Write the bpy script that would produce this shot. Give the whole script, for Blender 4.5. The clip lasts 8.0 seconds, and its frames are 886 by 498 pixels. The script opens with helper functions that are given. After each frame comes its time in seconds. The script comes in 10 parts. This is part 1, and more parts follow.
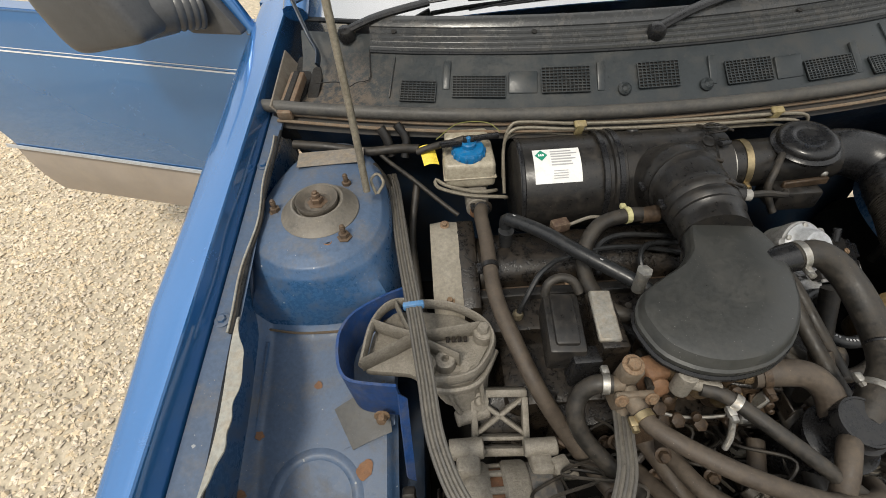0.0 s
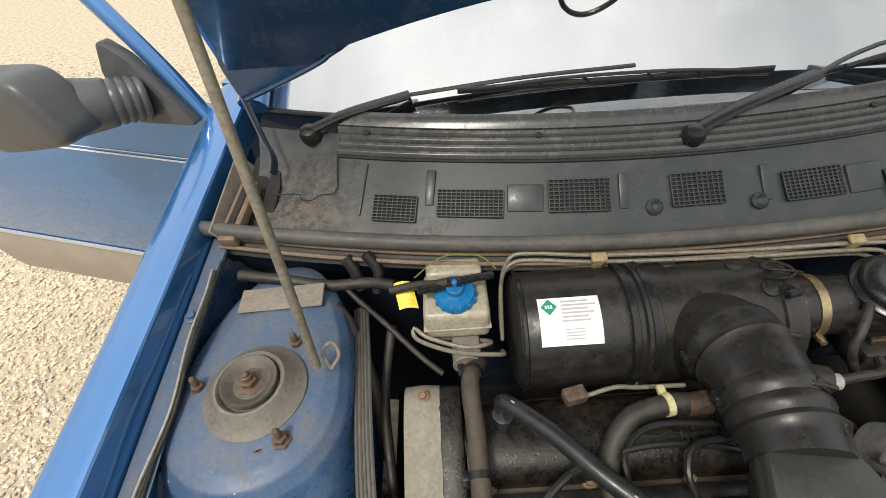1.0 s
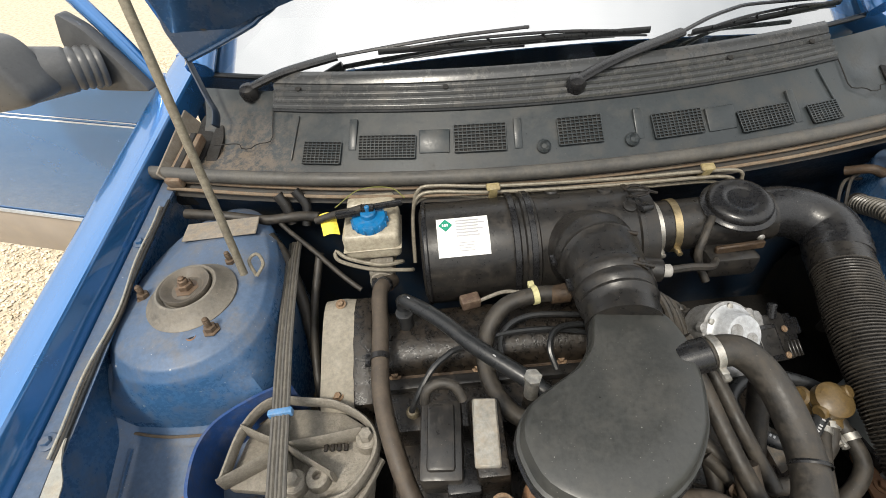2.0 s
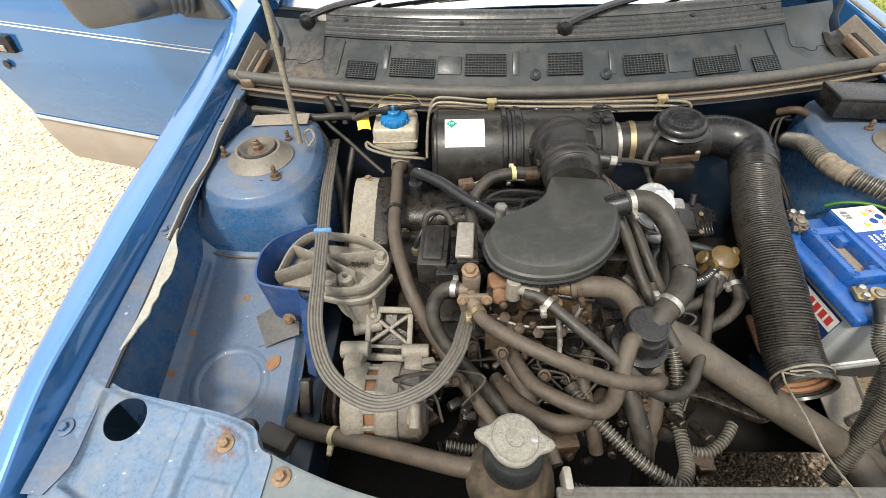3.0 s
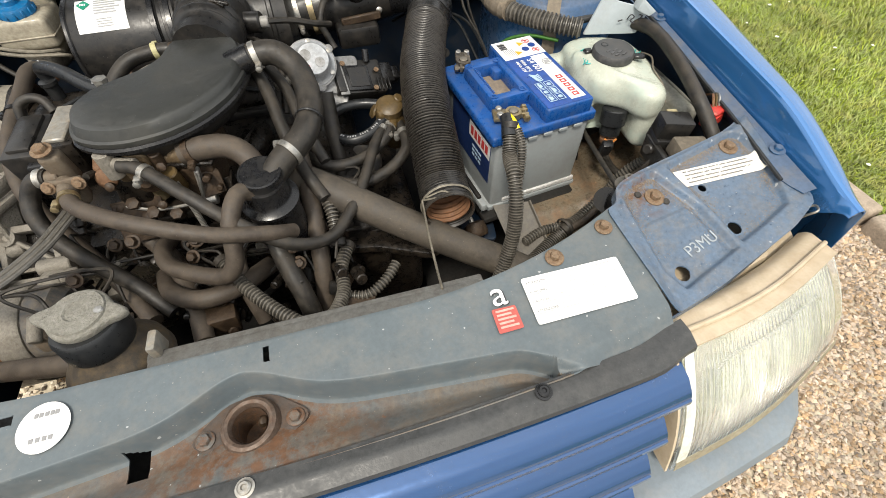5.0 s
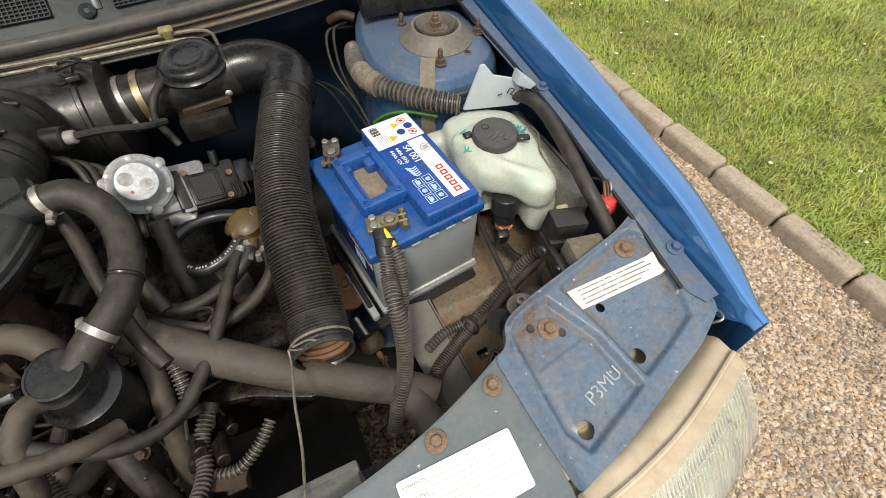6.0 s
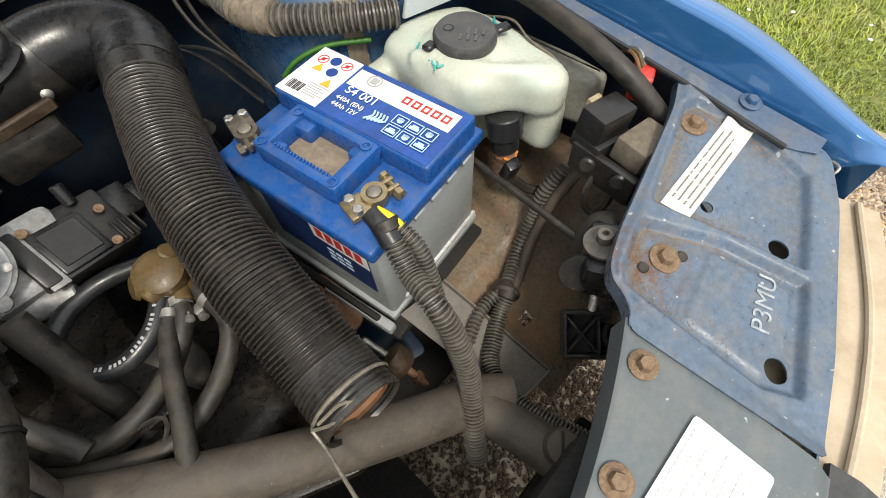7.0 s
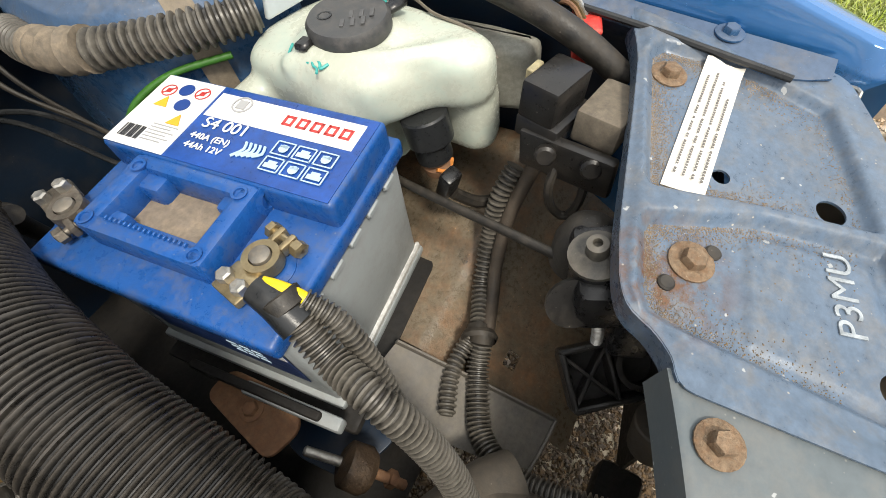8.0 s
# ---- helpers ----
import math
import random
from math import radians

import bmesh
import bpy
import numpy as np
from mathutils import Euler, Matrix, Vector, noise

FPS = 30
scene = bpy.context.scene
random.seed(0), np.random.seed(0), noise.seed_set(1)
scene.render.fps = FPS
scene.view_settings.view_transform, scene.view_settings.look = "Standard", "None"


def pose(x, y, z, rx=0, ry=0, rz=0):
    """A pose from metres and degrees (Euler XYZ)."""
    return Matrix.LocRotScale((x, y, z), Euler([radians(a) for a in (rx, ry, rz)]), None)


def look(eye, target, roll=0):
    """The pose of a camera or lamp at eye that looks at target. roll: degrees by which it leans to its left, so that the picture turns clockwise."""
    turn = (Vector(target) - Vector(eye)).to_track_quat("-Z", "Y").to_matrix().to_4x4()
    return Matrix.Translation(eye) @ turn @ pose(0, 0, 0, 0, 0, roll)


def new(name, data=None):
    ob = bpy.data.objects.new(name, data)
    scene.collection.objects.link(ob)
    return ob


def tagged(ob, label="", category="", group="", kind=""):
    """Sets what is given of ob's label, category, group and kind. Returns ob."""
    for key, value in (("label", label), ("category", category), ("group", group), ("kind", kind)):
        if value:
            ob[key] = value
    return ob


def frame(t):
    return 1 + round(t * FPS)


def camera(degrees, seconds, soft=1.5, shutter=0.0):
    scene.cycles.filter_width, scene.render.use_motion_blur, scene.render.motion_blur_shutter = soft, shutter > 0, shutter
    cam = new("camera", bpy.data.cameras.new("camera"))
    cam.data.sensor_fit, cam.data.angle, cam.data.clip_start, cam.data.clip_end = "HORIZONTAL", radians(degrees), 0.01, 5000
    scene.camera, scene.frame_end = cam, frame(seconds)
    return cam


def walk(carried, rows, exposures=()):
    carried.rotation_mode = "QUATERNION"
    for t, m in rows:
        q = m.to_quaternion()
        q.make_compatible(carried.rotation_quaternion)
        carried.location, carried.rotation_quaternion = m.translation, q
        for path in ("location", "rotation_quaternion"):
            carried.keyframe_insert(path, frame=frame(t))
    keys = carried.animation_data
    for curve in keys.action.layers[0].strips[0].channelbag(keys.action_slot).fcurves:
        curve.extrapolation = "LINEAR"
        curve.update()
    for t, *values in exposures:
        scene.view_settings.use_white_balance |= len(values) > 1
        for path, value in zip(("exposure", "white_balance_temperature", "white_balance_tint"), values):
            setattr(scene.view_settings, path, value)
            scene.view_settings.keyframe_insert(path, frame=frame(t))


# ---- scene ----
cam = camera(89.7, 8.0, soft=0.15)
PATH = [
    (0, (-0.401, 0.005, 1.258), (-0.402, 1.406, -0.169), -4.1),
    (0.5, (-0.407, 0.162, 1.277), (-0.458, 1.594, -0.118), -4.9),
    (1, (-0.345, 0.266, 1.278), (-0.385, 1.733, -0.08), -5.2),
    (1.5, (-0.258, 0.243, 1.266), (-0.243, 1.72, -0.083), -5.4),
    (1.7, (-0.243, 0.2, 1.258), (-0.222, 1.671, -0.097), -5.5),
    (2.8, (-0.231, -0.134, 1.272), (-0.284, 1.32, -0.1), -2.6),
    (3, (-0.222, -0.179, 1.26), (-0.281, 1.264, -0.124), -2.4),
    (3.5, (-0.184, -0.242, 1.239), (-0.218, 1.155, -0.192), -1.9),
    (4, (-0.099, -0.266, 1.18), (-0.074, 1.059, -0.317), -2.6),
    (4.5, (-0.003, -0.291, 1.153), (0.12, 0.983, -0.384), -3.2),
    (5, (0.15, -0.291, 1.139), (0.454, 0.93, -0.415), -1.9),
    (5.2, (0.191, -0.278, 1.138), (0.557, 0.909, -0.429), -0.2),
    (6.3, (0.322, -0.067, 1.19), (0.864, 1.002, -0.411), -1.8),
    (6.5, (0.306, -0.029, 1.161), (0.879, 0.96, -0.48), -1.3),
    (7, (0.271, 0.022, 1.048), (0.98, 0.823, -0.642), -7.1),
    (7.5, (0.295, 0.051, 0.978), (1.09, 0.781, -0.706), -13.2),
    (8, (0.344, 0.062, 0.955), (1.213, 0.778, -0.698), -12.4),
]
walk(cam, [(t, look(eye, target, roll)) for t, eye, target, roll in PATH], [(0, 0.29), (1.0, 0.51), (1.5, 0.60), (3.0, 1.18), (3.5, 1.08), (4.5, 0.85), (5.2, 0.65), (6.5, 0.45), (7.0, 0.71), (7.5, 0.80), (8, 0.85)])

# ---- light: bright overcast day ----
world = bpy.data.worlds.new("overcast_sky")
scene.world = world
world.use_nodes = True
wn, wl = world.node_tree.nodes, world.node_tree.links
wn.clear()
w_out = wn.new("ShaderNodeOutputWorld")
w_bg = wn.new("ShaderNodeBackground")
w_sky = wn.new("ShaderNodeTexSky")
w_sky.sky_type, w_sky.sun_disc = "NISHITA", False
w_sky.sun_elevation, w_sky.sun_rotation = radians(56), radians(207)
w_sky.air_density, w_sky.dust_density, w_sky.ozone_density = 1.0, 4.0, 1.0
w_noise = wn.new("ShaderNodeTexNoise")
w_noise.inputs["Scale"].default_value, w_noise.inputs["Detail"].default_value = 2.2, 5
w_ramp = wn.new("ShaderNodeValToRGB")
w_ramp.color_ramp.elements[0].position, w_ramp.color_ramp.elements[0].color = 0.30, (0.61, 0.625, 0.625, 1)
w_ramp.color_ramp.elements[1].position, w_ramp.color_ramp.elements[1].color = 0.70, (1.0, 0.99, 0.965, 1)
w_scale = wn.new("ShaderNodeVectorMath")
w_scale.operation = "SCALE"
w_sep = wn.new("ShaderNodeSeparateXYZ")
w_high = wn.new("ShaderNodeMapRange")
for key, v in zip(("From Min", "From Max", "To Min", "To Max"), (0.0, 1.0, 5.0, 13.5)):
    w_high.inputs[key].default_value = v
w_mix = wn.new("ShaderNodeMixRGB")
w_mix.inputs["Fac"].default_value = 0.88
w_tc = wn.new("ShaderNodeTexCoord")
wl.new(w_tc.outputs["Generated"], w_noise.inputs["Vector"])
wl.new(w_noise.outputs["Fac"], w_ramp.inputs["Fac"])
wl.new(w_sky.outputs["Color"], w_mix.inputs["Color1"])
wl.new(w_tc.outputs["Generated"], w_sep.inputs[0])
wl.new(w_sep.outputs["Z"], w_high.inputs["Value"])
wl.new(w_high.outputs[0], w_scale.inputs["Scale"])
wl.new(w_ramp.outputs["Color"], w_scale.inputs[0])
wl.new(w_scale.outputs[0], w_mix.inputs["Color2"])
wl.new(w_mix.outputs["Color"], w_bg.inputs["Color"])
w_bg.inputs["Strength"].default_value = 0.12
wl.new(w_bg.outputs["Background"], w_out.inputs["Surface"])

sun = new("sun", bpy.data.lights.new("sun", "SUN"))
sun.data.energy, sun.data.angle, sun.data.color = 1.9, radians(10), (1.0, 0.93, 0.81)
sun.matrix_world = look((-1.5, -2.9, 4.9), (0, 0, 0))

# ---- materials ----
MATS = {}


def mat(name, base, rough=0.6, metal=0.0, dust=0.0, dust_col=(0.30, 0.235, 0.16), scale=9.0, vary=0.12, bump=0.15, fine=180.0,
        spots=0.0, spot_col=(0.16, 0.06, 0.02), coat=0.0, island=0.0, objrand=0.0, up_dust=0.0, spec=0.5, trans=0.0, ior=1.45, alpha=1.0, speck=0.0, sat=(0.35, 1.35), grain=0.24, crest_light=0.0, coat_ior=1.5, stain=None, chips=0.0):
    """A surface with grain, mottling, dust and rust spots at two scales."""
    if name in MATS:
        return MATS[name]
    m = bpy.data.materials.new(name)
    m.use_nodes = True
    n, l = m.node_tree.nodes, m.node_tree.links
    p = n["Principled BSDF"]
    tc = n.new("ShaderNodeTexCoord")
    geo = n.new("ShaderNodeNewGeometry")

    def noise_tex(sc, detail=4.0, rough_n=0.55):
        t = n.new("ShaderNodeTexNoise")
        t.inputs["Scale"].default_value, t.inputs["Detail"].default_value, t.inputs["Roughness"].default_value = sc, detail, rough_n
        l.new(geo.outputs["Position"], t.inputs["Vector"])
        return t.outputs["Fac"]

    def remap(src, a, b, lo, hi):
        r = n.new("ShaderNodeMapRange")
        for k, v in zip(("From Min", "From Max", "To Min", "To Max"), (a, b, lo, hi)):
            r.inputs[k].default_value = v
        l.new(src, r.inputs["Value"])
        return r.outputs["Result"]

    def blend(a, b, fac, mode="MIX"):
        x = n.new("ShaderNodeMixRGB")
        x.blend_type = mode
        for s, v in (("Fac", fac), ("Color1", a), ("Color2", b)):
            if isinstance(v, (int, float)):
                x.inputs[s].default_value = v
            elif isinstance(v, tuple):
                x.inputs[s].default_value = (*v, 1)
            else:
                l.new(v, x.inputs[s])
        return x.outputs["Color"]

    big, small = noise_tex(scale), noise_tex(fine, 6.0, 0.68)
    c = blend(tuple(v * (1 - vary) for v in base), tuple(min(1, v * (1 + vary)) for v in base), remap(big, 0.3, 0.7, 0, 1))
    if island:
        c = blend(c, (0.02, 0.015, 0.01), remap(geo.outputs["Random Per Island"], 0, 1, 0, island))
        hv = n.new("ShaderNodeHueSaturation")
        l.new(c, hv.inputs["Color"])
        mul = n.new("ShaderNodeMath")
        mul.operation = "FRACT"
        m2 = n.new("ShaderNodeMath")
        m2.operation, m2.inputs[1].default_value = "MULTIPLY", 7.31
        l.new(geo.outputs["Random Per Island"], m2.inputs[0])
        l.new(m2.outputs[0], mul.inputs[0])
        l.new(remap(mul.outputs[0], 0, 1, *sat), hv.inputs["Saturation"])
        c = hv.outputs["Color"]
    if objrand:
        oi = n.new("ShaderNodeObjectInfo")
        c = blend(c, (0.02, 0.018, 0.015), remap(oi.outputs["Random"], 0, 1, 0, objrand))
    r_out = None
    if dust:
        f = remap(noise_tex(scale * 3.1, 10.0, 0.74), 0.62 - 0.42 * dust, 0.80 - 0.25 * dust, 0.0, min(1.0, 0.30 + 0.6 * dust))
        if up_dust:
            sep = n.new("ShaderNodeSeparateXYZ")
            l.new(geo.outputs["Normal"], sep.inputs["Vector"])
            add = n.new("ShaderNodeMath")
            add.operation, add.use_clamp = "MULTIPLY_ADD", True
            l.new(remap(sep.outputs["Z"], 0.2, 1.0, 0.0, up_dust), add.inputs[0])
            add.inputs[1].default_value = 1.0
            l.new(f, add.inputs[2])
            f = add.outputs[0]
        c = blend(c, dust_col, f)
        r_out = remap(f, 0, 1, rough, 0.92)
    # Ridges get dust colour, which also paints rib highlights above darker grooves.
    if crest_light:
        c = blend(c, dust_col, remap(geo.outputs["Pointiness"], 0.50, 0.58, 0.0, crest_light))
    if spots:
        f = remap(noise_tex(scale * 5, 8.0, 0.75), 0.74 - 0.25 * spots, 0.79 - 0.23 * spots, 0.0, 0.9)
        c = blend(c, spot_col, f)
    if stain:
        far = n.new("ShaderNodeVectorMath")
        far.operation, far.inputs[1].default_value = "DISTANCE", stain[:3]
        l.new(geo.outputs["Position"], far.inputs[0])
        rough_edge = n.new("ShaderNodeMath")
        rough_edge.operation = "MULTIPLY"
        l.new(remap(far.outputs["Value"], stain[3], stain[3] * 0.3, 0.0, 1.0), rough_edge.inputs[0])
        l.new(remap(noise_tex(55.0, 10.0, 0.76), 0.44, 0.56, 0.0, 1.0), rough_edge.inputs[1])
        c = blend(c, stain[4] if len(stain) > 4 else (0.115, 0.058, 0.030), rough_edge.outputs[0])
    if speck:
        v = n.new("ShaderNodeTexVoronoi")
        v.inputs["Scale"].default_value = 260.0
        l.new(geo.outputs["Position"], v.inputs["Vector"])
        f = n.new("ShaderNodeMath")
        f.operation = "MULTIPLY"
        size = n.new("ShaderNodeMath")
        size.operation = "SUBTRACT"
        l.new(v.outputs["Distance"], size.inputs[0])
        l.new(remap(v.outputs["Color"], 0.55, 1.0, 0.0, 0.20), size.inputs[1])
        l.new(remap(size.outputs[0], -0.05, 0.05, 1.0, 0.0), f.inputs[0])
        l.new(remap(noise_tex(30.0, 3.0), 0.40, 0.62, 0.15 * speck, speck), f.inputs[1])
        c = blend(c, tuple(min(0.42, 0.06 + 1.6 * b) for b in dust_col), f.outputs[0])
    if chips:
        warp = n.new("ShaderNodeVectorMath")
        warp.operation = "MULTIPLY_ADD"
        wob = n.new("ShaderNodeTexNoise")
        wob.inputs["Scale"].default_value, wob.inputs["Detail"].default_value = 160.0, 4.0
        l.new(geo.outputs["Position"], wob.inputs["Vector"])
        l.new(wob.outputs["Color"], warp.inputs[0])
        warp.inputs[1].default_value = (0.006, 0.006, 0.006)
        l.new(geo.outputs["Position"], warp.inputs[2])
        v = n.new("ShaderNodeTexVoronoi")
        v.inputs["Scale"].default_value = 95.0
        l.new(warp.outputs[0], v.inputs["Vector"])
        size = n.new("ShaderNodeMath")
        size.operation = "SUBTRACT"
        l.new(v.outputs["Distance"], size.inputs[0])
        l.new(remap(v.outputs["Color"], 1.0 - chips, 1.0, 0.0, 0.26), size.inputs[1])
        c = blend(c, (0.36, 0.37, 0.37), remap(size.outputs[0], -0.03, 0.0, 0.85, 0.0))
    c = blend(c, remap(small, 0.25, 0.75, 1 - grain * 1.3, 1 + grain * 1.3), 1.0, "MULTIPLY")
    l.new(c, p.inputs["Base Color"])
    p.inputs["Roughness"].default_value = rough
    if r_out is not None or grain > 0.05:
        gloss = n.new("ShaderNodeMath")
        gloss.operation, gloss.use_clamp = "MULTIPLY", True
        gloss.inputs[0].default_value = rough
        if r_out is not None:
            l.new(r_out, gloss.inputs[0])
        l.new(remap(small, 0.3, 0.7, 0.72, 1.22), gloss.inputs[1])
        l.new(gloss.outputs[0], p.inputs["Roughness"])
    p.inputs["Metallic"].default_value = metal
    p.inputs["Specular IOR Level"].default_value = spec
    p.inputs["Coat Weight"].default_value = coat
    p.inputs["Coat Roughness"].default_value = 0.05
    p.inputs["Coat IOR"].default_value = coat_ior
    p.inputs["Transmission Weight"].default_value = trans
    p.inputs["IOR"].default_value = ior
    p.inputs["Alpha"].default_value = alpha
    if bump:
        b = n.new("ShaderNodeBump")
        b.inputs["Strength"].default_value, b.inputs["Distance"].default_value = bump, 0.002
        l.new(blend(small, big, 0.4), b.inputs["Height"])
        l.new(b.outputs["Normal"], p.inputs["Normal"])
    MATS[name] = m
    return m


MIRROR_GREY = mat("greyed_black_plastic", (0.062, 0.063, 0.065), grain=0.1, rough=0.36, dust=0.3, dust_col=(0.11, 0.11, 0.107), scale=8, bump=0.1)
BLUE = mat("blue_car_paint", (0.034, 0.165, 0.420), grain=0.02, rough=0.22, metal=0.52, spec=0.6, coat=1.0, coat_ior=1.68, vary=0.05, bump=0.0, dust=0.05, dust_col=(0.13, 0.14, 0.16), scale=4)
SLAT_BLUE = mat("blue_slat_paint", (0.014, 0.066, 0.190), grain=0.03, rough=0.20, metal=0.45, spec=0.6, coat=1.0, coat_ior=1.55, vary=0.06, bump=0.0, dust=0.10, dust_col=(0.10, 0.11, 0.13), scale=6, speck=0.3)
BLUE_BAY = mat("dusty_blue_paint", (0.030, 0.088, 0.190), grain=0.18, rough=0.27, dust=0.34, dust_col=(0.158, 0.142, 0.118), scale=7, spots=0.16, spot_col=(0.19, 0.095, 0.045), up_dust=0.34, speck=0.9, chips=0.28)
BLUE_PANEL = mat("faded_blue_paint", (0.080, 0.122, 0.182), grain=0.20, rough=0.28, dust=0.36, dust_col=(0.190, 0.170, 0.140), scale=15, spots=0.20, spot_col=(0.20, 0.135, 0.08), up_dust=0.10, speck=1.0, vary=0.14, stain=(0.490, 0.040, 0.74, 0.045), chips=0.4)
BLUE_WORN = mat("worn_blue_paint", (0.092, 0.146, 0.222), grain=0.18, rough=0.30, dust=0.36, dust_col=(0.22, 0.195, 0.16), scale=9, spots=0.22, spot_col=(0.20, 0.13, 0.075), speck=0.8, vary=0.12, stain=(-0.497, 0.038, 0.74, 0.032), chips=0.30)
# Grimy bay paint with the raised bonnet's shade put into its colour.
BLUE_SHADED = mat("shaded_grimy_blue_paint", (0.0075, 0.019, 0.039), grain=0.1, rough=0.42, dust=0.38, dust_col=(0.050, 0.045, 0.040), scale=6, speck=0.4)
# Much darker than BLUE, which covers the bonnet's outside.
BONNET_IN = mat("dark_blue_inner_paint", (0.009, 0.035, 0.084), grain=0.06, rough=0.24, coat=0.5, dust=0.3, dust_col=(0.07, 0.075, 0.08), scale=6, speck=0.5)
GREY_PANEL = mat("grey_blue_dull_paint", (0.098, 0.118, 0.128), grain=0.10, rough=0.50, dust=0.40, dust_col=(0.185, 0.175, 0.155), scale=9, spots=0.2, spot_col=(0.20, 0.125, 0.07), bump=0.08, speck=0.8, chips=0.30)
RECESS = mat("rust_stained_grey_paint", (0.085, 0.092, 0.092), 0.38, dust=0.62, dust_col=(0.150, 0.105, 0.066), scale=9, spots=0.36, spot_col=(0.13, 0.068, 0.036), speck=0.9, stain=(0.0, -0.107, 0.70, 0.16), chips=0.30)
RUBBER = mat("dusty_black_rubber", (0.0140, 0.0133, 0.0121), 0.40, dust=0.46, dust_col=(0.0686, 0.0562, 0.0421), scale=16, up_dust=0.2, bump=0.35, speck=0.5)
RUBBER_BROWN = mat("brown_dusty_rubber", (0.044, 0.034, 0.026), 0.5, dust=0.5, dust_col=(0.104, 0.082, 0.060), up_dust=0.2, scale=14, bump=0.3, speck=0.5)
RUBBER_CLEAN = mat("black_rubber", (0.016, 0.017, 0.018), grain=0.12, rough=0.32, dust=0.25, dust_col=(0.05, 0.046, 0.042), scale=16, speck=0.15)
PLASTIC = mat("black_plastic", (0.0112, 0.0112, 0.0120), grain=0.14, rough=0.28, dust=0.27, dust_col=(0.0416, 0.0376, 0.0320), scale=11, bump=0.14, speck=0.7)
PLASTIC_DUSTY = mat("dusty_black_plastic", (0.0152, 0.0144, 0.0136), 0.33, dust=0.34, dust_col=(0.0560, 0.0456, 0.0344), scale=13, bump=0.2, spots=0.08, spot_col=(0.15, 0.13, 0.105), speck=1.0, grain=0.18)
SCUTTLE = mat("grey_weathered_plastic", (0.0270, 0.0324, 0.0351), grain=0.14, rough=0.36, dust=0.34, dust_col=(0.0765, 0.0702, 0.0594), scale=6, bump=0.1, speck=0.35, stain=(-0.60, 0.80, 0.862, 0.16, (0.115, 0.090, 0.066)))
TRIM = mat("grey_ridged_trim", (0.060, 0.062, 0.063), grain=0.1, rough=0.24, metal=0.3, dust=0.3, dust_col=(0.13, 0.115, 0.095), scale=8, speck=0.3)
ALU = mat("cast_aluminium_dirty", (0.245, 0.225, 0.190), 0.55, metal=0.25, dust=0.50, dust_col=(0.150, 0.128, 0.098), scale=24, bump=1.2, fine=300, spots=0.30, spot_col=(0.035, 0.030, 0.024), speck=0.8, crest_light=0.0)
ALU_CLEAN = mat("cast_aluminium", (0.31, 0.31, 0.305), grain=0.22, rough=0.45, metal=0.5, dust=0.50, dust_col=(0.13, 0.115, 0.095), scale=26, bump=0.5, spots=0.2, spot_col=(0.05, 0.045, 0.04), speck=0.5)
STEEL = mat("zinc_steel", (0.42, 0.41, 0.38), grain=0.2, rough=0.40, metal=0.85, dust=0.45, dust_col=(0.25, 0.2, 0.14), scale=40)
BRASS = mat("yellow_zinc_metal", (0.36, 0.29, 0.17), grain=0.15, rough=0.36, metal=0.8, dust=0.4, dust_col=(0.20, 0.145, 0.08), scale=40)
RUST = mat("rusty_steel", (0.17, 0.085, 0.045), 0.8, metal=0.1, dust=0.5, dust_col=(0.27, 0.16, 0.085), scale=30, bump=0.5)
RUSTY_BOLT = mat("rusted_bolt", (0.215, 0.155, 0.10), 0.55, metal=0.35, dust=0.55, dust_col=(0.17, 0.085, 0.04), scale=70, bump=0.9, fine=420, spots=0.5, spot_col=(0.33, 0.26, 0.18), grain=0.35)
GRIME = mat("oily_engine_grime", (0.0085, 0.0072, 0.0059), 0.28, dust=0.42, dust_col=(0.0467, 0.0323, 0.0195), scale=26, bump=0.6, fine=240, spots=0.30, spot_col=(0.105, 0.075, 0.040), speck=0.4)
GRIME_BROWN = mat("brown_grimy_metal", (0.0340, 0.0221, 0.0136), 0.45, metal=0.15, dust=0.5, dust_col=(0.1020, 0.0646, 0.0357), scale=34, bump=1.0, spots=0.3, spot_col=(0.02, 0.016, 0.012), speck=0.4)
# Near-black that paints shade in holes, gaps and depths; also some dark parts.
DARK = mat("near_black_fill", (0.012, 0.011, 0.010), 0.8, dust=0.3, dust_col=(0.04, 0.032, 0.024), scale=12)
CREAM = mat("cream_plastic", (0.50, 0.415, 0.30), grain=0.05, rough=0.5, dust=0.5, dust_col=(0.36, 0.27, 0.17), scale=10, vary=0.08)
WHITE_LABEL = mat("white_paper_label", (0.74, 0.74, 0.72), grain=0.04, rough=0.45, vary=0.04, bump=0.05, dust=0.28, dust_col=(0.50, 0.46, 0.40), scale=14, spots=0.06, spot_col=(0.4, 0.36, 0.3))
RED_LABEL = mat("red_sticker", (0.40, 0.085, 0.070), grain=0.06, rough=0.45, vary=0.08, dust=0.2, dust_col=(0.4, 0.2, 0.15), scale=30, bump=0.1)
INK = mat("black_print", (0.03, 0.03, 0.035), 0.5, bump=0, grain=0.03)
INK_RED = mat("red_print", (0.50, 0.045, 0.04), 0.5, bump=0, grain=0.03)
INK_BLUE = mat("blue_print", (0.015, 0.05, 0.22), 0.5, bump=0, grain=0.03)
INK_LIGHT = mat("pale_blue_print", (0.42, 0.56, 0.68), 0.5, bump=0, grain=0.03)
INK_GREEN = mat("green_print", (0.01, 0.22, 0.13), 0.5, bump=0, grain=0.03)
INK_GREY = mat("grey_print", (0.36, 0.36, 0.36), 0.6, bump=0, grain=0.03)
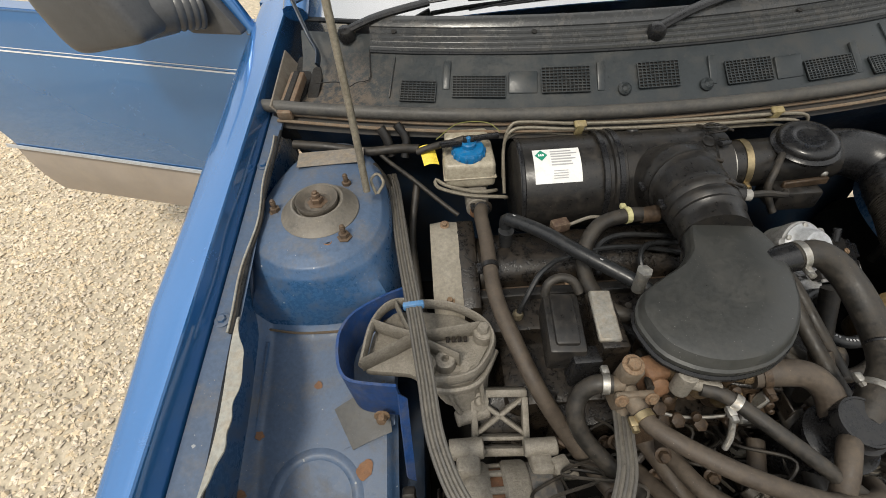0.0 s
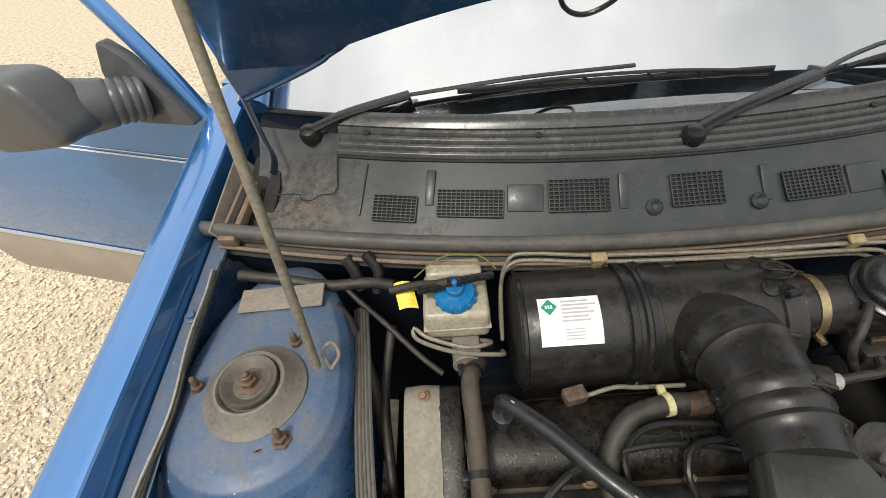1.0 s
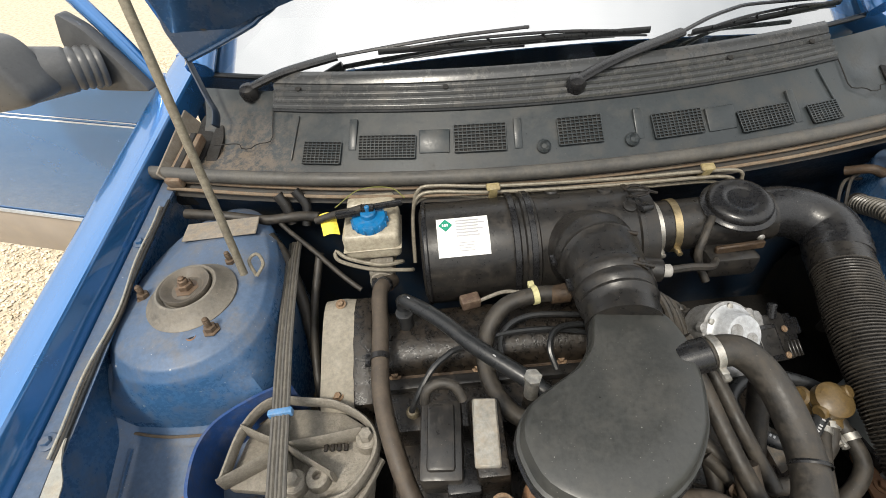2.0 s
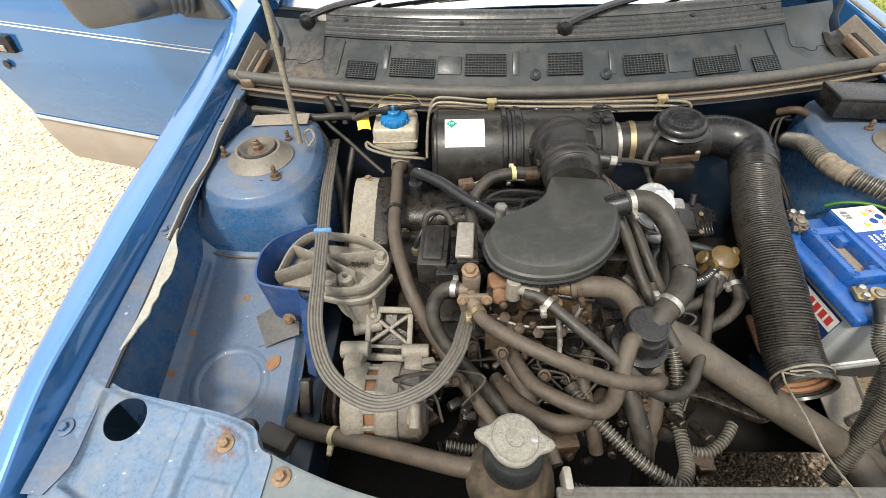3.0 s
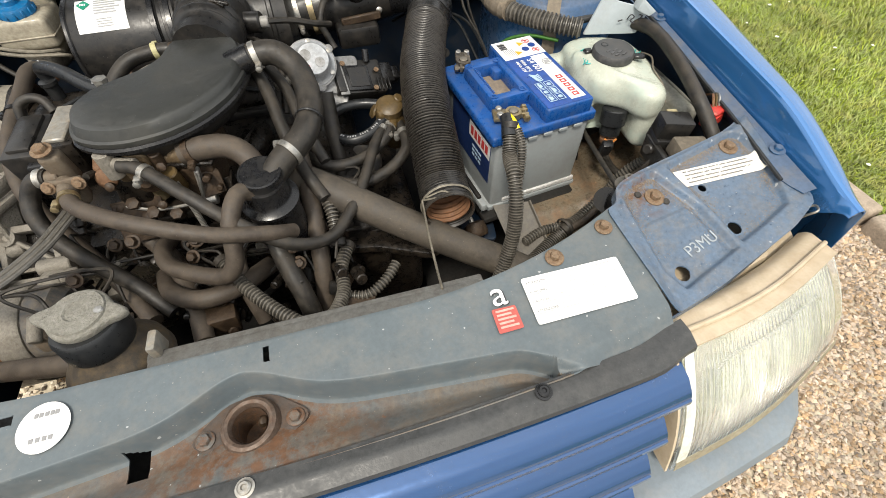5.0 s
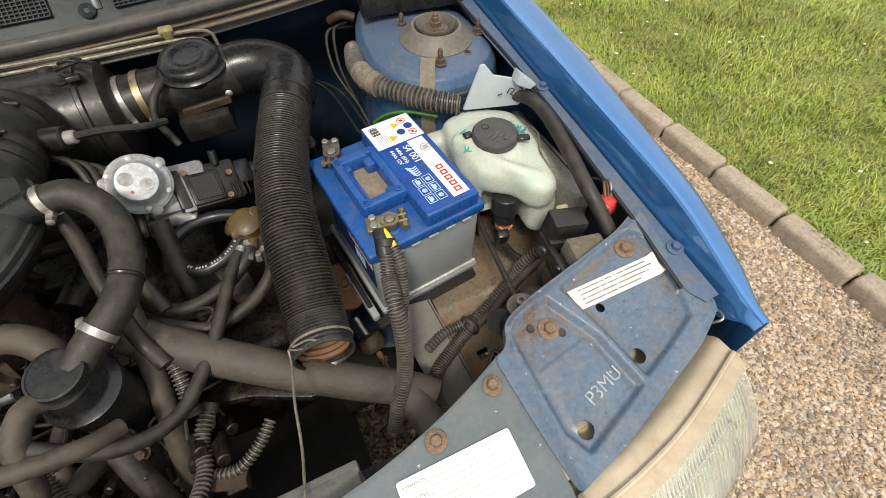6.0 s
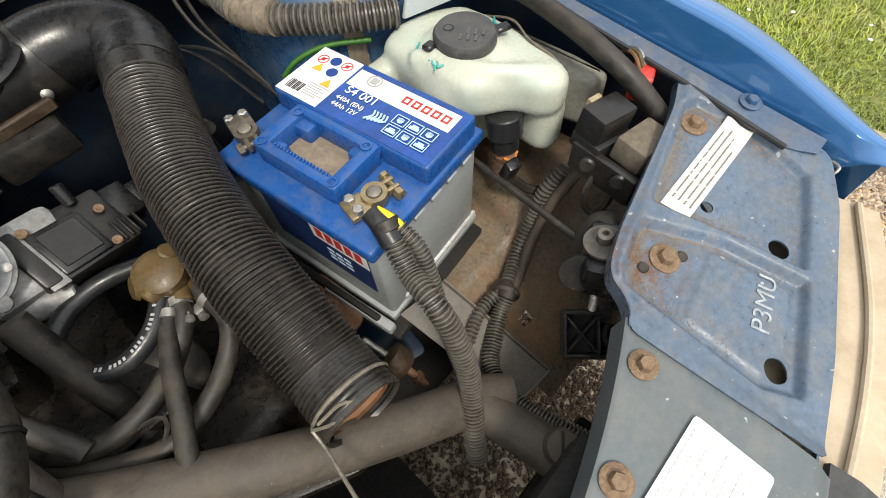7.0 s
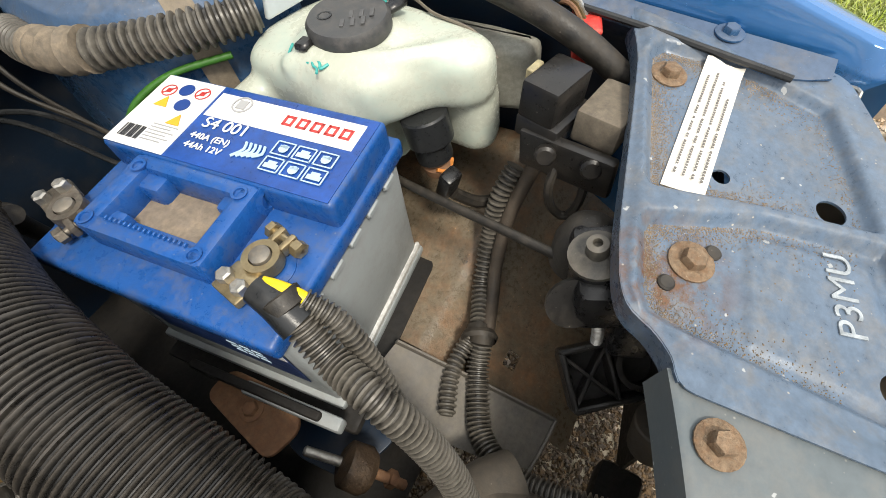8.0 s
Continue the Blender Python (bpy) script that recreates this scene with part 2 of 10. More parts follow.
INK_WHITE = mat("white_print", (0.78, 0.78, 0.78), 0.5, bump=0, grain=0.03)
INK_YELLOW = mat("amber_print", (0.85, 0.38, 0.03), 0.5, bump=0, grain=0.03)
BAT_BLUE = mat("blue_moulded_plastic", (0.010, 0.078, 0.290), grain=0.08, rough=0.28, dust=0.34, dust_col=(0.105, 0.110, 0.118), scale=22, vary=0.06, speck=0.9, bump=0.2, up_dust=0.06)
BAT_GREY = mat("grey_moulded_plastic", (0.30, 0.325, 0.33), grain=0.04, rough=0.45, dust=0.35, dust_col=(0.26, 0.25, 0.235), scale=12, vary=0.05, speck=0.3)
TANK = mat("milky_stained_plastic", (0.47, 0.49, 0.41), grain=0.05, rough=0.26, dust=0.30, dust_col=(0.33, 0.50, 0.45), scale=5, vary=0.08, bump=0.03, spots=0.12, spot_col=(0.24, 0.19, 0.11), speck=0.0)
RESV = mat("yellowed_milky_plastic", (0.36, 0.325, 0.25), 0.32, dust=0.45, dust_col=(0.20, 0.155, 0.105), scale=18, vary=0.1)
CAP_BLUE = mat("blue_cap_plastic", (0.005, 0.135, 0.33), grain=0.10, rough=0.35, dust=0.3, dust_col=(0.10, 0.14, 0.17), scale=30)
YELLOW = mat("yellow_tag", (0.72, 0.56, 0.06), 0.5, dust=0.1, scale=40)
CONDUIT = mat("grey_dusty_conduit", (0.030, 0.028, 0.025), 0.34, dust=0.44, dust_col=(0.158, 0.142, 0.116), scale=18, crest_light=0.55, speck=0.4)
DUCT = mat("brown_black_duct", (0.010, 0.0095, 0.009), 0.30, dust=0.24, dust_col=(0.080, 0.068, 0.054), scale=9, bump=0.1, crest_light=0.45)
PIPE = mat("brown_dusty_pipe", (0.060, 0.051, 0.041), 0.62, dust=0.55, dust_col=(0.112, 0.092, 0.068), scale=12, bump=0.4, speck=0.6)
YEL_PLASTIC = mat("amber_yellowed_plastic", (0.098, 0.064, 0.024), 0.36, dust=0.42, dust_col=(0.045, 0.032, 0.017), scale=40, spots=0.34, spot_col=(0.024, 0.018, 0.011), speck=0.5)
COPPER = mat("copper_winding", (0.20, 0.095, 0.05), 0.6, metal=0.2, dust=0.5, dust_col=(0.15, 0.11, 0.075), scale=30)
ROD = mat("painted_steel_rod", (0.205, 0.185, 0.145), 0.42, metal=0.25, dust=0.45, dust_col=(0.12, 0.095, 0.065), scale=45, bump=0.3)
CLADDING = mat("grey_brown_cladding", (0.29, 0.25, 0.21), grain=0.05, rough=0.6, dust=0.4, dust_col=(0.36, 0.30, 0.23), scale=6)
BUMPER = mat("grey_bumper_plastic", (0.17, 0.20, 0.225), grain=0.1, rough=0.55, dust=0.3, dust_col=(0.26, 0.25, 0.23), scale=8)
GRAVEL_SUN = mat("pale_pea_gravel", (0.74, 0.62, 0.455), 0.85, island=0.28, sat=(0.75, 1.2), vary=0.12, scale=3.0, fine=300, bump=0.1)
GRAVEL_MIXED = mat("brown_mixed_gravel", (0.60, 0.445, 0.30), 0.75, island=0.70, sat=(0.6, 1.25), vary=0.2, scale=3.0, fine=300, bump=0.1)
# Far darker than the two gravels beside the car.
GRAVEL_DARK = mat("dark_brown_gravel", (0.105, 0.072, 0.043), 0.85, island=0.5, sat=(0.7, 1.3), vary=0.2, scale=3.0, fine=300, bump=0.1)
SOIL = mat("sandy_grit", (0.44, 0.375, 0.275), 0.95, vary=0.25, scale=25, fine=90, bump=1.0)
GRASS = mat("lawn_grass", (0.34, 0.425, 0.065), 0.45, island=0.50, sat=(0.75, 1.2), vary=0.35, scale=2.5, bump=0, dust=0.36, dust_col=(0.60, 0.50, 0.17))
TURF = mat("turf_soil", (0.13, 0.16, 0.035), 0.95, vary=0.4, scale=6, fine=60, bump=0.8, dust=0.4, dust_col=(0.22, 0.18, 0.07))
KERB = mat("weathered_concrete_kerb", (0.36, 0.29, 0.22), 0.85, dust=0.5, dust_col=(0.17, 0.14, 0.10), scale=14, bump=0.8, fine=120)


def screen_glass():
    m = bpy.data.materials.new("windscreen_glass")
    m.use_nodes = True
    n, l = m.node_tree.nodes, m.node_tree.links
    n.clear()
    out, gl, tr, mx = (n.new("ShaderNode" + k) for k in ("OutputMaterial", "BsdfGlossy", "BsdfTransparent", "MixShader"))
    fr = n.new("ShaderNodeFresnel")
    fr.inputs["IOR"].default_value = 8.0
    gl.inputs["Roughness"].default_value = 0.012
    tr.inputs["Color"].default_value = (0.55, 0.62, 0.60, 1)
    l.new(fr.outputs["Fac"], mx.inputs["Fac"])
    l.new(tr.outputs[0], mx.inputs[1])
    l.new(gl.outputs[0], mx.inputs[2])
    l.new(mx.outputs[0], out.inputs["Surface"])
    return m


GLASS = screen_glass()
LENS = mat("headlamp_glass", (0.93, 0.94, 0.92), grain=0.0, rough=0.03, trans=0.92, ior=1.5, vary=0.02, bump=0.0)
REFLECTOR = mat("headlamp_reflector", (0.82, 0.81, 0.70), grain=0.05, rough=0.14, metal=0.9, vary=0.15, scale=12, bump=0.0, dust=0.30, dust_col=(0.36, 0.33, 0.19))

# ---- builders ----


def mesh_of(bm, name, material, smooth=True):
    me = bpy.data.meshes.new(name)
    bm.to_mesh(me)
    bm.free()
    me.materials.append(material)
    if smooth:
        me.shade_smooth()
        me.set_sharp_from_angle(angle=radians(38))
    return me


def part(name, bm, material, parent=None, label="", smooth=True):
    """Links a bmesh, made in world metres, as one mesh object under its thing or part."""
    ob = new(name, mesh_of(bm, name, material, smooth))
    if parent is not None:
        ob.parent = parent
        ob.matrix_parent_inverse = parent.matrix_world.inverted()
    if label:
        ob["label"] = label
    return ob


def thing(name, place, label, category, group="", kind=""):
    ob = new(name)
    ob.matrix_world = Matrix.Translation(place)
    ob.empty_display_size = 0.02
    return tagged(ob, label, category, group, kind)


def merge(*bms):
    a = bms[0]
    for b in bms[1:]:
        me = bpy.data.meshes.new("tmp")
        b.to_mesh(me)
        b.free()
        a.from_mesh(me)
        bpy.data.meshes.remove(me)
    return a


def at(bm, m):
    bm.transform(m)
    return bm


def rbox(c, s, bevel=0.003, seg=2, turn=(0, 0, 0)):
    bm = bmesh.new()
    bmesh.ops.create_cube(bm, size=1.0, matrix=Matrix.Diagonal((*s, 1)))
    if bevel:
        bmesh.ops.bevel(bm, geom=bm.edges[:], offset=min(bevel, 0.45 * min(s)), segments=seg, affect="EDGES", profile=0.5)
    return at(bm, pose(*c, *turn))


def spline(pts, step=0.006, closed=False):
    """Even points along a smooth curve through a few places."""
    p = [Vector(q) for q in pts]
    if len(p) == 2:
        dense = [p[0].lerp(p[1], k / 40) for k in range(41)]
    else:
        q = [p[-1], *p, p[0], p[1]] if closed else [2 * p[0] - p[1], *p, 2 * p[-1] - p[-2]]
        dense = []
        for i in range(1, len(q) - 2):
            a, b, c, d = q[i - 1:i + 3]
            for k in range(24):
                t = k / 24
                dense.append(0.5 * (2 * b + (c - a) * t + (2 * a - 5 * b + 4 * c - d) * t * t + (3 * b - 3 * c + d - a) * t ** 3))
        dense.append(q[-2] if not closed else p[0])
    length = [0.0]
    for a, b in zip(dense, dense[1:]):
        length.append(length[-1] + (b - a).length)
    n = max(2, int(length[-1] / step) + 1)
    out, j = [], 0
    for i in range(n + 1):
        s = length[-1] * i / n
        while j < len(length) - 2 and length[j + 1] < s:
            j += 1
        w = (s - length[j]) / max(1e-9, length[j + 1] - length[j])
        out.append(dense[j].lerp(dense[j + 1], w))
    return out


def tube(pts, r, seg=12, step=0.006, radius=None, flat=None, caps=True, raw=False):
    """A round hose along a smooth curve; radius(s, k) varies it with the way along it; flat: (width, height) of an oval one."""
    p = pts if raw else spline(pts, step)
    bm = bmesh.new()
    t0 = (p[1] - p[0]).normalized()
    side = t0.orthogonal().normalized() if abs(t0.z) > 0.9 else t0.cross(Vector((0, 0, 1))).normalized()
    rings, s = [], 0.0
    for i, q in enumerate(p):
        t = (p[min(i + 1, len(p) - 1)] - p[max(i - 1, 0)]).normalized()
        side = (side - t * side.dot(t)).normalized()
        up = side.cross(t)
        if i:
            s += (q - p[i - 1]).length
        rr = radius(s, i) if radius else r
        a, b = flat if flat else (rr, rr)
        rings.append([bm.verts.new(q + side * a * math.cos(u) + up * b * math.sin(u)) for u in (2 * math.pi * k / seg for k in range(seg))])
    for a, b in zip(rings, rings[1:]):
        for k in range(seg):
            bm.faces.new((a[k], a[(k + 1) % seg], b[(k + 1) % seg], b[k]))
    if caps:
        bm.faces.new(rings[0][::-1])
        bm.faces.new(rings[-1])
    bmesh.ops.recalc_face_normals(bm, faces=bm.faces)
    return bm


def corrugated(pts, r, pitch=0.0055, depth=0.0016, seg=14, slit=False):
    """A ribbed conduit: each rib is a real ridge."""
    def rad(s, k):
        return r - depth * (0, 0, 1, 1)[k % 4]
    return tube(pts, r, seg, pitch / 4, rad)


def lathe(profile, m=None, seg=32, caps=True):
    """Turned about the z axis from (radius, height) rows."""
    bm = bmesh.new()
    rings = []
    for r, z in profile:
        rings.append([bm.verts.new((r * math.cos(2 * math.pi * k / seg), r * math.sin(2 * math.pi * k / seg), z)) for k in range(seg)])
    for a, b in zip(rings, rings[1:]):
        for k in range(seg):
            bm.faces.new((a[k], a[(k + 1) % seg], b[(k + 1) % seg], b[k]))
    if caps:
        bm.faces.new(rings[0][::-1])
        bm.faces.new(rings[-1])
    bmesh.ops.remove_doubles(bm, verts=bm.verts, dist=1e-6)
    bmesh.ops.recalc_face_normals(bm, faces=bm.faces)
    return at(bm, m) if m is not None else bm


def along(a, b):
    """A pose at a whose z axis points to b."""
    a, b = Vector(a), Vector(b)
    return Matrix.Translation(a) @ (b - a).to_track_quat("Z", "Y").to_matrix().to_4x4()


def cyl(a, b, r, bevel=0.0015, seg=24, r2=None):
    h = (Vector(b) - Vector(a)).length
    r2 = r if r2 is None else r2
    e = min(bevel, 0.3 * h, 0.5 * min(r, r2))
    return lathe([(r - e, 0), (r, e), (r2, h - e), (r2 - e, h)], along(a, b), seg)


def prism(outline, z0, z1, bevel=0.002, m=None, seg=2):
    """A plate from an outline in x and y."""
    bm = bmesh.new()
    low = [bm.verts.new((x, y, z0)) for x, y in outline]
    f = bm.faces.new(low)
    if f.normal.z > 0:
        f.normal_flip()
    top = bmesh.ops.extrude_face_region(bm, geom=[f])
    bmesh.ops.translate(bm, verts=[v for v in top["geom"] if isinstance(v, bmesh.types.BMVert)], vec=(0, 0, z1 - z0))
    bmesh.ops.recalc_face_normals(bm, faces=bm.faces)
    if bevel:
        rim = [e for e in bm.edges if abs(e.verts[0].co.z - e.verts[1].co.z) < 1e-7]
        bmesh.ops.bevel(bm, geom=rim, offset=bevel, segments=seg, affect="EDGES", profile=0.5)
    return at(bm, m) if m is not None else bm


def rounded(outline, r=0.01, n=4):
    """An outline with its corners rounded."""
    out, k = [], len(outline)
    for i in range(k):
        a, b, c = (Vector(outline[(i + j) % k]) for j in (-1, 0, 1))
        e = min(r, 0.45 * (a - b).length, 0.45 * (c - b).length)
        p, q = b + (a - b).normalized() * e, b + (c - b).normalized() * e
        for j in range(n + 1):
            t = j / n
            out.append(tuple((1 - t) ** 2 * p + 2 * t * (1 - t) * b + t * t * q))
    return out


def circle(x, y, r, n=20, ry=None):
    return [(x + r * math.cos(2 * math.pi * k / n), y + (ry or r) * math.sin(2 * math.pi * k / n)) for k in range(n)]


def sheet(outline, holes, height, thick=0.0014, cell=0.02):
    """A pressed sheet with holes through it; height(x, y) shapes it."""
    bm = bmesh.new()
    edges = []
    for loop in (outline, *holes):
        v = [bm.verts.new((x, y, 0)) for x, y in loop]
        edges += [bm.edges.new((v[i], v[(i + 1) % len(v)])) for i in range(len(v))]
    bmesh.ops.triangle_fill(bm, edges=edges, use_beauty=True, use_dissolve=False)
    for f in bm.faces:
        if f.normal.z < 0:
            f.normal_flip()
    lo = Vector((min(p[0] for p in outline), min(p[1] for p in outline), 0))
    hi = Vector((max(p[0] for p in outline), max(p[1] for p in outline), 0))
    for ax in (0, 1):
        k = int((hi[ax] - lo[ax]) / cell)
        for i in range(1, k):
            co, no = Vector((0, 0, 0)), Vector((0, 0, 0))
            co[ax], no[ax] = lo[ax] + (hi[ax] - lo[ax]) * i / k, 1
            bmesh.ops.bisect_plane(bm, geom=bm.verts[:] + bm.edges[:] + bm.faces[:], plane_co=co, plane_no=no)
    for v in bm.verts:
        v.co.z = height(v.co.x, v.co.y)
    top = bm.faces[:]
    ex = bmesh.ops.extrude_face_region(bm, geom=top)
    bmesh.ops.translate(bm, verts=[v for v in ex["geom"] if isinstance(v, bmesh.types.BMVert)], vec=(0, 0, thick))
    bmesh.ops.recalc_face_normals(bm, faces=bm.faces)
    return bm


def surf(f, nu, nv, thick=0.0015, drop=None):
    """A skin f(u, v) with u, v in 0..1; drop(u, v): cells left out."""
    bm = bmesh.new()
    g = [[bm.verts.new(f(i / nu, j / nv)) for j in range(nv + 1)] for i in range(nu + 1)]
    for i in range(nu):
        for j in range(nv):
            if drop is None or not drop(g[i][j].co.lerp(g[i + 1][j + 1].co, 0.5)):
                bm.faces.new((g[i][j], g[i + 1][j], g[i + 1][j + 1], g[i][j + 1]))
    loose = [v for v in bm.verts if not v.link_faces]
    bmesh.ops.delete(bm, geom=loose, context="VERTS")
    bmesh.ops.recalc_face_normals(bm, faces=bm.faces)
    if thick:
        bmesh.ops.solidify(bm, geom=bm.faces[:], thickness=thick)
        bmesh.ops.recalc_face_normals(bm, faces=bm.faces)
    return bm


def hex_bolt(a, n, r=0.0065, h=0.005, washer=0.011):
    """A hexagonal head on its washer, at a, pointing along n."""
    a, n = Vector(a), Vector(n).normalized()
    w = lathe([(washer, 0), (washer, 0.0012), (washer * 0.9, 0.0018), (r * 0.8, 0.0018)], along(a, a + n), 20)
    head = lathe([(r, 0.0018), (r, h * 0.8), (r * 0.85, h), (r * 0.3, h)], along(a, a + n), 6)
    return merge(w, head)


def smooth(a, b, t):
    t = max(0.0, min(1.0, (t - a) / (b - a)))
    return t * t * (3 - 2 * t)


def text_mesh(body, size, m, depth=0.0003, align="CENTER"):
    """Flat lettering as a bmesh, in the built-in font, at the pose m."""
    c = bpy.data.curves.new("lettering", "FONT")
    c.body, c.size, c.align_x, c.align_y, c.extrude = body, size, align, "CENTER", depth
    ob = bpy.data.objects.new("lettering", c)
    me = bpy.data.meshes.new_from_object(ob)
    bm = bmesh.new()
    bm.from_mesh(me)
    bpy.data.objects.remove(ob)
    bpy.data.curves.remove(c)
    bpy.data.meshes.remove(me)
    return at(bm, m)


def flat_box(x0, y0, x1, y1, z=0.0, h=0.0004):
    bm = bmesh.new()
    bmesh.ops.create_cube(bm, size=1.0, matrix=pose((x0 + x1) / 2, (y0 + y1) / 2, z + h / 2) @ Matrix.Diagonal((abs(x1 - x0), abs(y1 - y0), h, 1)))
    return bm


def mirror_x(bm):
    bm.transform(Matrix.Diagonal((-1, 1, 1, 1)))
    bmesh.ops.reverse_faces(bm, faces=bm.faces)
    return bm

# ---- ground ----
ground = part("ground", surf(lambda u, v: Vector((-60 + 120 * u, -60 + 120 * v, 0)), 2, 2, 0), SOIL)
tagged(ground, "sandy grit driveway under loose gravel", "ground", kind="structure")


def scatter_pebbles(n, x0, x1, y0, y1, lo, hi, seed, blur):
    """Loose stones as one mesh: squashed, turned octahedra with cut tips."""
    rng = np.random.default_rng(seed)
    a = np.array([(1, 0, 0), (0, 1, 0), (-1, 0, 0), (0, -1, 0), (0.25, 0.2, 0.75), (-0.2, 0.25, 0.7)], float)
    fc = np.array([(0, 1, 4), (1, 5, 4), (1, 2, 5), (2, 3, 5), (3, 4, 5), (3, 0, 4)])
    size = rng.uniform(lo, hi, n) * rng.choice([0.7, 1.0, 1.0, 1.35], n)
    turn = rng.uniform(0, 6.283, n)
    v = a[None] * rng.uniform(0.75, 1.25, (n, 6, 1)) * np.stack([size, size * rng.uniform(0.6, 1.0, n), size * rng.uniform(0.55, 0.95, n)], 1)[:, None]
    c, s = np.cos(turn)[:, None], np.sin(turn)[:, None]
    x, y = v[..., 0] * c - v[..., 1] * s, v[..., 0] * s + v[..., 1] * c
    z = v[..., 2] + x * rng.uniform(-0.4, 0.4, (n, 1)) + y * rng.uniform(-0.4, 0.4, (n, 1))
    x += rng.uniform(x0, x1, (n, 1)) + blur * rng.normal(0, 1, (n, 1)) * (rng.random((n, 1)) < 0.3)
    y += rng.uniform(y0, y1, (n, 1)) + blur * rng.normal(0, 1, (n, 1)) * (rng.random((n, 1)) < 0.3)
    z += rng.uniform(-0.001, 0.005, (n, 1))
    me = bpy.data.meshes.new("gravel")
    me.from_pydata(np.stack([x, y, z], -1).reshape(-1, 3), [], (fc[None] + 6 * np.arange(n)[:, None, None]).reshape(-1, 3))
    return me


def gravel(name, n, box, lo, hi, material, seed, label):
    me = scatter_pebbles(n, *box, lo, hi, seed, 0.35 if box[1] - box[0] > 3 else 0.10)
    me.materials.append(material)
    ob = new(name, me)
    return tagged(ob, label, "gravel", kind="stuff")


gravel("gravel", 105000, (-4.6, -0.75, -0.6, 4.2), 0.005, 0.011, GRAVEL_SUN, 1, "pale beige pea gravel of the driveway")
gravel("gravel", 16000, (0.45, 0.70, -0.5, 0.7), 0.003, 0.0065, GRAVEL_DARK, 7, "dark brown gravel under the car")
gravel("gravel", 60000, (0.70, 1.75, -1.1, 1.2), 0.004, 0.0085, GRAVEL_MIXED, 2, "brown and grey mixed gravel beside the kerb")
gravel("gravel", 24000, (-0.75, 0.45, -0.5, 0.7), 0.004, 0.008, GRAVEL_DARK, 3, "brown gravel under the car")
lawn = part("lawn", surf(lambda u, v: Vector((1.79 + 30 * u, -20 + 45 * v, 0.03 + 0.02 * noise.noise((6 * u, 6 * v, 0)))), 30, 40, 0), TURF)
tagged(lawn, "mossy turf of the lawn behind the kerb", "lawn", kind="structure")


def grass_blades(n, seed):
    rng = np.random.default_rng(seed)
    u = rng.random(n) ** 1.7
    x, y = 1.775 + 5.6 * u, rng.uniform(-0.5, 5.5, n)
    tuft = np.array([noise.noise((float(a) * 3.1, float(b) * 3.1, 0)) for a, b in zip(x, y)])
    h = (0.027 + 0.022 * tuft) * rng.uniform(0.5, 1.4, n)
    turn, lean, w = rng.uniform(0, 6.283, n), rng.uniform(0.3, 1.3, n), rng.uniform(0.0012, 0.0026, n) * (1 + 0.9 * u)
    d = np.stack([np.cos(turn), np.sin(turn)], 1)
    base = np.stack([x, y, np.full(n, 0.028)], 1)
    side = np.stack([-d[:, 1] * w, d[:, 0] * w, np.zeros(n)], 1)
    mid = base + np.stack([d[:, 0] * h * lean * 0.4, d[:, 1] * h * lean * 0.4, h * 0.7], 1)
    tip = base + np.stack([d[:, 0] * h * lean * 1.1, d[:, 1] * h * lean * 1.1, h], 1)
    v = np.stack([base - side, base + side, mid + side * 0.8, mid - side * 0.8, tip], 1).reshape(-1, 3)
    k = 5 * np.arange(n)[:, None]
    faces = [tuple(q) for q in (k + [0, 1, 2, 3])] + [tuple(q) for q in (k + [3, 2, 4])]
    me = bpy.data.meshes.new("grass")
    me.from_pydata(v, [], faces)
    me.materials.append(GRASS)
    return me


tagged(new("grass", grass_blades(300000, 5)), "short green lawn grass with dry patches", "grass", kind="stuff")
daisy = np.random.default_rng(9)
bits_v, bits_f = [], []
for x, y, r in zip(1.85 + 4.0 * daisy.random(170) ** 1.4, daisy.uniform(-0.3, 4.5, 170), daisy.uniform(0.005, 0.010, 170)):
    k = len(bits_v)
    bits_v += [(x + r * math.cos(q), y + r * math.sin(q), 0.056) for q in np.linspace(0, 2 * math.pi, 8)[:-1]] + [(x, y, 0.060)]
    bits_f += [(k + i, k + (i + 1) % 7, k + 7) for i in range(7)]
daisy_me = bpy.data.meshes.new("daisies")
daisy_me.from_pydata(bits_v, [], bits_f)
daisy_me.materials.append(mat("white_petals", (0.78, 0.78, 0.72), 0.6, bump=0, grain=0.05))
tagged(new("daisies", daisy_me), "small white daisies scattered in the lawn", "flowers", kind="stuff")
kerb = thing("kerb", (1.75, 0.3, 0), "row of weathered concrete kerb stones along the lawn", "kerb", kind="structure")
for k in range(-4, 19):
    w = 0.262 + 0.004 * math.sin(k * 5)
    b = rbox((1.755 + 0.004 * math.sin(k * 3.7), 0.165 + 0.27 * k, 0.012), (0.078, w, 0.11), 0.016, 3, (0, 2 * math.sin(k * 2.1), 1.2 * math.sin(k * 1.3)))
    part("kerb_stone", b, KERB, kerb)

# ---- the car's body ----
car = thing("car", (0, 1.2, 0), "blue hatchback with its bonnet raised and front door open, on gravel", "car")


def flange_z(y):
    return 0.746 + 0.137 * (y - 0.02)


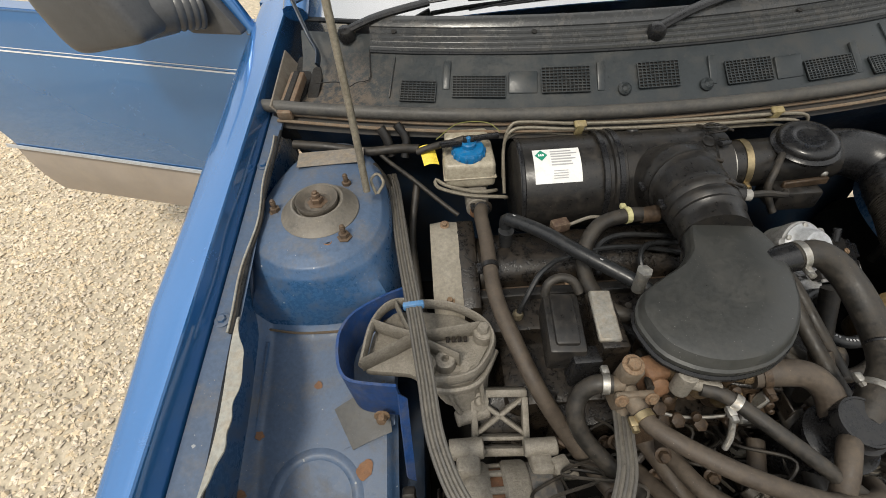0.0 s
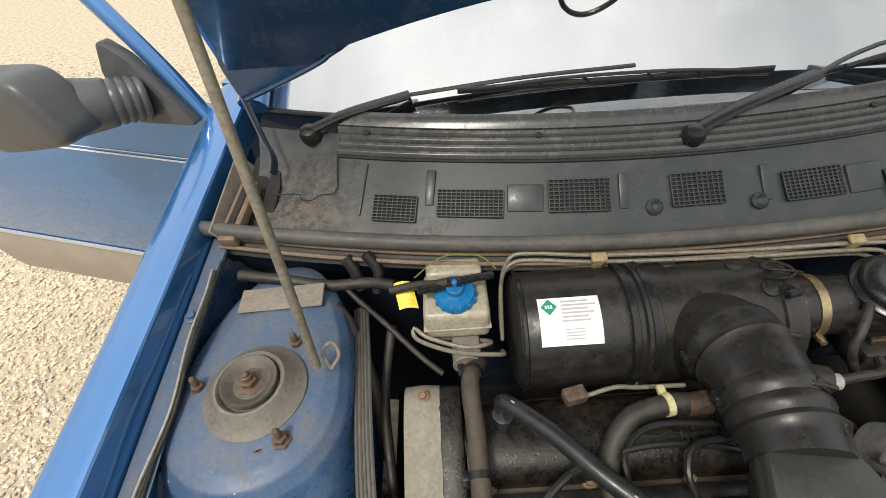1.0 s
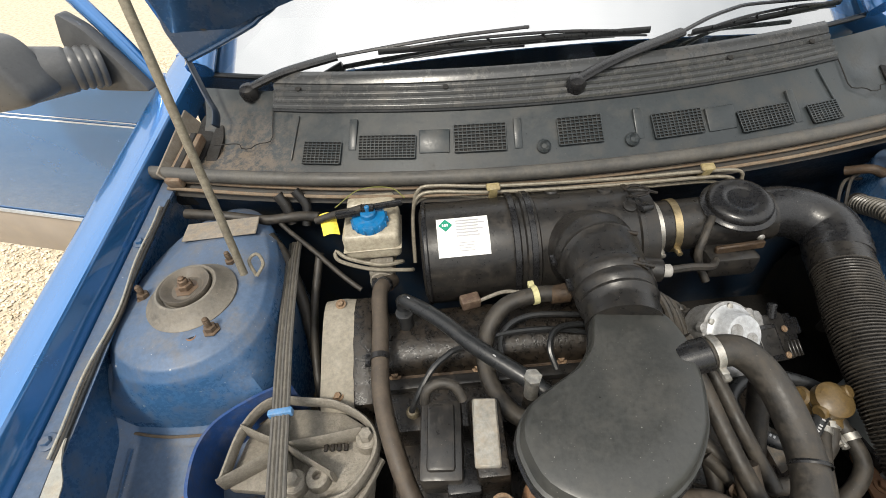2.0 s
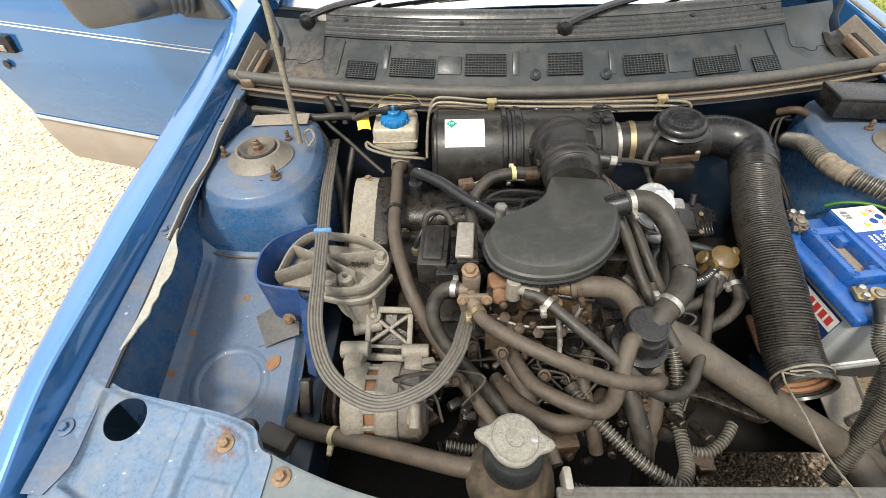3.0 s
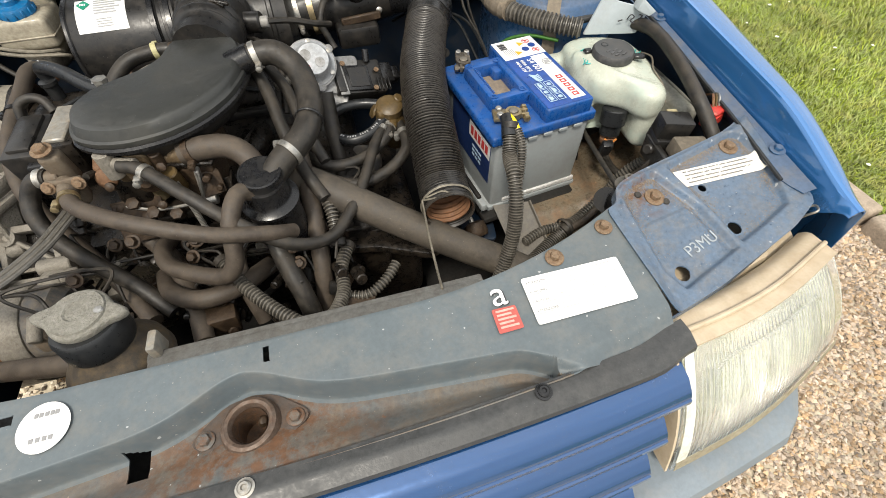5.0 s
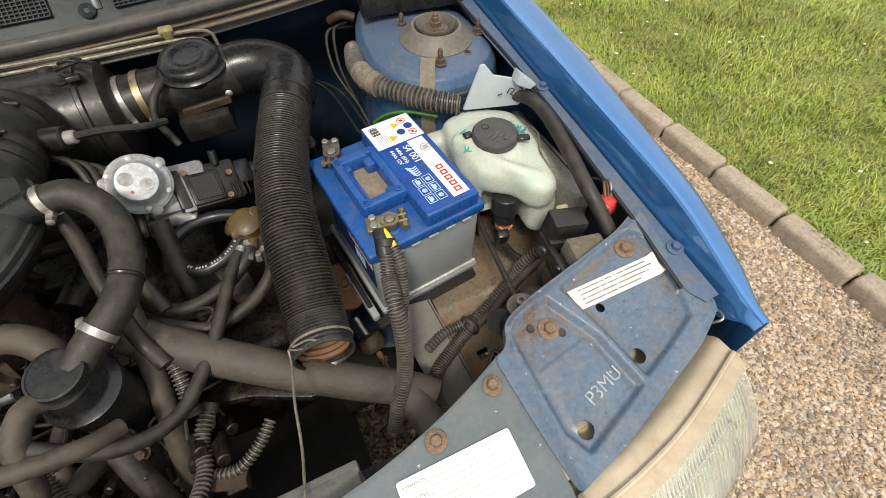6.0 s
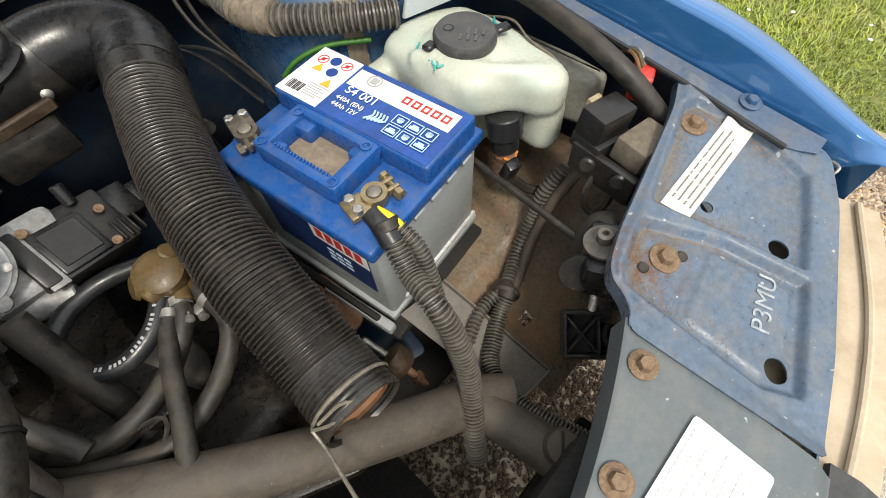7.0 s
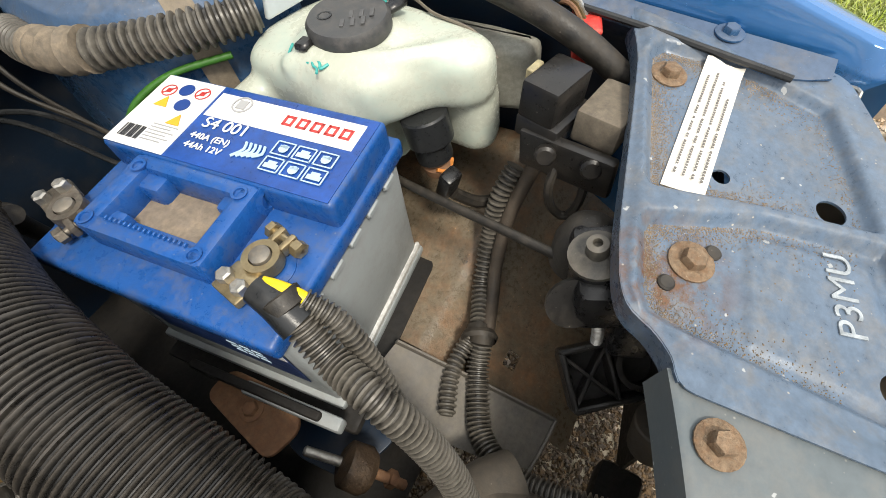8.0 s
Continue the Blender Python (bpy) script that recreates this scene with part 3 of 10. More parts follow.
def fender_point(u, v):
    y = -0.068 + 1.230 * u ** 1.15
    z0 = flange_z(y) + 0.043 - 0.030 * smooth(0.14, -0.07, y) ** 1.4
    taper = 0.62 * max(0.0, min(1.0, (0.36 - y) / 0.44)) ** 0.9 + 0.22 * smooth(0.0, -0.068, y)
    prof = ((0.7060, -0.050), (0.7064, -0.044), (0.7075, -0.036), (0.7128, -0.0105), (0.7142, -0.0042), (0.7162, -0.0010), (0.7205, 0.0000), (0.737, -0.0006), (0.756, -0.0030), (0.7685, -0.0070), (0.7780, -0.016), (0.785, -0.030),
            (0.795, -0.074), (0.806, -0.15), (0.812, -0.26), (0.806, -0.40), (0.79, -0.52))
    t = v * (len(prof) - 1)
    i = min(int(t), len(prof) - 2)
    a, b = prof[i], prof[i + 1]
    x, dz = a[0] + (b[0] - a[0]) * (t - i), a[1] + (b[1] - a[1]) * (t - i)
    if i < 4:
        dz *= 1 - 0.82 * smooth(-0.020, -0.066, y)
    x -= taper * max(0.0, x - 0.7205)
    x += 0.012 * smooth(0.5, 1.1, y) * smooth(0.70, 0.76, x)
    return Vector((x, y, z0 + dz))


def fender_flange(u, v):
    y = -0.018 + 0.833 * u
    x = 0.663 + (0.016 * smooth(0.05, 0.5, y) + inset * (0.4 + 0.6 * smooth(-0.02, 0.12, y)) * smooth(0.6, 0.3, y)) * (1 - v) + 0.041 * v + 0.004 * math.sin(9 * u) * (1 - v) + 0.03 * smooth(0.02, -0.045, y) * (1 - v)
    return Vector((x, y, flange_z(y) - 0.002 + 0.004 * v))


def inner_wing(u, v):
    y = 0.112 + 0.718 * u
    x = 0.667 + inset * smooth(0.6, 0.3, y) + 0.016 * smooth(0.05, 0.5, y) * smooth(0.6, 0.1, v) + 0.022 * smooth(0, 0.15, v) + 0.012 * smooth(0.15, 1, v)
    return Vector((x, y, flange_z(y) - 0.004 - (flange_z(y) - 0.56) * v))


for sgn in (-1, 1):
    flip = mirror_x if sgn < 0 else (lambda b: b)
    inset = 0.014 if sgn > 0 else 0.0
    fender = part("fender", flip(surf(fender_point, 90, 48, 0.0016)), BLUE, car, "glossy blue painted front wing")
    part("fender_flange", flip(surf(fender_flange, 60, 6, 0.0016)), BLUE_BAY, car)
    # The right inner wing takes the shade-darkened copy of the bay paint.
    part("inner_wing", flip(surf(inner_wing, 30, 16, 0.0016)), BLUE_SHADED if sgn > 0 else BLUE_BAY, car)
    part("seal_strip", flip(tube([(0.664 + 0.016 * smooth(0.05, 0.5, y) + inset * (0.4 + 0.6 * smooth(-0.02, 0.12, y)) * smooth(0.6, 0.3, y), y, flange_z(y) + 0.0005) for y in ((0.006, 0.05, 0.1, 0.2, 0.3, 0.45, 0.6, 0.74) if sgn > 0 else (0.10, 0.2, 0.3, 0.45, 0.6, 0.74))], 0.0026, 8, 0.02)), RUBBER_CLEAN, car)
    for y in (0.052, 0.36, 0.65):
        part("fender_bolt", flip(hex_bolt((0.692 + 0.5 * inset + 0.003 * smooth(0.05, 0.5, y), y, flange_z(y) + 0.001), (0, -0.13, 1), 0.0058, 0.006, 0.0105)), BLUE_BAY, car)

# wavy and torn sealing lip on the wing flange
lip = [Vector((-0.664 - 0.016 * smooth(0.05, 0.5, y) + 0.004 * math.sin(15 * y) + 0.0025 * math.sin(37 * y + 1) - 0.006, y, flange_z(y) + 0.0035)) for y in (0.34 + 0.012 * k for k in range(33))]
part("flange_lip", tube(lip, 0.0016, 8, 0.006), mat("pale_worn_primer", (0.30, 0.30, 0.27), 0.6, dust=0.5, scale=25), car, "pale worn edge of the sealing lip")
part("flange_lip", tube([p + Vector((0.0035, 0, -0.003)) for p in lip], 0.0026, 8, 0.006), RUBBER, car)
def flap_point(u, v):
    y = 0.150 + 0.21 * u
    wide = 0.016 * smooth(0, 0.2, u) * smooth(1, 0.75, u) * (0.75 + 0.35 * noise.noise((9 * u, 0.3, 0)))
    return Vector((-0.671 + 0.004 * math.sin(5 * u) + (wide + 0.003) * v, y, flange_z(y) + 0.0035 + 0.004 * v * math.sin(7 * u)))


part("flange_flap", surf(flap_point, 40, 6, 0.002), mat("pale_worn_primer", (0.30, 0.30, 0.27), 0.6, dust=0.5, scale=25), car)


def panel_z(x, y):
    return 0.735 + 0.2 * y


def slam_z(x, y):
    return 0.740 + 0.12 * y


# headlamp panels
P_EDGE = [(0.702, 0.128), (0.688, 0.119), (0.672, 0.111), (0.648, 0.1015), (0.592, 0.0885), (0.506, 0.0695), (0.476, 0.0600), (0.463, 0.0520), (0.458, 0.037), (0.449, 0.0275), (0.434, 0.021)]
P_OUT = P_EDGE + [(0.436, -0.008), (0.440, -0.061), (0.446, -0.119), (0.52, -0.10), (0.652, -0.054), (0.700, -0.028)]


R_POCKETS = (((0.5445, 0.061), (0.549, 0.0655), (0.656, 0.0945), (0.668, 0.088), (0.676, 0.04), (0.662, -0.020), (0.619, -0.038), (0.577, -0.053), (0.563, 0.003)),
             ((0.519, 0.0570), (0.512, 0.0580), (0.476, 0.0480), (0.468, 0.042), (0.466, 0.030), (0.4665, -0.0100), (0.468, -0.067), (0.480, -0.090), (0.563, -0.060), (0.549, 0.001)))
L_POCKETS = (((0.554, 0.076), (0.655, 0.104), (0.664, 0.096), (0.668, -0.006), (0.567, -0.054)),
             ((0.528, 0.063), (0.492, 0.050), (0.472, 0.036), (0.465, 0.016), (0.474, -0.014), (0.482, -0.085), (0.541, -0.062)))


def depth_in(x, y, loop):
    """How far a place lies inside a loop: minus outside it."""
    near, inside = 9.0, False
    for (ax, ay), (bx, by) in zip(loop, loop[1:] + loop[:1]):
        k = max(0.0, min(1.0, ((x - ax) * (bx - ax) + (y - ay) * (by - ay)) / ((bx - ax) ** 2 + (by - ay) ** 2)))
        near = min(near, math.hypot(ax + k * (bx - ax) - x, ay + k * (by - ay) - y))
        if (ay > y) != (by > y) and x < ax + (y - ay) * (bx - ax) / (by - ay):
            inside = not inside
    return near if inside else -near


def pressed_by(pockets, x, y):
    """Height of the pressed panel: sunk pockets between raised rims."""
    z = panel_z(x, y) + 0.0030 - 0.0085 * max(smooth(-0.006, 0.0025, depth_in(x, y, p)) for p in pockets)
    step = y - 0.17 * (x - 0.509)
    z += 0.0022 * smooth(0.0035, -0.0015, step) * smooth(0.004, 0.012, depth_in(x, y, pockets[1]))
    z -= 0.0045 * smooth(0.010, 0.0, depth_in(x, y, P_OUT)) * smooth(0.440, 0.452, x) * smooth(-0.02, 0.02, y)
    k = smooth(0.461, 0.440, x)
    return z * (1 - k) + (slam_z(x, y) + 0.0012) * k


def pressed(x, y):
    return pressed_by(R_POCKETS, x, y)


def pressed_left(x, y):
    return pressed_by(L_POCKETS, x, y)


R_HOLES = [circle(0.575, 0.028, 0.0055, 12), circle(0.5825, -0.034, 0.0085, 20), circle(0.487, -0.073, 0.009, 20)]
L_HOLES = [circle(0.630, 0.066, 0.0255, 28), circle(0.578, -0.025, 0.006, 12), circle(0.540, -0.042, 0.005, 12),
           rounded([(0.526, -0.031), (0.503, -0.034), (0.501, -0.067), (0.526, -0.065)], 0.003), circle(0.477, -0.064, 0.006, 12)]
for sgn, holes in ((1, R_HOLES), (-1, L_HOLES)):
    flip = mirror_x if sgn < 0 else (lambda b: b)
    panel = part("headlamp_panel", flip(sheet(rounded(P_OUT, 0.012, 3), holes, pressed if sgn > 0 else pressed_left, 0.0016, 0.0018)), BLUE_PANEL if sgn > 0 else BLUE_WORN, car, "dusty blue pressed headlamp panel with holes")
    part("front_lip", flip(surf(lambda u, v: Vector((0.447 + 0.253 * u, -0.1185 + 0.0900 * u ** 1.12 - 0.002 * v, panel_z(0, -0.1185 + 0.0900 * u ** 1.12) + 0.001 - 0.03 * v)), 24, 3)), BLUE_PANEL, panel)
    edge = rounded(P_OUT, 0.012, 3)
    first = min(range(len(edge)), key=lambda i: math.hypot(edge[i][0] - 0.688, edge[i][1] - 0.119))
    last = min(range(len(edge)), key=lambda i: math.hypot(edge[i][0] - 0.436, edge[i][1] - 0.021))
    run = [edge[(first + i) % len(edge)] for i in range((last - first) % len(edge) + 1)]
    high = pressed if sgn > 0 else pressed_left

    def lip_point(u, v):
        t = u * (len(run) - 1)
        i = min(int(t), len(run) - 2)
        x, y = (run[i][k] + (run[i + 1][k] - run[i][k]) * (t - i) for k in (0, 1))
        return Vector((x, y - 0.001 + 0.0015 * v, high(x, y) + 0.0012 - 0.017 * v))

    part("bay_lip", flip(surf(lip_point, 4 * len(run), 4, 0.0014)), BLUE_PANEL if sgn > 0 else BLUE_WORN, panel)
    if sgn > 0:
        for px, py in ((0.5185, 0.021), (0.488, 0.0385)):
            part("hole_plug", lathe([(0.0046, 0), (0.0046, 0.0016), (0.0036, 0.0026), (0.0005, 0.0022)], pose(px, py, pressed(px, py) + 0.0012, 11, 0, 0), 16), RUBBER, panel, "dusty dark rubber plug")
    for bx, by, big in ((0.507, 0.030, 1.0), (0.646, 0.079, 1.0)) if sgn > 0 else ((0.497, 0.038, 0.85),):
        part("rusty_bolt", flip(hex_bolt((bx, by, (pressed if sgn > 0 else pressed_left)(bx, by) + 0.0018), (0, -0.2, 1), 0.0068 * big, 0.007, 0.0125 * big)), RUSTY_BOLT, panel, "rusted hexagonal bolt")
    if sgn < 0:
        continue
    def sticker_point(u, v):
        a, b = Vector((0.549, 0.0585)).lerp(Vector((0.671, 0.060)), u), Vector((0.5535, 0.0335)).lerp(Vector((0.6725, 0.034)), u)
        q = a.lerp(b, v)
        q = q + Vector((0.0012 * noise.noise((60 * u, 3 * v, 1)), 0.0010 * noise.noise((40 * u, 2 * v, 5)))) * (1 if v in (0, 1) or u in (0, 1) else 0.3)
        return Vector((q.x, q.y, max(pressed(q.x, q.y), pressed(q.x + 0.006, q.y) - 0.001) + 0.0024 + 0.0005 * noise.noise((90 * q.x, 160 * q.y, 2))))

    base = surf(sticker_point, 40, 8, 0.0004)
    lab = part("sticker", base, mat("yellowed_paper_label", (0.74, 0.71, 0.64), grain=0.06, rough=0.5, vary=0.06, dust=0.40, dust_col=(0.46, 0.38, 0.27), scale=16, spots=0.3, spot_col=(0.36, 0.27, 0.17)), panel, "creased white warning sticker")
    tick = random.Random(12)
    rows = []
    for k in range(4):
        x = -0.050
        while x < (0.046, 0.052, 0.044, 0.028)[k]:
            w = tick.uniform(0.0009, 0.0020)
            rows.append(flat_box(x, 0.0072 - 0.0055 * k, x + w, 0.0087 - 0.0055 * k))
            x += w + (0.0010 if tick.random() > 0.17 else 0.0032)
    rows = merge(*rows)
    turned = radians(0.5)
    at(rows, Matrix.Translation((0.611, 0.0465, panel_z(0, 0.0465) - 0.0013)) @ Matrix.Rotation(0.2 * 0.98, 4, "X") @ Matrix.Rotation(turned, 4, "Z"))
    part("print", rows, mat("faded_grey_print", (0.13, 0.12, 0.11), 0.6, grain=0.03), lab)
    part("chalk_code", at(text_mesh("P3MU", 0.0200, pose(0, 0, 0), 0.0004), Matrix.Translation((0.528, -0.045, panel_z(0, -0.045) - 0.0012)) @ Matrix.Rotation(0.2, 4, "X") @ Matrix.Rotation(radians(17), 4, "Z")),
         mat("faint_chalk", (0.33, 0.36, 0.38), 0.8, vary=0.3, scale=120, dust=0.45, dust_col=(0.12, 0.15, 0.19)), panel, "white chalk code letters")
    # grit lying along the pockets' edges
    grain = random.Random(77)
    spots_v, spots_f = [], []
    while len(spots_f) < 4 * 9000:
        x, y = grain.uniform(0.464, 0.672), grain.uniform(-0.05, 0.094)
        d = max(depth_in(x, y, p) for p in R_POCKETS)
        if any(math.hypot(x - hx, y - hy) < 0.011 for hx, hy in ((0.575, 0.028), (0.5825, -0.034), (0.487, -0.073))):
            continue
        if d < 0.001 or grain.random() > math.exp(-d / 0.006) * (0.18 + 0.82 * smooth(-0.02, 0.05, y)):
            continue
        r, h, z = grain.uniform(0.0002, 0.00065), grain.uniform(0.0001, 0.0003), pressed(x, y) + 0.0016
        k = len(spots_v)
        spots_v += [(x + r * math.cos(q), y + r * math.sin(q), z) for q in (0.3, 1.9, 3.4, 5.0)] + [(x, y, z + 0.0003 + h)]
        spots_f += [(k, k + 1, k + 4), (k + 1, k + 2, k + 4), (k + 2, k + 3, k + 4), (k + 3, k, k + 4)]
    grit_me = bpy.data.meshes.new("grit")
    grit_me.from_pydata(spots_v, [], spots_f)
    grit_me.materials.append(mat("tan_grit", (0.25, 0.19, 0.13), 0.9, island=0.45, bump=0))
    grit = tagged(new("grit", grit_me), "tan grit lying in the pressed pockets", kind="stuff")
    grit.parent = panel
    grit.matrix_parent_inverse = panel.matrix_world.inverted()


# front cross panel
def rear_y(x):
    return -0.037 + 0.062 * (max(0.0, abs(x) - 0.17) / 0.27) ** 2


def ridge_y(x):
    return -0.090 - 0.085 * abs(x) + 0.026 * math.exp(-(x / 0.055) ** 2) - 0.03 * smooth(0.26, 0.345, abs(x))


def front_y(x):
    return -0.160 + 0.11 * x * x + 0.012 * smooth(0.38, 0.46, abs(x))


def slam_point(u, v):
    x = -0.442 + 0.884 * u
    a, b = rear_y(x), front_y(x)
    if v < 0.08:
        y = a + 0.001
        return Vector((x, y + 0.004 * (1 - v / 0.08), slam_z(x, a) - 0.030 * (1 - v / 0.08)))
    g = ridge_y(x)
    foot, top_g = max(g - 0.012, b + 0.10 * (a - b)), max(g + 0.002, b + 0.24 * (a - b))
    if v < 0.4:
        y = a + (top_g - a) * (v - 0.08) / 0.32
    elif v < 0.65:
        y = top_g + (foot - top_g) * (v - 0.4) / 0.25
    else:
        y = foot + (b - foot) * (v - 0.65) / 0.35
    plain = smooth(0.295, 0.345, abs(x))
    y += (a + (b - a) * (v - 0.08) / 0.92 - y) * plain
    z = slam_z(x, y)
    z -= (0.030 - 0.02 * smooth(g - 0.02, b, y)) * smooth(g, g - 0.008, y) * smooth(0.36, 0.30, abs(x)) * smooth(b - 0.004, b + 0.006, y)
    z -= 0.010 * smooth(b + 0.02, b, y) * smooth(0.32, 0.36, abs(x))
    return Vector((x, y, z))


SLOTS = ((-0.1125, -0.0935, -0.1275, -0.1035), (-0.219, -0.201, -0.0590, -0.0510), (0.0220, 0.0280, -0.0600, -0.0440))
BORES = ((0.0, -0.107, 0.018), (-0.417, -0.066, 0.0052))


def slam_hole(c):
    return any(a < c.x < b and d < c.y < e for a, b, d, e in SLOTS) or any(math.hypot(c.x - x, c.y - y) < r for x, y, r in BORES)


sb = surf(slam_point, 400, 90, 0, slam_hole)
for v in sb.verts:
    if not v.is_boundary:
        continue
    for x, y, r in BORES:
        d = math.hypot(v.co.x - x, v.co.y - y)
        if r and abs(d - r) < 0.004:
            v.co.x, v.co.y = x + (v.co.x - x) * r / d, y + (v.co.y - y) * r / d
    for a, b, d, e in SLOTS:
        if a - 0.0025 < v.co.x < b + 0.0025 and d - 0.0025 < v.co.y < e + 0.0025:
            sides = [(abs(v.co.x - a), 0, a), (abs(v.co.x - b), 0, b), (abs(v.co.y - d), 1, d), (abs(v.co.y - e), 1, e)]
            for gap, ax, val in sorted(sides)[:1]:
                v.co[ax] = val
bmesh.ops.solidify(sb, geom=sb.faces[:], thickness=0.0015)
bmesh.ops.recalc_face_normals(sb, faces=sb.faces)
slam = part("front_panel", sb, GREY_PANEL, car, "dull grey-blue front cross panel with rust stains")
slam.data.materials.append(RECESS)
for face in slam.data.polygons:
    if abs(face.center.x) < 0.335 and face.center.y < ridge_y(face.center.x) - 0.012:
        face.material_index = 1
# Added near-black sheet paints the shade below the panel's holes.
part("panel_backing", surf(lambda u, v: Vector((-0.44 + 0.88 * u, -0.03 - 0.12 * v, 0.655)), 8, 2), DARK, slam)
for sx in (-1, 1):
    b = hex_bolt((sx * 0.419, 0.0, slam_z(0, 0) + 0.001), (0, -0.12, 1), 0.0058, 0.0075, 0.0106)
    part("rusty_bolt", b, RUSTY_BOLT, slam, "rusted hexagonal bolt with a wide washer")
part("rusty_bolt", hex_bolt((0.346, -0.024, slam_z(0, -0.024) + 0.001), (0, -0.12, 1), 0.006, 0.007, 0.011), RUSTY_BOLT, slam)
LOCKM = mat("rust_browned_plate", (0.070, 0.058, 0.050), 0.5, metal=0.2, dust=0.55, dust_col=(0.12, 0.070, 0.040), scale=30, bump=0.5)
lockp = part("lock_plate", sheet(rounded([(-0.060, -0.110), (-0.022, -0.078), (0.020, -0.078), (0.060, -0.110), (0.018, -0.136), (-0.018, -0.136)], 0.014), [circle(0, -0.107, 0.0165, 28)], lambda x, y: 0.0, 0.003, 0.03),
             LOCKM, slam, "rusty bonnet lock plate")
at_z = Matrix.Translation((0, 0, 0.699))
lockp.data.transform(at_z)
part("lock_ring", lathe([(0.0170, -0.004), (0.0172, 0.004), (0.0195, 0.0085), (0.0225, 0.0095), (0.0255, 0.0080), (0.0275, 0.0035), (0.0285, 0.0), (0.0305, -0.0005)], pose(0, -0.107, 0.7020), 44, False), mat("worn_rusty_ring", (0.115, 0.085, 0.066), 0.42, metal=0.35, dust=0.5, dust_col=(0.10, 0.050, 0.026), scale=45, bump=0.6, speck=0.5), lockp)
part("lock_slot", flat_box(-0.004, -0.1375, 0.013, -0.1325, 0.7025, 0.0012), DARK, lockp)
part("latch_bore", lathe([(0.0165, 0.005), (0.0155, -0.03), (0.002, -0.032)], pose(0, -0.107, 0.701), 28, False), mat("dark_rusted_socket", (0.060, 0.036, 0.022), 0.8, dust=0.5, dust_col=(0.16, 0.075, 0.03), scale=60, bump=0.8), lockp, "rusty latch socket")
part("latch_tongue", rbox((0.005, -0.098, 0.684), (0.008, 0.010, 0.012), 0.003, 2, (0, 20, 0)), GRIME_BROWN, lockp)
for sx in (-1, 1):
    part("lock_bolt", hex_bolt((sx * 0.042, -0.110, 0.7025), (0, 0, 1), 0.006, 0.006, 0.009), RECESS, lockp)

# labels on the front panel


def on_slam(bm, x, y, lift=0.0022, turn=0.0):
    return at(bm, Matrix.Translation((x, y, slam_z(x, y) + lift)) @ Matrix.Rotation(0.12, 4, "X") @ Matrix.Rotation(radians(turn), 4, "Z"))


red = part("warning_label", on_slam(prism(rounded([(-0.058, -0.034), (0.058, -0.033), (0.057, 0.034), (-0.057, 0.033)], 0.002, 2), 0, 0.0005, 0), -0.3255, -0.061), RED_LABEL, slam, "torn red warning sticker with white text rows")
rng = random.Random(4)
bars = [flat_box(-0.0275, -0.032, -0.0265, 0.031)]
for k in range(6):
    y = 0.0265 - 0.0105 * k
    bars.append(flat_box(-0.056, y - 0.0062, 0.055, y - 0.0056))
    bars.append(flat_box(-0.053, y - 0.0028, -0.031, y + 0.0012))
    for j in range(2):
        x = -0.023
        while x < 0.05:
            w = rng.uniform(0.004, 0.014)
            if rng.random() > 0.12:
                bars.append(flat_box(x, y + 0.0012 - 0.0046 * j, min(x + w, 0.053), y + 0.0026 - 0.0046 * j))
            x += w + 0.0018
part("print", on_slam(merge(*bars), -0.3255, -0.061, 0.0028), mat("faded_pink_print", (0.62, 0.42, 0.38), 0.5, dust=0.4, dust_col=(0.5, 0.2, 0.16), scale=40), red)
scr = merge(*[tube([(rng.uniform(-0.02, 0.045) + dx, rng.uniform(-0.03, 0.02) + dy, 0) for dx, dy in ((0, 0), (0.004, 0.004), (0.008, 0.001), (0.012, 0.007))], 0.0005, 5, 0.004) for _ in range(5)])
part("tear", on_slam(scr, -0.3255, -0.061, 0.0028), mat("torn_sticker_edge", (0.36, 0.10, 0.08), 0.6), red)
disc = part("round_label", on_slam(lathe([(0.0225, 0), (0.0225, 0.0005), (0.001, 0.0005)], None, 40), -0.171, -0.070), WHITE_LABEL, slam, "round white paper label")
dl = [flat_box(x, 0.0095, x + 0.0032, 0.0135) for x in (-0.007, -0.0028, 0.002, 0.0065, 0.0105)] + [flat_box(x, -0.0125, x + 0.0034, -0.0085) for x in (-0.008, -0.0025, 0.003, 0.008)]
part("print", on_slam(merge(*dl), -0.173, -0.070, 0.0028), MATS["dark_grey_lettering"] if "dark_grey_lettering" in MATS else mat("dark_grey_lettering", (0.24, 0.24, 0.24), 0.6, grain=0.03), disc)
wl_ = part("paper_label", on_slam(prism(rounded([(-0.0575, -0.028), (0.0575, -0.027), (0.0580, 0.027), (-0.0575, 0.0275)], 0.003, 2), 0, 0.0005, 0), 0.3555, -0.068), WHITE_LABEL, slam, "white paper label with grey print")
words = merge(*[text_mesh(w, 0.0041, pose(-0.054, 0.020 - 0.0112 * k, 0), 0.0002, "LEFT") for k, w in enumerate(("ATTENTION", "ACHTUNG", "CAUTION", "ATTENZIONE"))])
part("lettering", on_slam(words, 0.3555, -0.068, 0.0029), mat("dark_grey_lettering", (0.24, 0.24, 0.24), 0.6, grain=0.03), wl_)
faded = mat("faded_pale_print", (0.48, 0.45, 0.44), 0.6, grain=0.03)
tick = random.Random(19)
rows = [flat_box(-0.050, -0.0240, -0.024, -0.0232)]
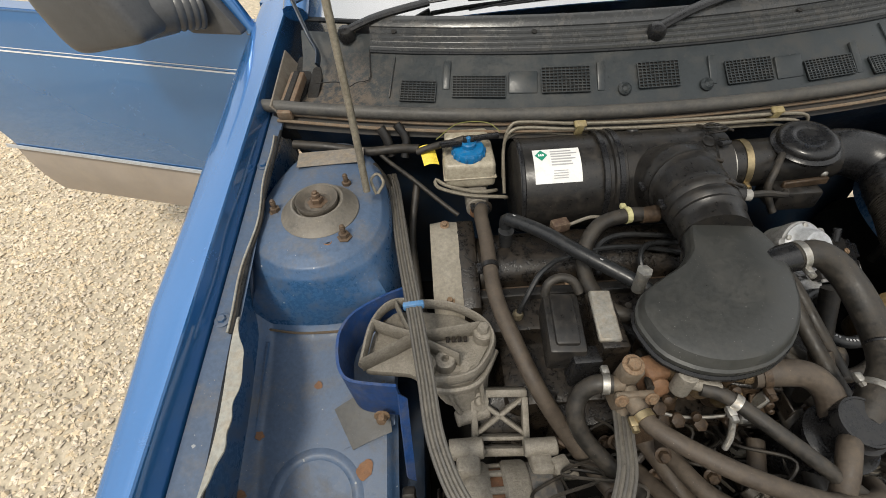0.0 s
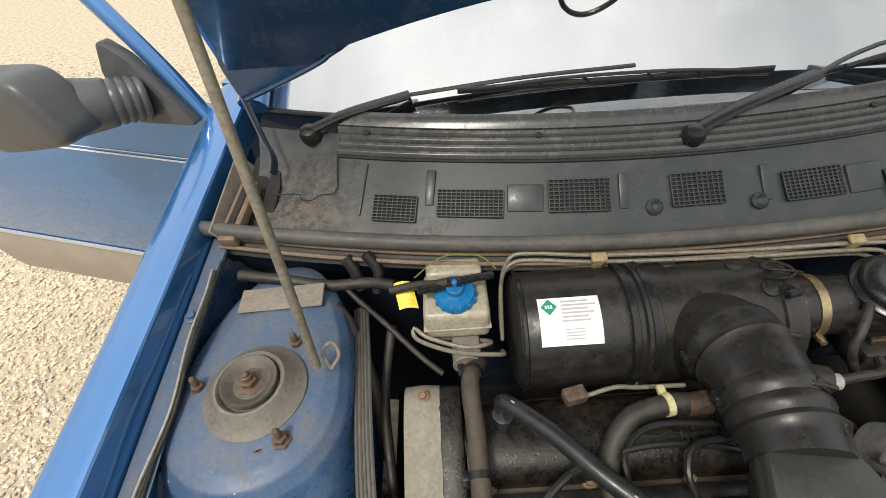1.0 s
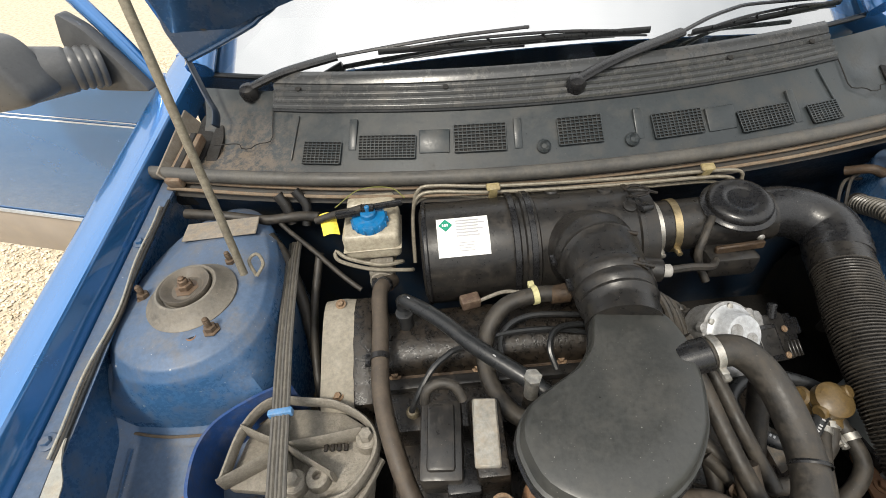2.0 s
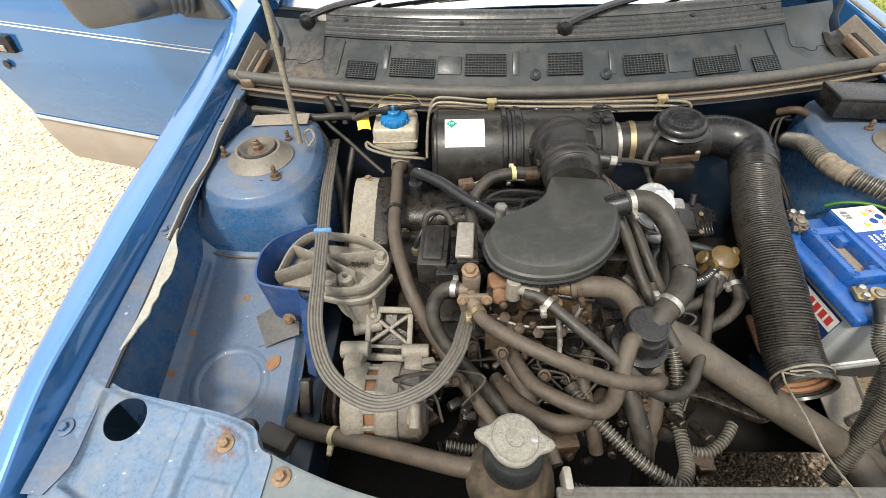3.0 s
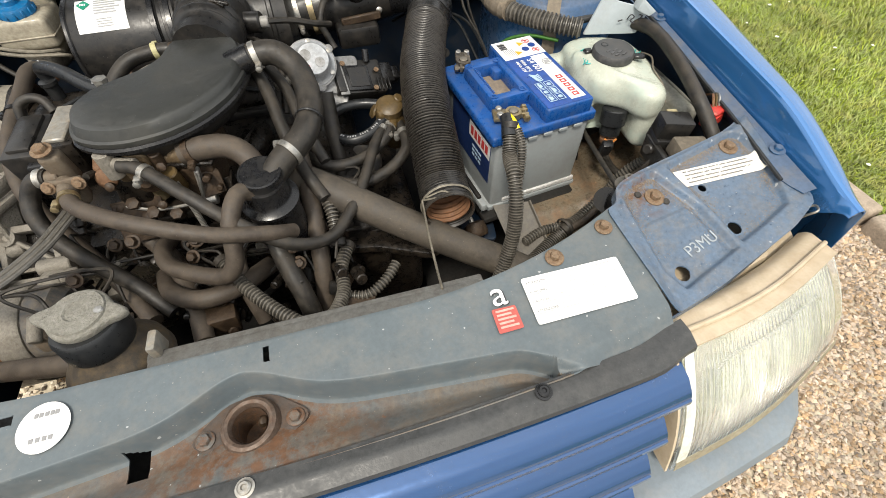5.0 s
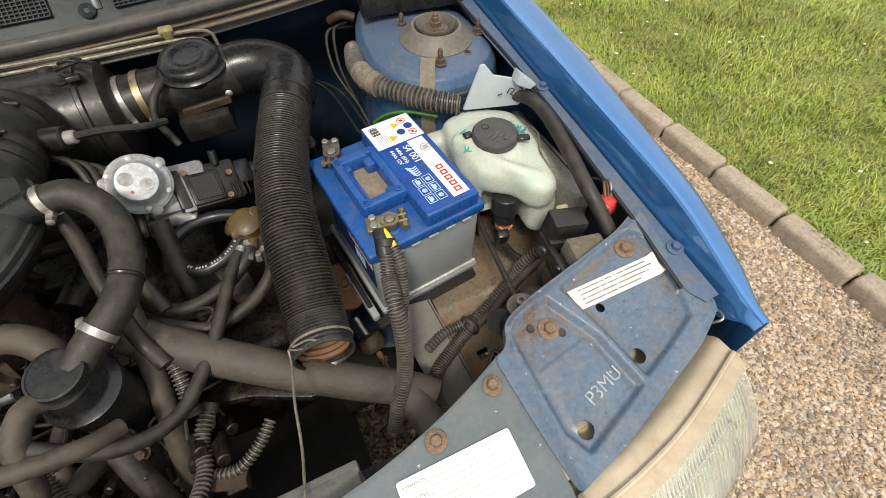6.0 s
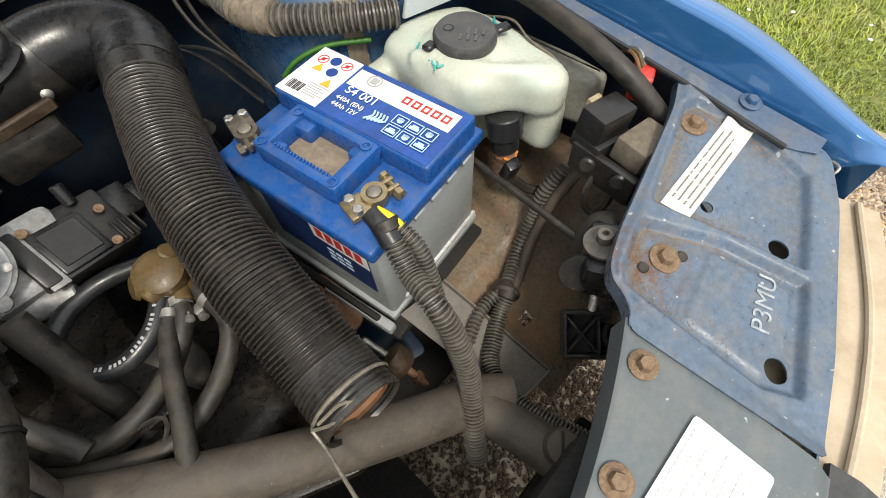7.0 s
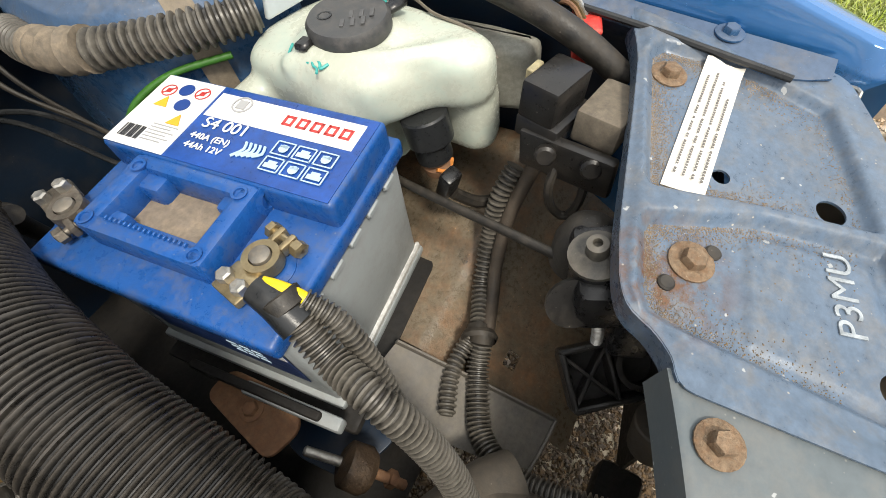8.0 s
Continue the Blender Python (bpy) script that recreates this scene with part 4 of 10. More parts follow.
for k in range(8):
    x = -0.028 if k % 2 == 0 else -0.052
    while x < (0.050 if k % 2 == 0 else 0.036):
        w = tick.uniform(0.0012, 0.0040)
        rows.append(flat_box(x, 0.0222 - 0.0056 * k, x + w, 0.0234 - 0.0056 * k))
        x += w + (0.0012 if tick.random() > 0.15 else 0.004)
part("print", on_slam(merge(*rows), 0.3555, -0.068, 0.0028), faded, wl_)
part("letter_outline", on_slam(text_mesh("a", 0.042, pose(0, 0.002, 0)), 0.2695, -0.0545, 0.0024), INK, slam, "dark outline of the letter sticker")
part("letter_sticker", on_slam(text_mesh("a", 0.042, pose(0, 0.002, 0)), 0.268, -0.054, 0.003), INK_WHITE, slam, "white letter sticker")
ar = part("red_label", on_slam(prism(rounded([(-0.0135, -0.014), (0.0135, -0.0135), (0.013, 0.013), (-0.0135, 0.0135)], 0.002, 2), 0, 0.0005, 0), 0.269, -0.0805), RED_LABEL, slam, "small red sticker")
part("print", on_slam(merge(*[flat_box(-0.010, 0.0085 - 0.0045 * k, 0.010 - 0.004 * (k % 2), 0.0108 - 0.0045 * k) for k in range(5)]), 0.269, -0.0805, 0.0028), mat("pink_print", (0.62, 0.32, 0.27), 0.5), ar)


# trim strip over the grille
def strip_point(u, v):
    x = -0.452 + 0.904 * u
    y0 = front_y(x) + 0.004
    y1 = -0.187 + 0.10 * x * x + 0.010 * smooth(0.40, 0.452, abs(x))
    prof = ((0, -0.006), (0.02, 0.0), (0.5, 0.002), (0.95, -0.003), (1.0, -0.010))
    t = v * 4
    i = min(int(t), 3)
    f = prof[i][0] + (prof[i + 1][0] - prof[i][0]) * (t - i)
    dz = prof[i][1] + (prof[i + 1][1] - prof[i][1]) * (t - i)
    return Vector((x, y0 + (y1 - y0) * f, 0.717 - 0.004 * abs(x) + dz))


strip = part("grille_top_trim", surf(strip_point, 80, 16, 0.003), mat("greyed_black_trim", (0.040, 0.041, 0.041), 0.42, dust=0.40, dust_col=(0.085, 0.083, 0.079), scale=12, bump=0.2, speck=0.4), car, "weathered black plastic trim strip over the grille")
for x, y in ((-0.278, -0.158), (0.0, -0.166), (0.278, -0.158)):
    part("screw", merge(lathe([(0.0085, 0), (0.0085, 0.0012), (0.0062, 0.0016), (0.0060, 0.0035), (0.0045, 0.0048), (0.0026, 0.0048), (0.0020, 0.003), (0.0005, 0.003)], pose(x, y, 0.7182), 24)), STEEL if x == 0 else PLASTIC, strip)


# grille slats
def slat_bm(k, half):
    z0, yb = 0.698 - 0.037 * k, -0.186 - 0.020 * k
    prof = ((0.012, -0.002), (0.0, 0.0), (-0.016, -0.004), (-0.027, -0.013), (-0.0315, -0.019), (-0.0315, -0.0215), (-0.034, -0.0215), (-0.035, -0.028), (-0.030, -0.032), (0.0, -0.034))

    def f(u, v):
        x = -half + 2 * half * u
        t = v * (len(prof) - 1)
        i = min(int(t), len(prof) - 2)
        dy = prof[i][0] + (prof[i + 1][0] - prof[i][0]) * (t - i)
        dz = prof[i][1] + (prof[i + 1][1] - prof[i][1]) * (t - i)
        return Vector((x, yb + 0.13 * x * x + dy, z0 + dz - 0.012 * x * x))
    return surf(f, 60, 27, 0.002)


grille = part("grille", surf(lambda u, v: Vector((-0.42 + 0.84 * u, -0.185 + 0.13 * (0.84 * u - 0.42) ** 2, 0.70 - 0.17 * v)), 20, 4), DARK, car, "blue painted slatted grille")
for k, half in enumerate((0.436, 0.408, 0.388, 0.37)):
    part("slat", slat_bm(k, half), SLAT_BLUE, grille, "glossy blue slat")
part("badge_panel", rbox((0, -0.204, 0.676), (0.094, 0.034, 0.05), 0.010, 4, (28, 0, 0)), PLASTIC, grille, "black badge recess")
part("badge_edge", tube([(-0.045, -0.187, 0.695), (0.0, -0.186, 0.697), (0.045, -0.187, 0.695)], 0.002, 8), STEEL, grille)


# headlamps
def lamp_front(u, v):
    a = Vector((0.438, -0.149, 0.709)).lerp(Vector((0.700, -0.083, 0.698)), u) + Vector((0, -0.012 * math.sin(math.pi * u), 0))
    b = Vector((0.424, -0.237, 0.574)).lerp(Vector((0.712, -0.160, 0.590)), u) + Vector((0, -0.014 * math.sin(math.pi * u), 0))
    p = a.lerp(b, v)
    flute = 0.0011 * abs(math.sin(150 * u)) * smooth(0.10, 0.13, u + 0.10 * v) * smooth(0.10, 0.14, v) * smooth(0.90, 0.86, v) * smooth(0.95, 0.93, u)
    return p + Vector((0.0, -0.012 * math.sin(math.pi * v) - flute, 0.004 * math.sin(math.pi * v)))


def lamp_ribs(u, v):
    p = lamp_front(0.02 + 0.96 * u, 0.03 + 0.94 * v) + Vector((0, 0.016 + 0.045 * math.sin(math.pi * u) * math.sin(math.pi * v) ** 0.7, -0.004))
    return p + Vector((0, 0.004 * math.sin(70 * u) * smooth(0.35, 0.5, u), 0))


for sgn in (1, -1):
    flip = mirror_x if sgn < 0 else (lambda b: b)
    lamp = part("headlamp", flip(surf(lambda u, v: lamp_front(u, v) + Vector((0, 0.075 - 0.03 * v, -0.01 + 0.01 * v)), 20, 12, 0.003)), CREAM, car, "headlamp with ribbed clear glass and cream housing")
    lens = part("glass", flip(surf(lamp_front, 280, 16, 0.003)), LENS, lamp, "clear ribbed headlamp glass")
    lens.visible_shadow = False
    part("lens_border", flip(surf(lambda u, v: lamp_front(0.01 + 0.98 * u, 0.89 + 0.10 * v) + Vector((0, -0.0035, 0.0)), 60, 4, 0.0008)), mat("grimy_lens_edge", (0.30, 0.27, 0.19), 0.35, dust=0.5, dust_col=(0.16, 0.13, 0.09), scale=30, speck=1.0), lens, "grimy edge of the headlamp glass")
    part("lens_side", flip(surf(lambda u, v: lamp_front(0.004 + 0.045 * u, 0.03 + 0.86 * v) + Vector((0, -0.0035, 0.0)), 4, 20, 0.0008)), mat("clear_lens_rim", (0.62, 0.62, 0.56), 0.2, dust=0.3, dust_col=(0.4, 0.37, 0.28), scale=20), lens)
    frame_line = [lamp_front(u, v) + Vector((0, -0.0022, 0)) for u, v in ((0.13, 0.90), (0.155, 0.5), (0.19, 0.20), (0.45, 0.175), (0.72, 0.165), (0.80, 0.20), (0.815, 0.5), (0.83, 0.90))]
    part("lens_frame", flip(tube(frame_line, 0.0022, 8)), LENS, lens, "clear moulded line in the glass")
    part("reflector", flip(surf(lamp_ribs, 120, 16, 0.001)), REFLECTOR, lamp)
    part("housing_top", flip(surf(lambda u, v: lamp_front(u, 0) + Vector((0.0, 0.050 * v - 0.006, 0.002 - 0.006 * v - 0.012 * smooth(0.8, 1, v))), 30, 8, 0.003)), CREAM, lamp, "cream plastic headlamp housing")
    part("lamp_body", flip(rbox((0.535, -0.048, 0.672), (0.19, 0.075, 0.05), 0.010, 2, (8, 0, 14))), CREAM, lamp, "cream back of the headlamp body")
    part("housing_rib", flip(tube([lamp_front(u, 0) + Vector((0, 0.012, 0.003)) for u in (0.01, 0.3, 0.6, 0.99)], 0.003, 8)), CREAM, lamp)
    part("housing_end", flip(surf(lambda u, v: lamp_front(0.0, v) + Vector((-0.004, 0.06 * u, 0)), 4, 8, 0.003)), CREAM, lamp)
    part("retaining_clip", flip(tube([(0.690, -0.030, 0.704), (0.697, -0.026, 0.716), (0.704, -0.030, 0.724), (0.698, -0.040, 0.726), (0.692, -0.036, 0.716), (0.700, -0.028, 0.700)], 0.0016, 8, 0.003)), STEEL, lamp)


# bumper
def bumper_point(u, v):
    t = -0.9 + 1.8 * u
    x = 0.80 * math.sin(t * 1.62) if abs(t) < 0.97 else 0.80 * math.copysign(1, t)
    x = max(-0.80, min(0.80, 0.90 * math.tan(t * 0.82)))
    y = -0.285 + 0.10 * (x / 0.8) ** 2 + 0.20 * smooth(0.60, 0.82, abs(x))
    prof = ((0.05, 0.0), (0.0, 0.0), (-0.012, -0.006), (-0.018, -0.02), (-0.020, -0.10), (-0.012, -0.20))
    k = v * (len(prof) - 1)
    i = min(int(k), len(prof) - 2)
    dy = prof[i][0] + (prof[i + 1][0] - prof[i][0]) * (k - i)
    dz = prof[i][1] + (prof[i + 1][1] - prof[i][1]) * (k - i)
    return Vector((x * (1 - dy * 0.4), y + dy, 0.548 + dz))


part("bumper", surf(bumper_point, 60, 20, 0.004), BUMPER, car, "grey plastic front bumper")


# scuttle, seal, trim and windscreen
def scuttle_xy(x, s):
    return Vector((x, 0.728 + 0.130 * s + x * x * (0.14 + 0.14 * s), 0.822 + 0.112 * s + 0.05 * x * x * (1 - s)))


def scuttle_point(u, v):
    x = -0.66 + 1.32 * u
    p = scuttle_xy(x, v)
    side = smooth(0.50, 0.62, abs(x))
    p.z -= 0.020 * side * smooth(0.1, 0.5, v) * smooth(1.0, 0.75, v)
    return p


scuttle = part("scuttle_panel", surf(scuttle_point, 90, 20, 0.003), SCUTTLE, car, "weathered grey plastic scuttle panel with vent grilles")


def on_scuttle(bm, x, s, lift=0.0):
    """Lays a piece, made flat about the origin, on the scuttle at x and the way s up it."""
    p, dx, ds = scuttle_xy(x, s), scuttle_xy(x + 0.01, s) - scuttle_xy(x - 0.01, s), scuttle_xy(x, s + 0.02) - scuttle_xy(x, s - 0.02)
    a = dx.normalized()
    nrm = a.cross(ds).normalized()
    b = nrm.cross(a)
    m = Matrix((a, b, nrm)).transposed().to_4x4()
    m.translation = p + nrm * lift
    return at(bm, m)


VENTS = ((-0.427, 0.066, 0.346, 0.235), (-0.313, 0.098, 0.41, 0.24), (-0.153, 0.088, 0.475, 0.278), (0.017, 0.075, 0.478, 0.276), (0.186, 0.087, 0.425, 0.25), (0.342, 0.094, 0.338, 0.225), (0.452, 0.056, 0.28, 0.20))
for x, w, s, ds in VENTS:
    h = 0.172 * ds
    # Near-black box behind the mesh paints the vent's shaded inside.
    vent = part("vent_grille", on_scuttle(rbox((0, 0, 0), (w, h, 0.002), 0.0008, 1), x, s, 0.0018), DARK, scuttle, "black mesh air vent")
    nc = max(8, round(w / 0.0072))
    bars = [rbox((-w / 2 + w * i / nc, 0, 0.0016), (0.0020, h, 0.0026), 0.0005, 1) for i in range(nc + 1)]
    bars += [rbox((0, -h / 2 + h * j / 8, 0.0018), (w, 0.0019, 0.0030), 0.0005, 1) for j in range(9)]
    part("vent_mesh", on_scuttle(merge(*bars), x, s, 0.003), SCUTTLE, vent)
for x, w, s, ds in ((-0.371, 0.014, 0.54, 0.33), (-0.231, 0.053, 0.46, 0.24), (-0.088, 0.014, 0.50, 0.31), (0.1185, 0.014, 0.48, 0.31), (0.264, 0.052, 0.415, 0.25), (0.400, 0.014, 0.40, 0.36)):
    raised = rbox((0, 0, 0), (w, 0.172 * ds, 0.006), 0.0022, 2, (5, 0, 0))
    part("raised_panel", on_scuttle(raised, x, s, 0.0012), SCUTTLE, scuttle)
for sx in (-1, 1):
    part("corner_step", on_scuttle(rbox((0, 0, 0), (0.003, 0.086, 0.004), 0.0012, 2, (0, 0, 0)), sx * 0.475, 0.50, 0.0015), SCUTTLE, scuttle)
for x, s in ((-0.047, 0.345), (0.104, 0.325)):
    part("vent_cap", on_scuttle(lathe([(0.012, 0), (0.012, 0.004), (0.008, 0.008), (0.004, 0.004)], None, 20), x, s, 0.001), SCUTTLE, scuttle)
for sx in (-1, 1):
    seam = [scuttle_xy(sx * x, s) + Vector((0, -0.001, 0.002)) for x, s in ((0.517, 0.80), (0.517, 0.62), (0.519, 0.46), (0.545, 0.42), (0.552, 0.38), (0.572, 0.36), (0.580, 0.41), (0.625, 0.38))]
    part("seam", tube(seam, 0.0010, 6, 0.01), DARK, scuttle)
seal = part("bonnet_seal", tube([(x, 0.716 + 0.14 * x * x, 0.850 + 0.045 * x * x) for x in (-0.715, -0.6, -0.4, -0.2, 0, 0.2, 0.4, 0.6, 0.715)], 0.0115, 12, 0.02), mat("weathered_grey_rubber", (0.060, 0.058, 0.054), 0.5, dust=0.45, dust_col=(0.12, 0.108, 0.088), scale=10), car, "weathered grey rubber bonnet seal")
for dy, dz in ((-0.002, -0.010), (-0.014, -0.018)):
    part("ledge_bead", tube([(x, 0.716 + dy + 0.14 * x * x, 0.841 + dz + 0.058 * x * x) for x in (-0.69, -0.5, -0.3, 0, 0.3, 0.5, 0.69)], 0.0032, 8, 0.03), mat("rusty_pale_bead", (0.17, 0.135, 0.095), 0.6, dust=0.5, dust_col=(0.16, 0.085, 0.04), scale=20), car)
# Rusty ledge whose base colour is darkened for the bonnet's shadow.
ledge = part("firewall_ledge", surf(lambda u, v: Vector((-0.70 + 1.4 * u, 0.728 - 0.024 * v + 0.14 * (1.4 * u - 0.7) ** 2, 0.830 - 0.010 * v - 0.012 * smooth(0.7, 1, v) + 0.055 * (1.4 * u - 0.7) ** 2)), 50, 8, 0.002),
             mat("shaded_rusty_ledge", (0.030, 0.028, 0.025), 0.6, dust=0.4, dust_col=(0.075, 0.050, 0.030), scale=10, bump=0.4), car, "rust-stained ledge of the firewall, darkened for shade")


def trim_point(u, v):
    x = -0.515 + 1.03 * u
    k = v / 0.66 * 4.0
    ridge = 0.0050 * min(1.0, 2.6 * (k % 1.0)) * smooth(1.0, 0.80, k % 1.0) if v < 0.66 else 0.0050 + 0.002 * math.sin(math.pi * (v - 0.66) / 0.34)
    return scuttle_xy(x, 0.79 + 0.40 * v) + Vector((0, -0.4, 0.9)) * (0.003 + ridge)


trim = part("windscreen_trim", surf(trim_point, 60, 84, 0.002), TRIM, car, "ridged grey trim under the windscreen")
for x in (-0.467, -0.203, 0.30, 0.47):
    p = scuttle_xy(x, 0.985) + Vector((0, -0.002, 0.008))
    part("screw", lathe([(0.005, 0), (0.005, 0.002), (0.001, 0.003)], along(p, p + Vector((0, -0.4, 0.9))), 14), DARK, trim)
part("trim_lower_bead", tube([scuttle_xy(x, 0.782) + Vector((0, 0.0, 0.002)) for x in (-0.515, -0.4, -0.2, 0, 0.2, 0.4, 0.515)], 0.0034, 8, 0.02), RUBBER_CLEAN, trim)


def screen_point(u, v):
    x = (-0.655 + 1.31 * u) * (1 - 0.14 * v)
    p = scuttle_xy(-0.655 + 1.31 * u, 1.0)
    return Vector((x, p.y + 0.055 + 0.64 * v - 0.02 * v * v, p.z + 0.003 + 0.415 * v + 0.03 * math.sin(math.pi * v)))


screen = part("windscreen", surf(screen_point, 40, 24, 0.0), GLASS, car, "windscreen reflecting the bright cloudy sky")
part("windscreen_rubber", tube([screen_point(u, 0) + Vector((0, -0.002, 0.001)) for u in (0, 0.1, 0.25, 0.5, 0.75, 0.9, 1)], 0.0055, 8, 0.02), RUBBER_CLEAN, car)
part("dashboard", surf(lambda u, v: Vector((-0.65 + 1.3 * u, 0.93 + 0.28 * (1.3 * u - 0.65) ** 2 + 0.45 * v, 0.93 - 0.015 * v)), 20, 6, 0.004), mat("grey_dashboard", (0.06, 0.06, 0.062), 0.6), car, "dark grey dashboard top behind the windscreen")
part("cabin_wall", surf(lambda u, v: Vector((-0.72 + 1.44 * u, 2.1, 0.4 + 0.95 * v)), 4, 4, 0.01), mat("dark_seat_cloth", (0.03, 0.03, 0.033), 0.9), car)
part("roof", surf(lambda u, v: Vector((-0.56 + 1.12 * u, 1.60 + 1.3 * v, 1.385 + 0.03 * math.sin(math.pi * u))), 12, 8, 0.004), BLUE, car, "blue roof")
for sx in (-1, 1):
    part("windscreen_pillar", tube([(sx * 0.672, 1.015, 0.955), (sx * 0.63, 1.30, 1.17), (sx * 0.575, 1.62, 1.375)], 0.026, 10, 0.04), BLUE, car)
    # Solid near-black box paints the shade of the pit by the hinge.
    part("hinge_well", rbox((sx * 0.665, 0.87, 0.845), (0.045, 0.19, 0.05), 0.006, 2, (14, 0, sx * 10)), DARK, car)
    rusted = mat("rust_worn_primer", (0.185, 0.165, 0.135), 0.6, dust=0.5, dust_col=(0.13, 0.095, 0.065), spots=0.3, spot_col=(0.20, 0.09, 0.04), scale=14)
    part("channel_wall", rbox((sx * 0.681, 0.852, 0.876), (0.004, 0.165, 0.052), 0.0015, 1, (14, sx * 24, sx * 8)), rusted, car, "rust-edged wing channel")
    part("channel_box", rbox((sx * 0.666, 0.818, 0.873), (0.028, 0.115, 0.020), 0.004, 2, (14, 0, sx * 8)), mat("rusty_tan_channel", (0.155, 0.118, 0.080), 0.6, dust=0.55, dust_col=(0.13, 0.060, 0.030), scale=26, bump=0.6, spots=0.3, spot_col=(0.035, 0.028, 0.022), speck=0.6), car, "rusty tan box section of the wing channel")
    # Near-black bar paints the channel's shaded groove; the box stays solid.
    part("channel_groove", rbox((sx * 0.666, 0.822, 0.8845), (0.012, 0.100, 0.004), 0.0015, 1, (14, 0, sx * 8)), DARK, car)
    # Near-black plate paints the slot's shade; the scuttle has no opening here.
    part("hinge_slot", prism(rounded([(0.628, 0.802), (0.640, 0.800), (0.644, 0.850), (0.636, 0.905), (0.622, 0.912), (0.617, 0.880), (0.622, 0.840)] if sx > 0 else [(-0.622, 0.840), (-0.617, 0.880), (-0.622, 0.912), (-0.636, 0.905), (-0.644, 0.850), (-0.640, 0.800), (-0.628, 0.802)], 0.006), 0.0, 0.004, 0.001, Matrix(((1, 0, 0, 0), (0, 1, 0, 0), (0, 0.38, 1, 0.5385), (0, 0, 0, 1)))), DARK, car, "near-black plate painting the shaded bonnet hinge slot")
    part("hinge_arm", tube([(sx * 0.618, 0.872, 0.905), (sx * 0.616, 0.890, 0.922), (sx * 0.630, 0.912, 0.942), (sx * 0.650, 0.945, 0.985), (sx * 0.656, 0.956, 1.005), (sx * 0.650, 0.955, 1.06)], 0.006, 10, 0.006, flat=(0.0035, 0.011)), BLUE_SHADED, car, "dark blue bonnet hinge strap")

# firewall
# Firewall colour includes the shade deep in the bay.
part("firewall", surf(lambda u, v: Vector((-0.68 + 1.36 * u, 0.735 + 0.10 * smooth(0, 0.3, v) + 0.10 * (1.36 * u - 0.68) ** 2, 0.825 - 0.62 * v)), 30, 16, 0.003), BLUE_SHADED, car, "grimy blue firewall, paint darkened for shade")
# Three added near-black sheets stand in for the shaded depths below the bay.
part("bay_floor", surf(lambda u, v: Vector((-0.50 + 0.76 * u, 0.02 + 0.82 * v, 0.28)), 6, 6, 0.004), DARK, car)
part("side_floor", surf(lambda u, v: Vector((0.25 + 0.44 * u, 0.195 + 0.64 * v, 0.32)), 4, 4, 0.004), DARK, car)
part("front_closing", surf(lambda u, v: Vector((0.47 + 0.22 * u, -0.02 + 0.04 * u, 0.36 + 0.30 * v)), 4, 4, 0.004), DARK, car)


# wiper arms
def wiper(piv, elbow, tip, b0, b1, label):
    w = part("wiper", merge(lathe([(0.016, -0.004), (0.017, 0.008), (0.013, 0.016), (0.004, 0.019)], along(piv, Vector(piv) + Vector((0, -0.35, 0.9))), 20),
                            tube([Vector(piv) + Vector((0, 0, 0.010)), Vector(piv).lerp(Vector(elbow), 0.4) + Vector((0, 0, 0.012)), elbow], 0.009, 10, 0.01, flat=(0.0115, 0.007))), PLASTIC, car, label)
    part("arm", tube([elbow, Vector(elbow).lerp(Vector(tip), 0.5) + Vector((0, 0, 0.004)), tip], 0.0042, 8, 0.01, flat=(0.0045, 0.003)), PLASTIC, w)
    a, b = Vector(b0), Vector(b1)
    part("blade", tube([a, a.lerp(b, 0.5), b], 0.004, 8, 0.02, flat=(0.0022, 0.006)), RUBBER_CLEAN, w)
    up = Vector((0, -0.004, 0.010))
    part("blade_bridge", merge(tube([a.lerp(b, 0.12) + up * 0.3, a.lerp(b, 0.3) + up, a.lerp(b, 0.5) + up * 1.2, a.lerp(b, 0.7) + up, a.lerp(b, 0.88) + up * 0.3], 0.0028, 6, 0.01),
                               *[tube([a.lerp(b, k) + up * 0.9, a.lerp(b, k + 0.02)], 0.0022, 6) for k in (0.25, 0.4, 0.6, 0.75)]), PLASTIC, w)
    return w


wiper((-0.562, 0.934, 0.932), (-0.396, 0.972, 0.972), (-0.044, 0.950, 1.000), (-0.318, 0.962, 0.977), (0.182, 0.956, 0.974), "black wiper arm with its blade on the windscreen")
wiper((0.018, 0.844, 0.930), (0.218, 0.912, 0.980), (0.337, 0.965, 0.996), (0.264, 0.957, 0.962), (0.60, 1.040, 0.966), "black wiper arm beside the scuttle")
part("arm_end", tube([(0.337, 0.965, 0.996), (0.365, 0.972, 0.997), (0.45, 0.985, 0.993), (0.524, 1.0, 0.988)], 0.0042, 8, 0.01, flat=(0.0045, 0.003)), PLASTIC, car)

# raised bonnet


def bonnet_edge(x):
    return Vector((x, 0.910 + 0.20 * x * x, 1.140 - 0.30 * x * x))


def bonnet_point(u, v):
    x = -0.685 + 1.37 * u
    e = bonnet_edge(x)
    q = Vector((x * (1 - 0.06 * v), e.y - 0.46 * v, e.z + 0.88 * v))
    q += Vector((0, 0.035, 0.018)) * math.sin(math.pi * u) * math.sin(math.pi * min(1, v + 0.15))
    return q


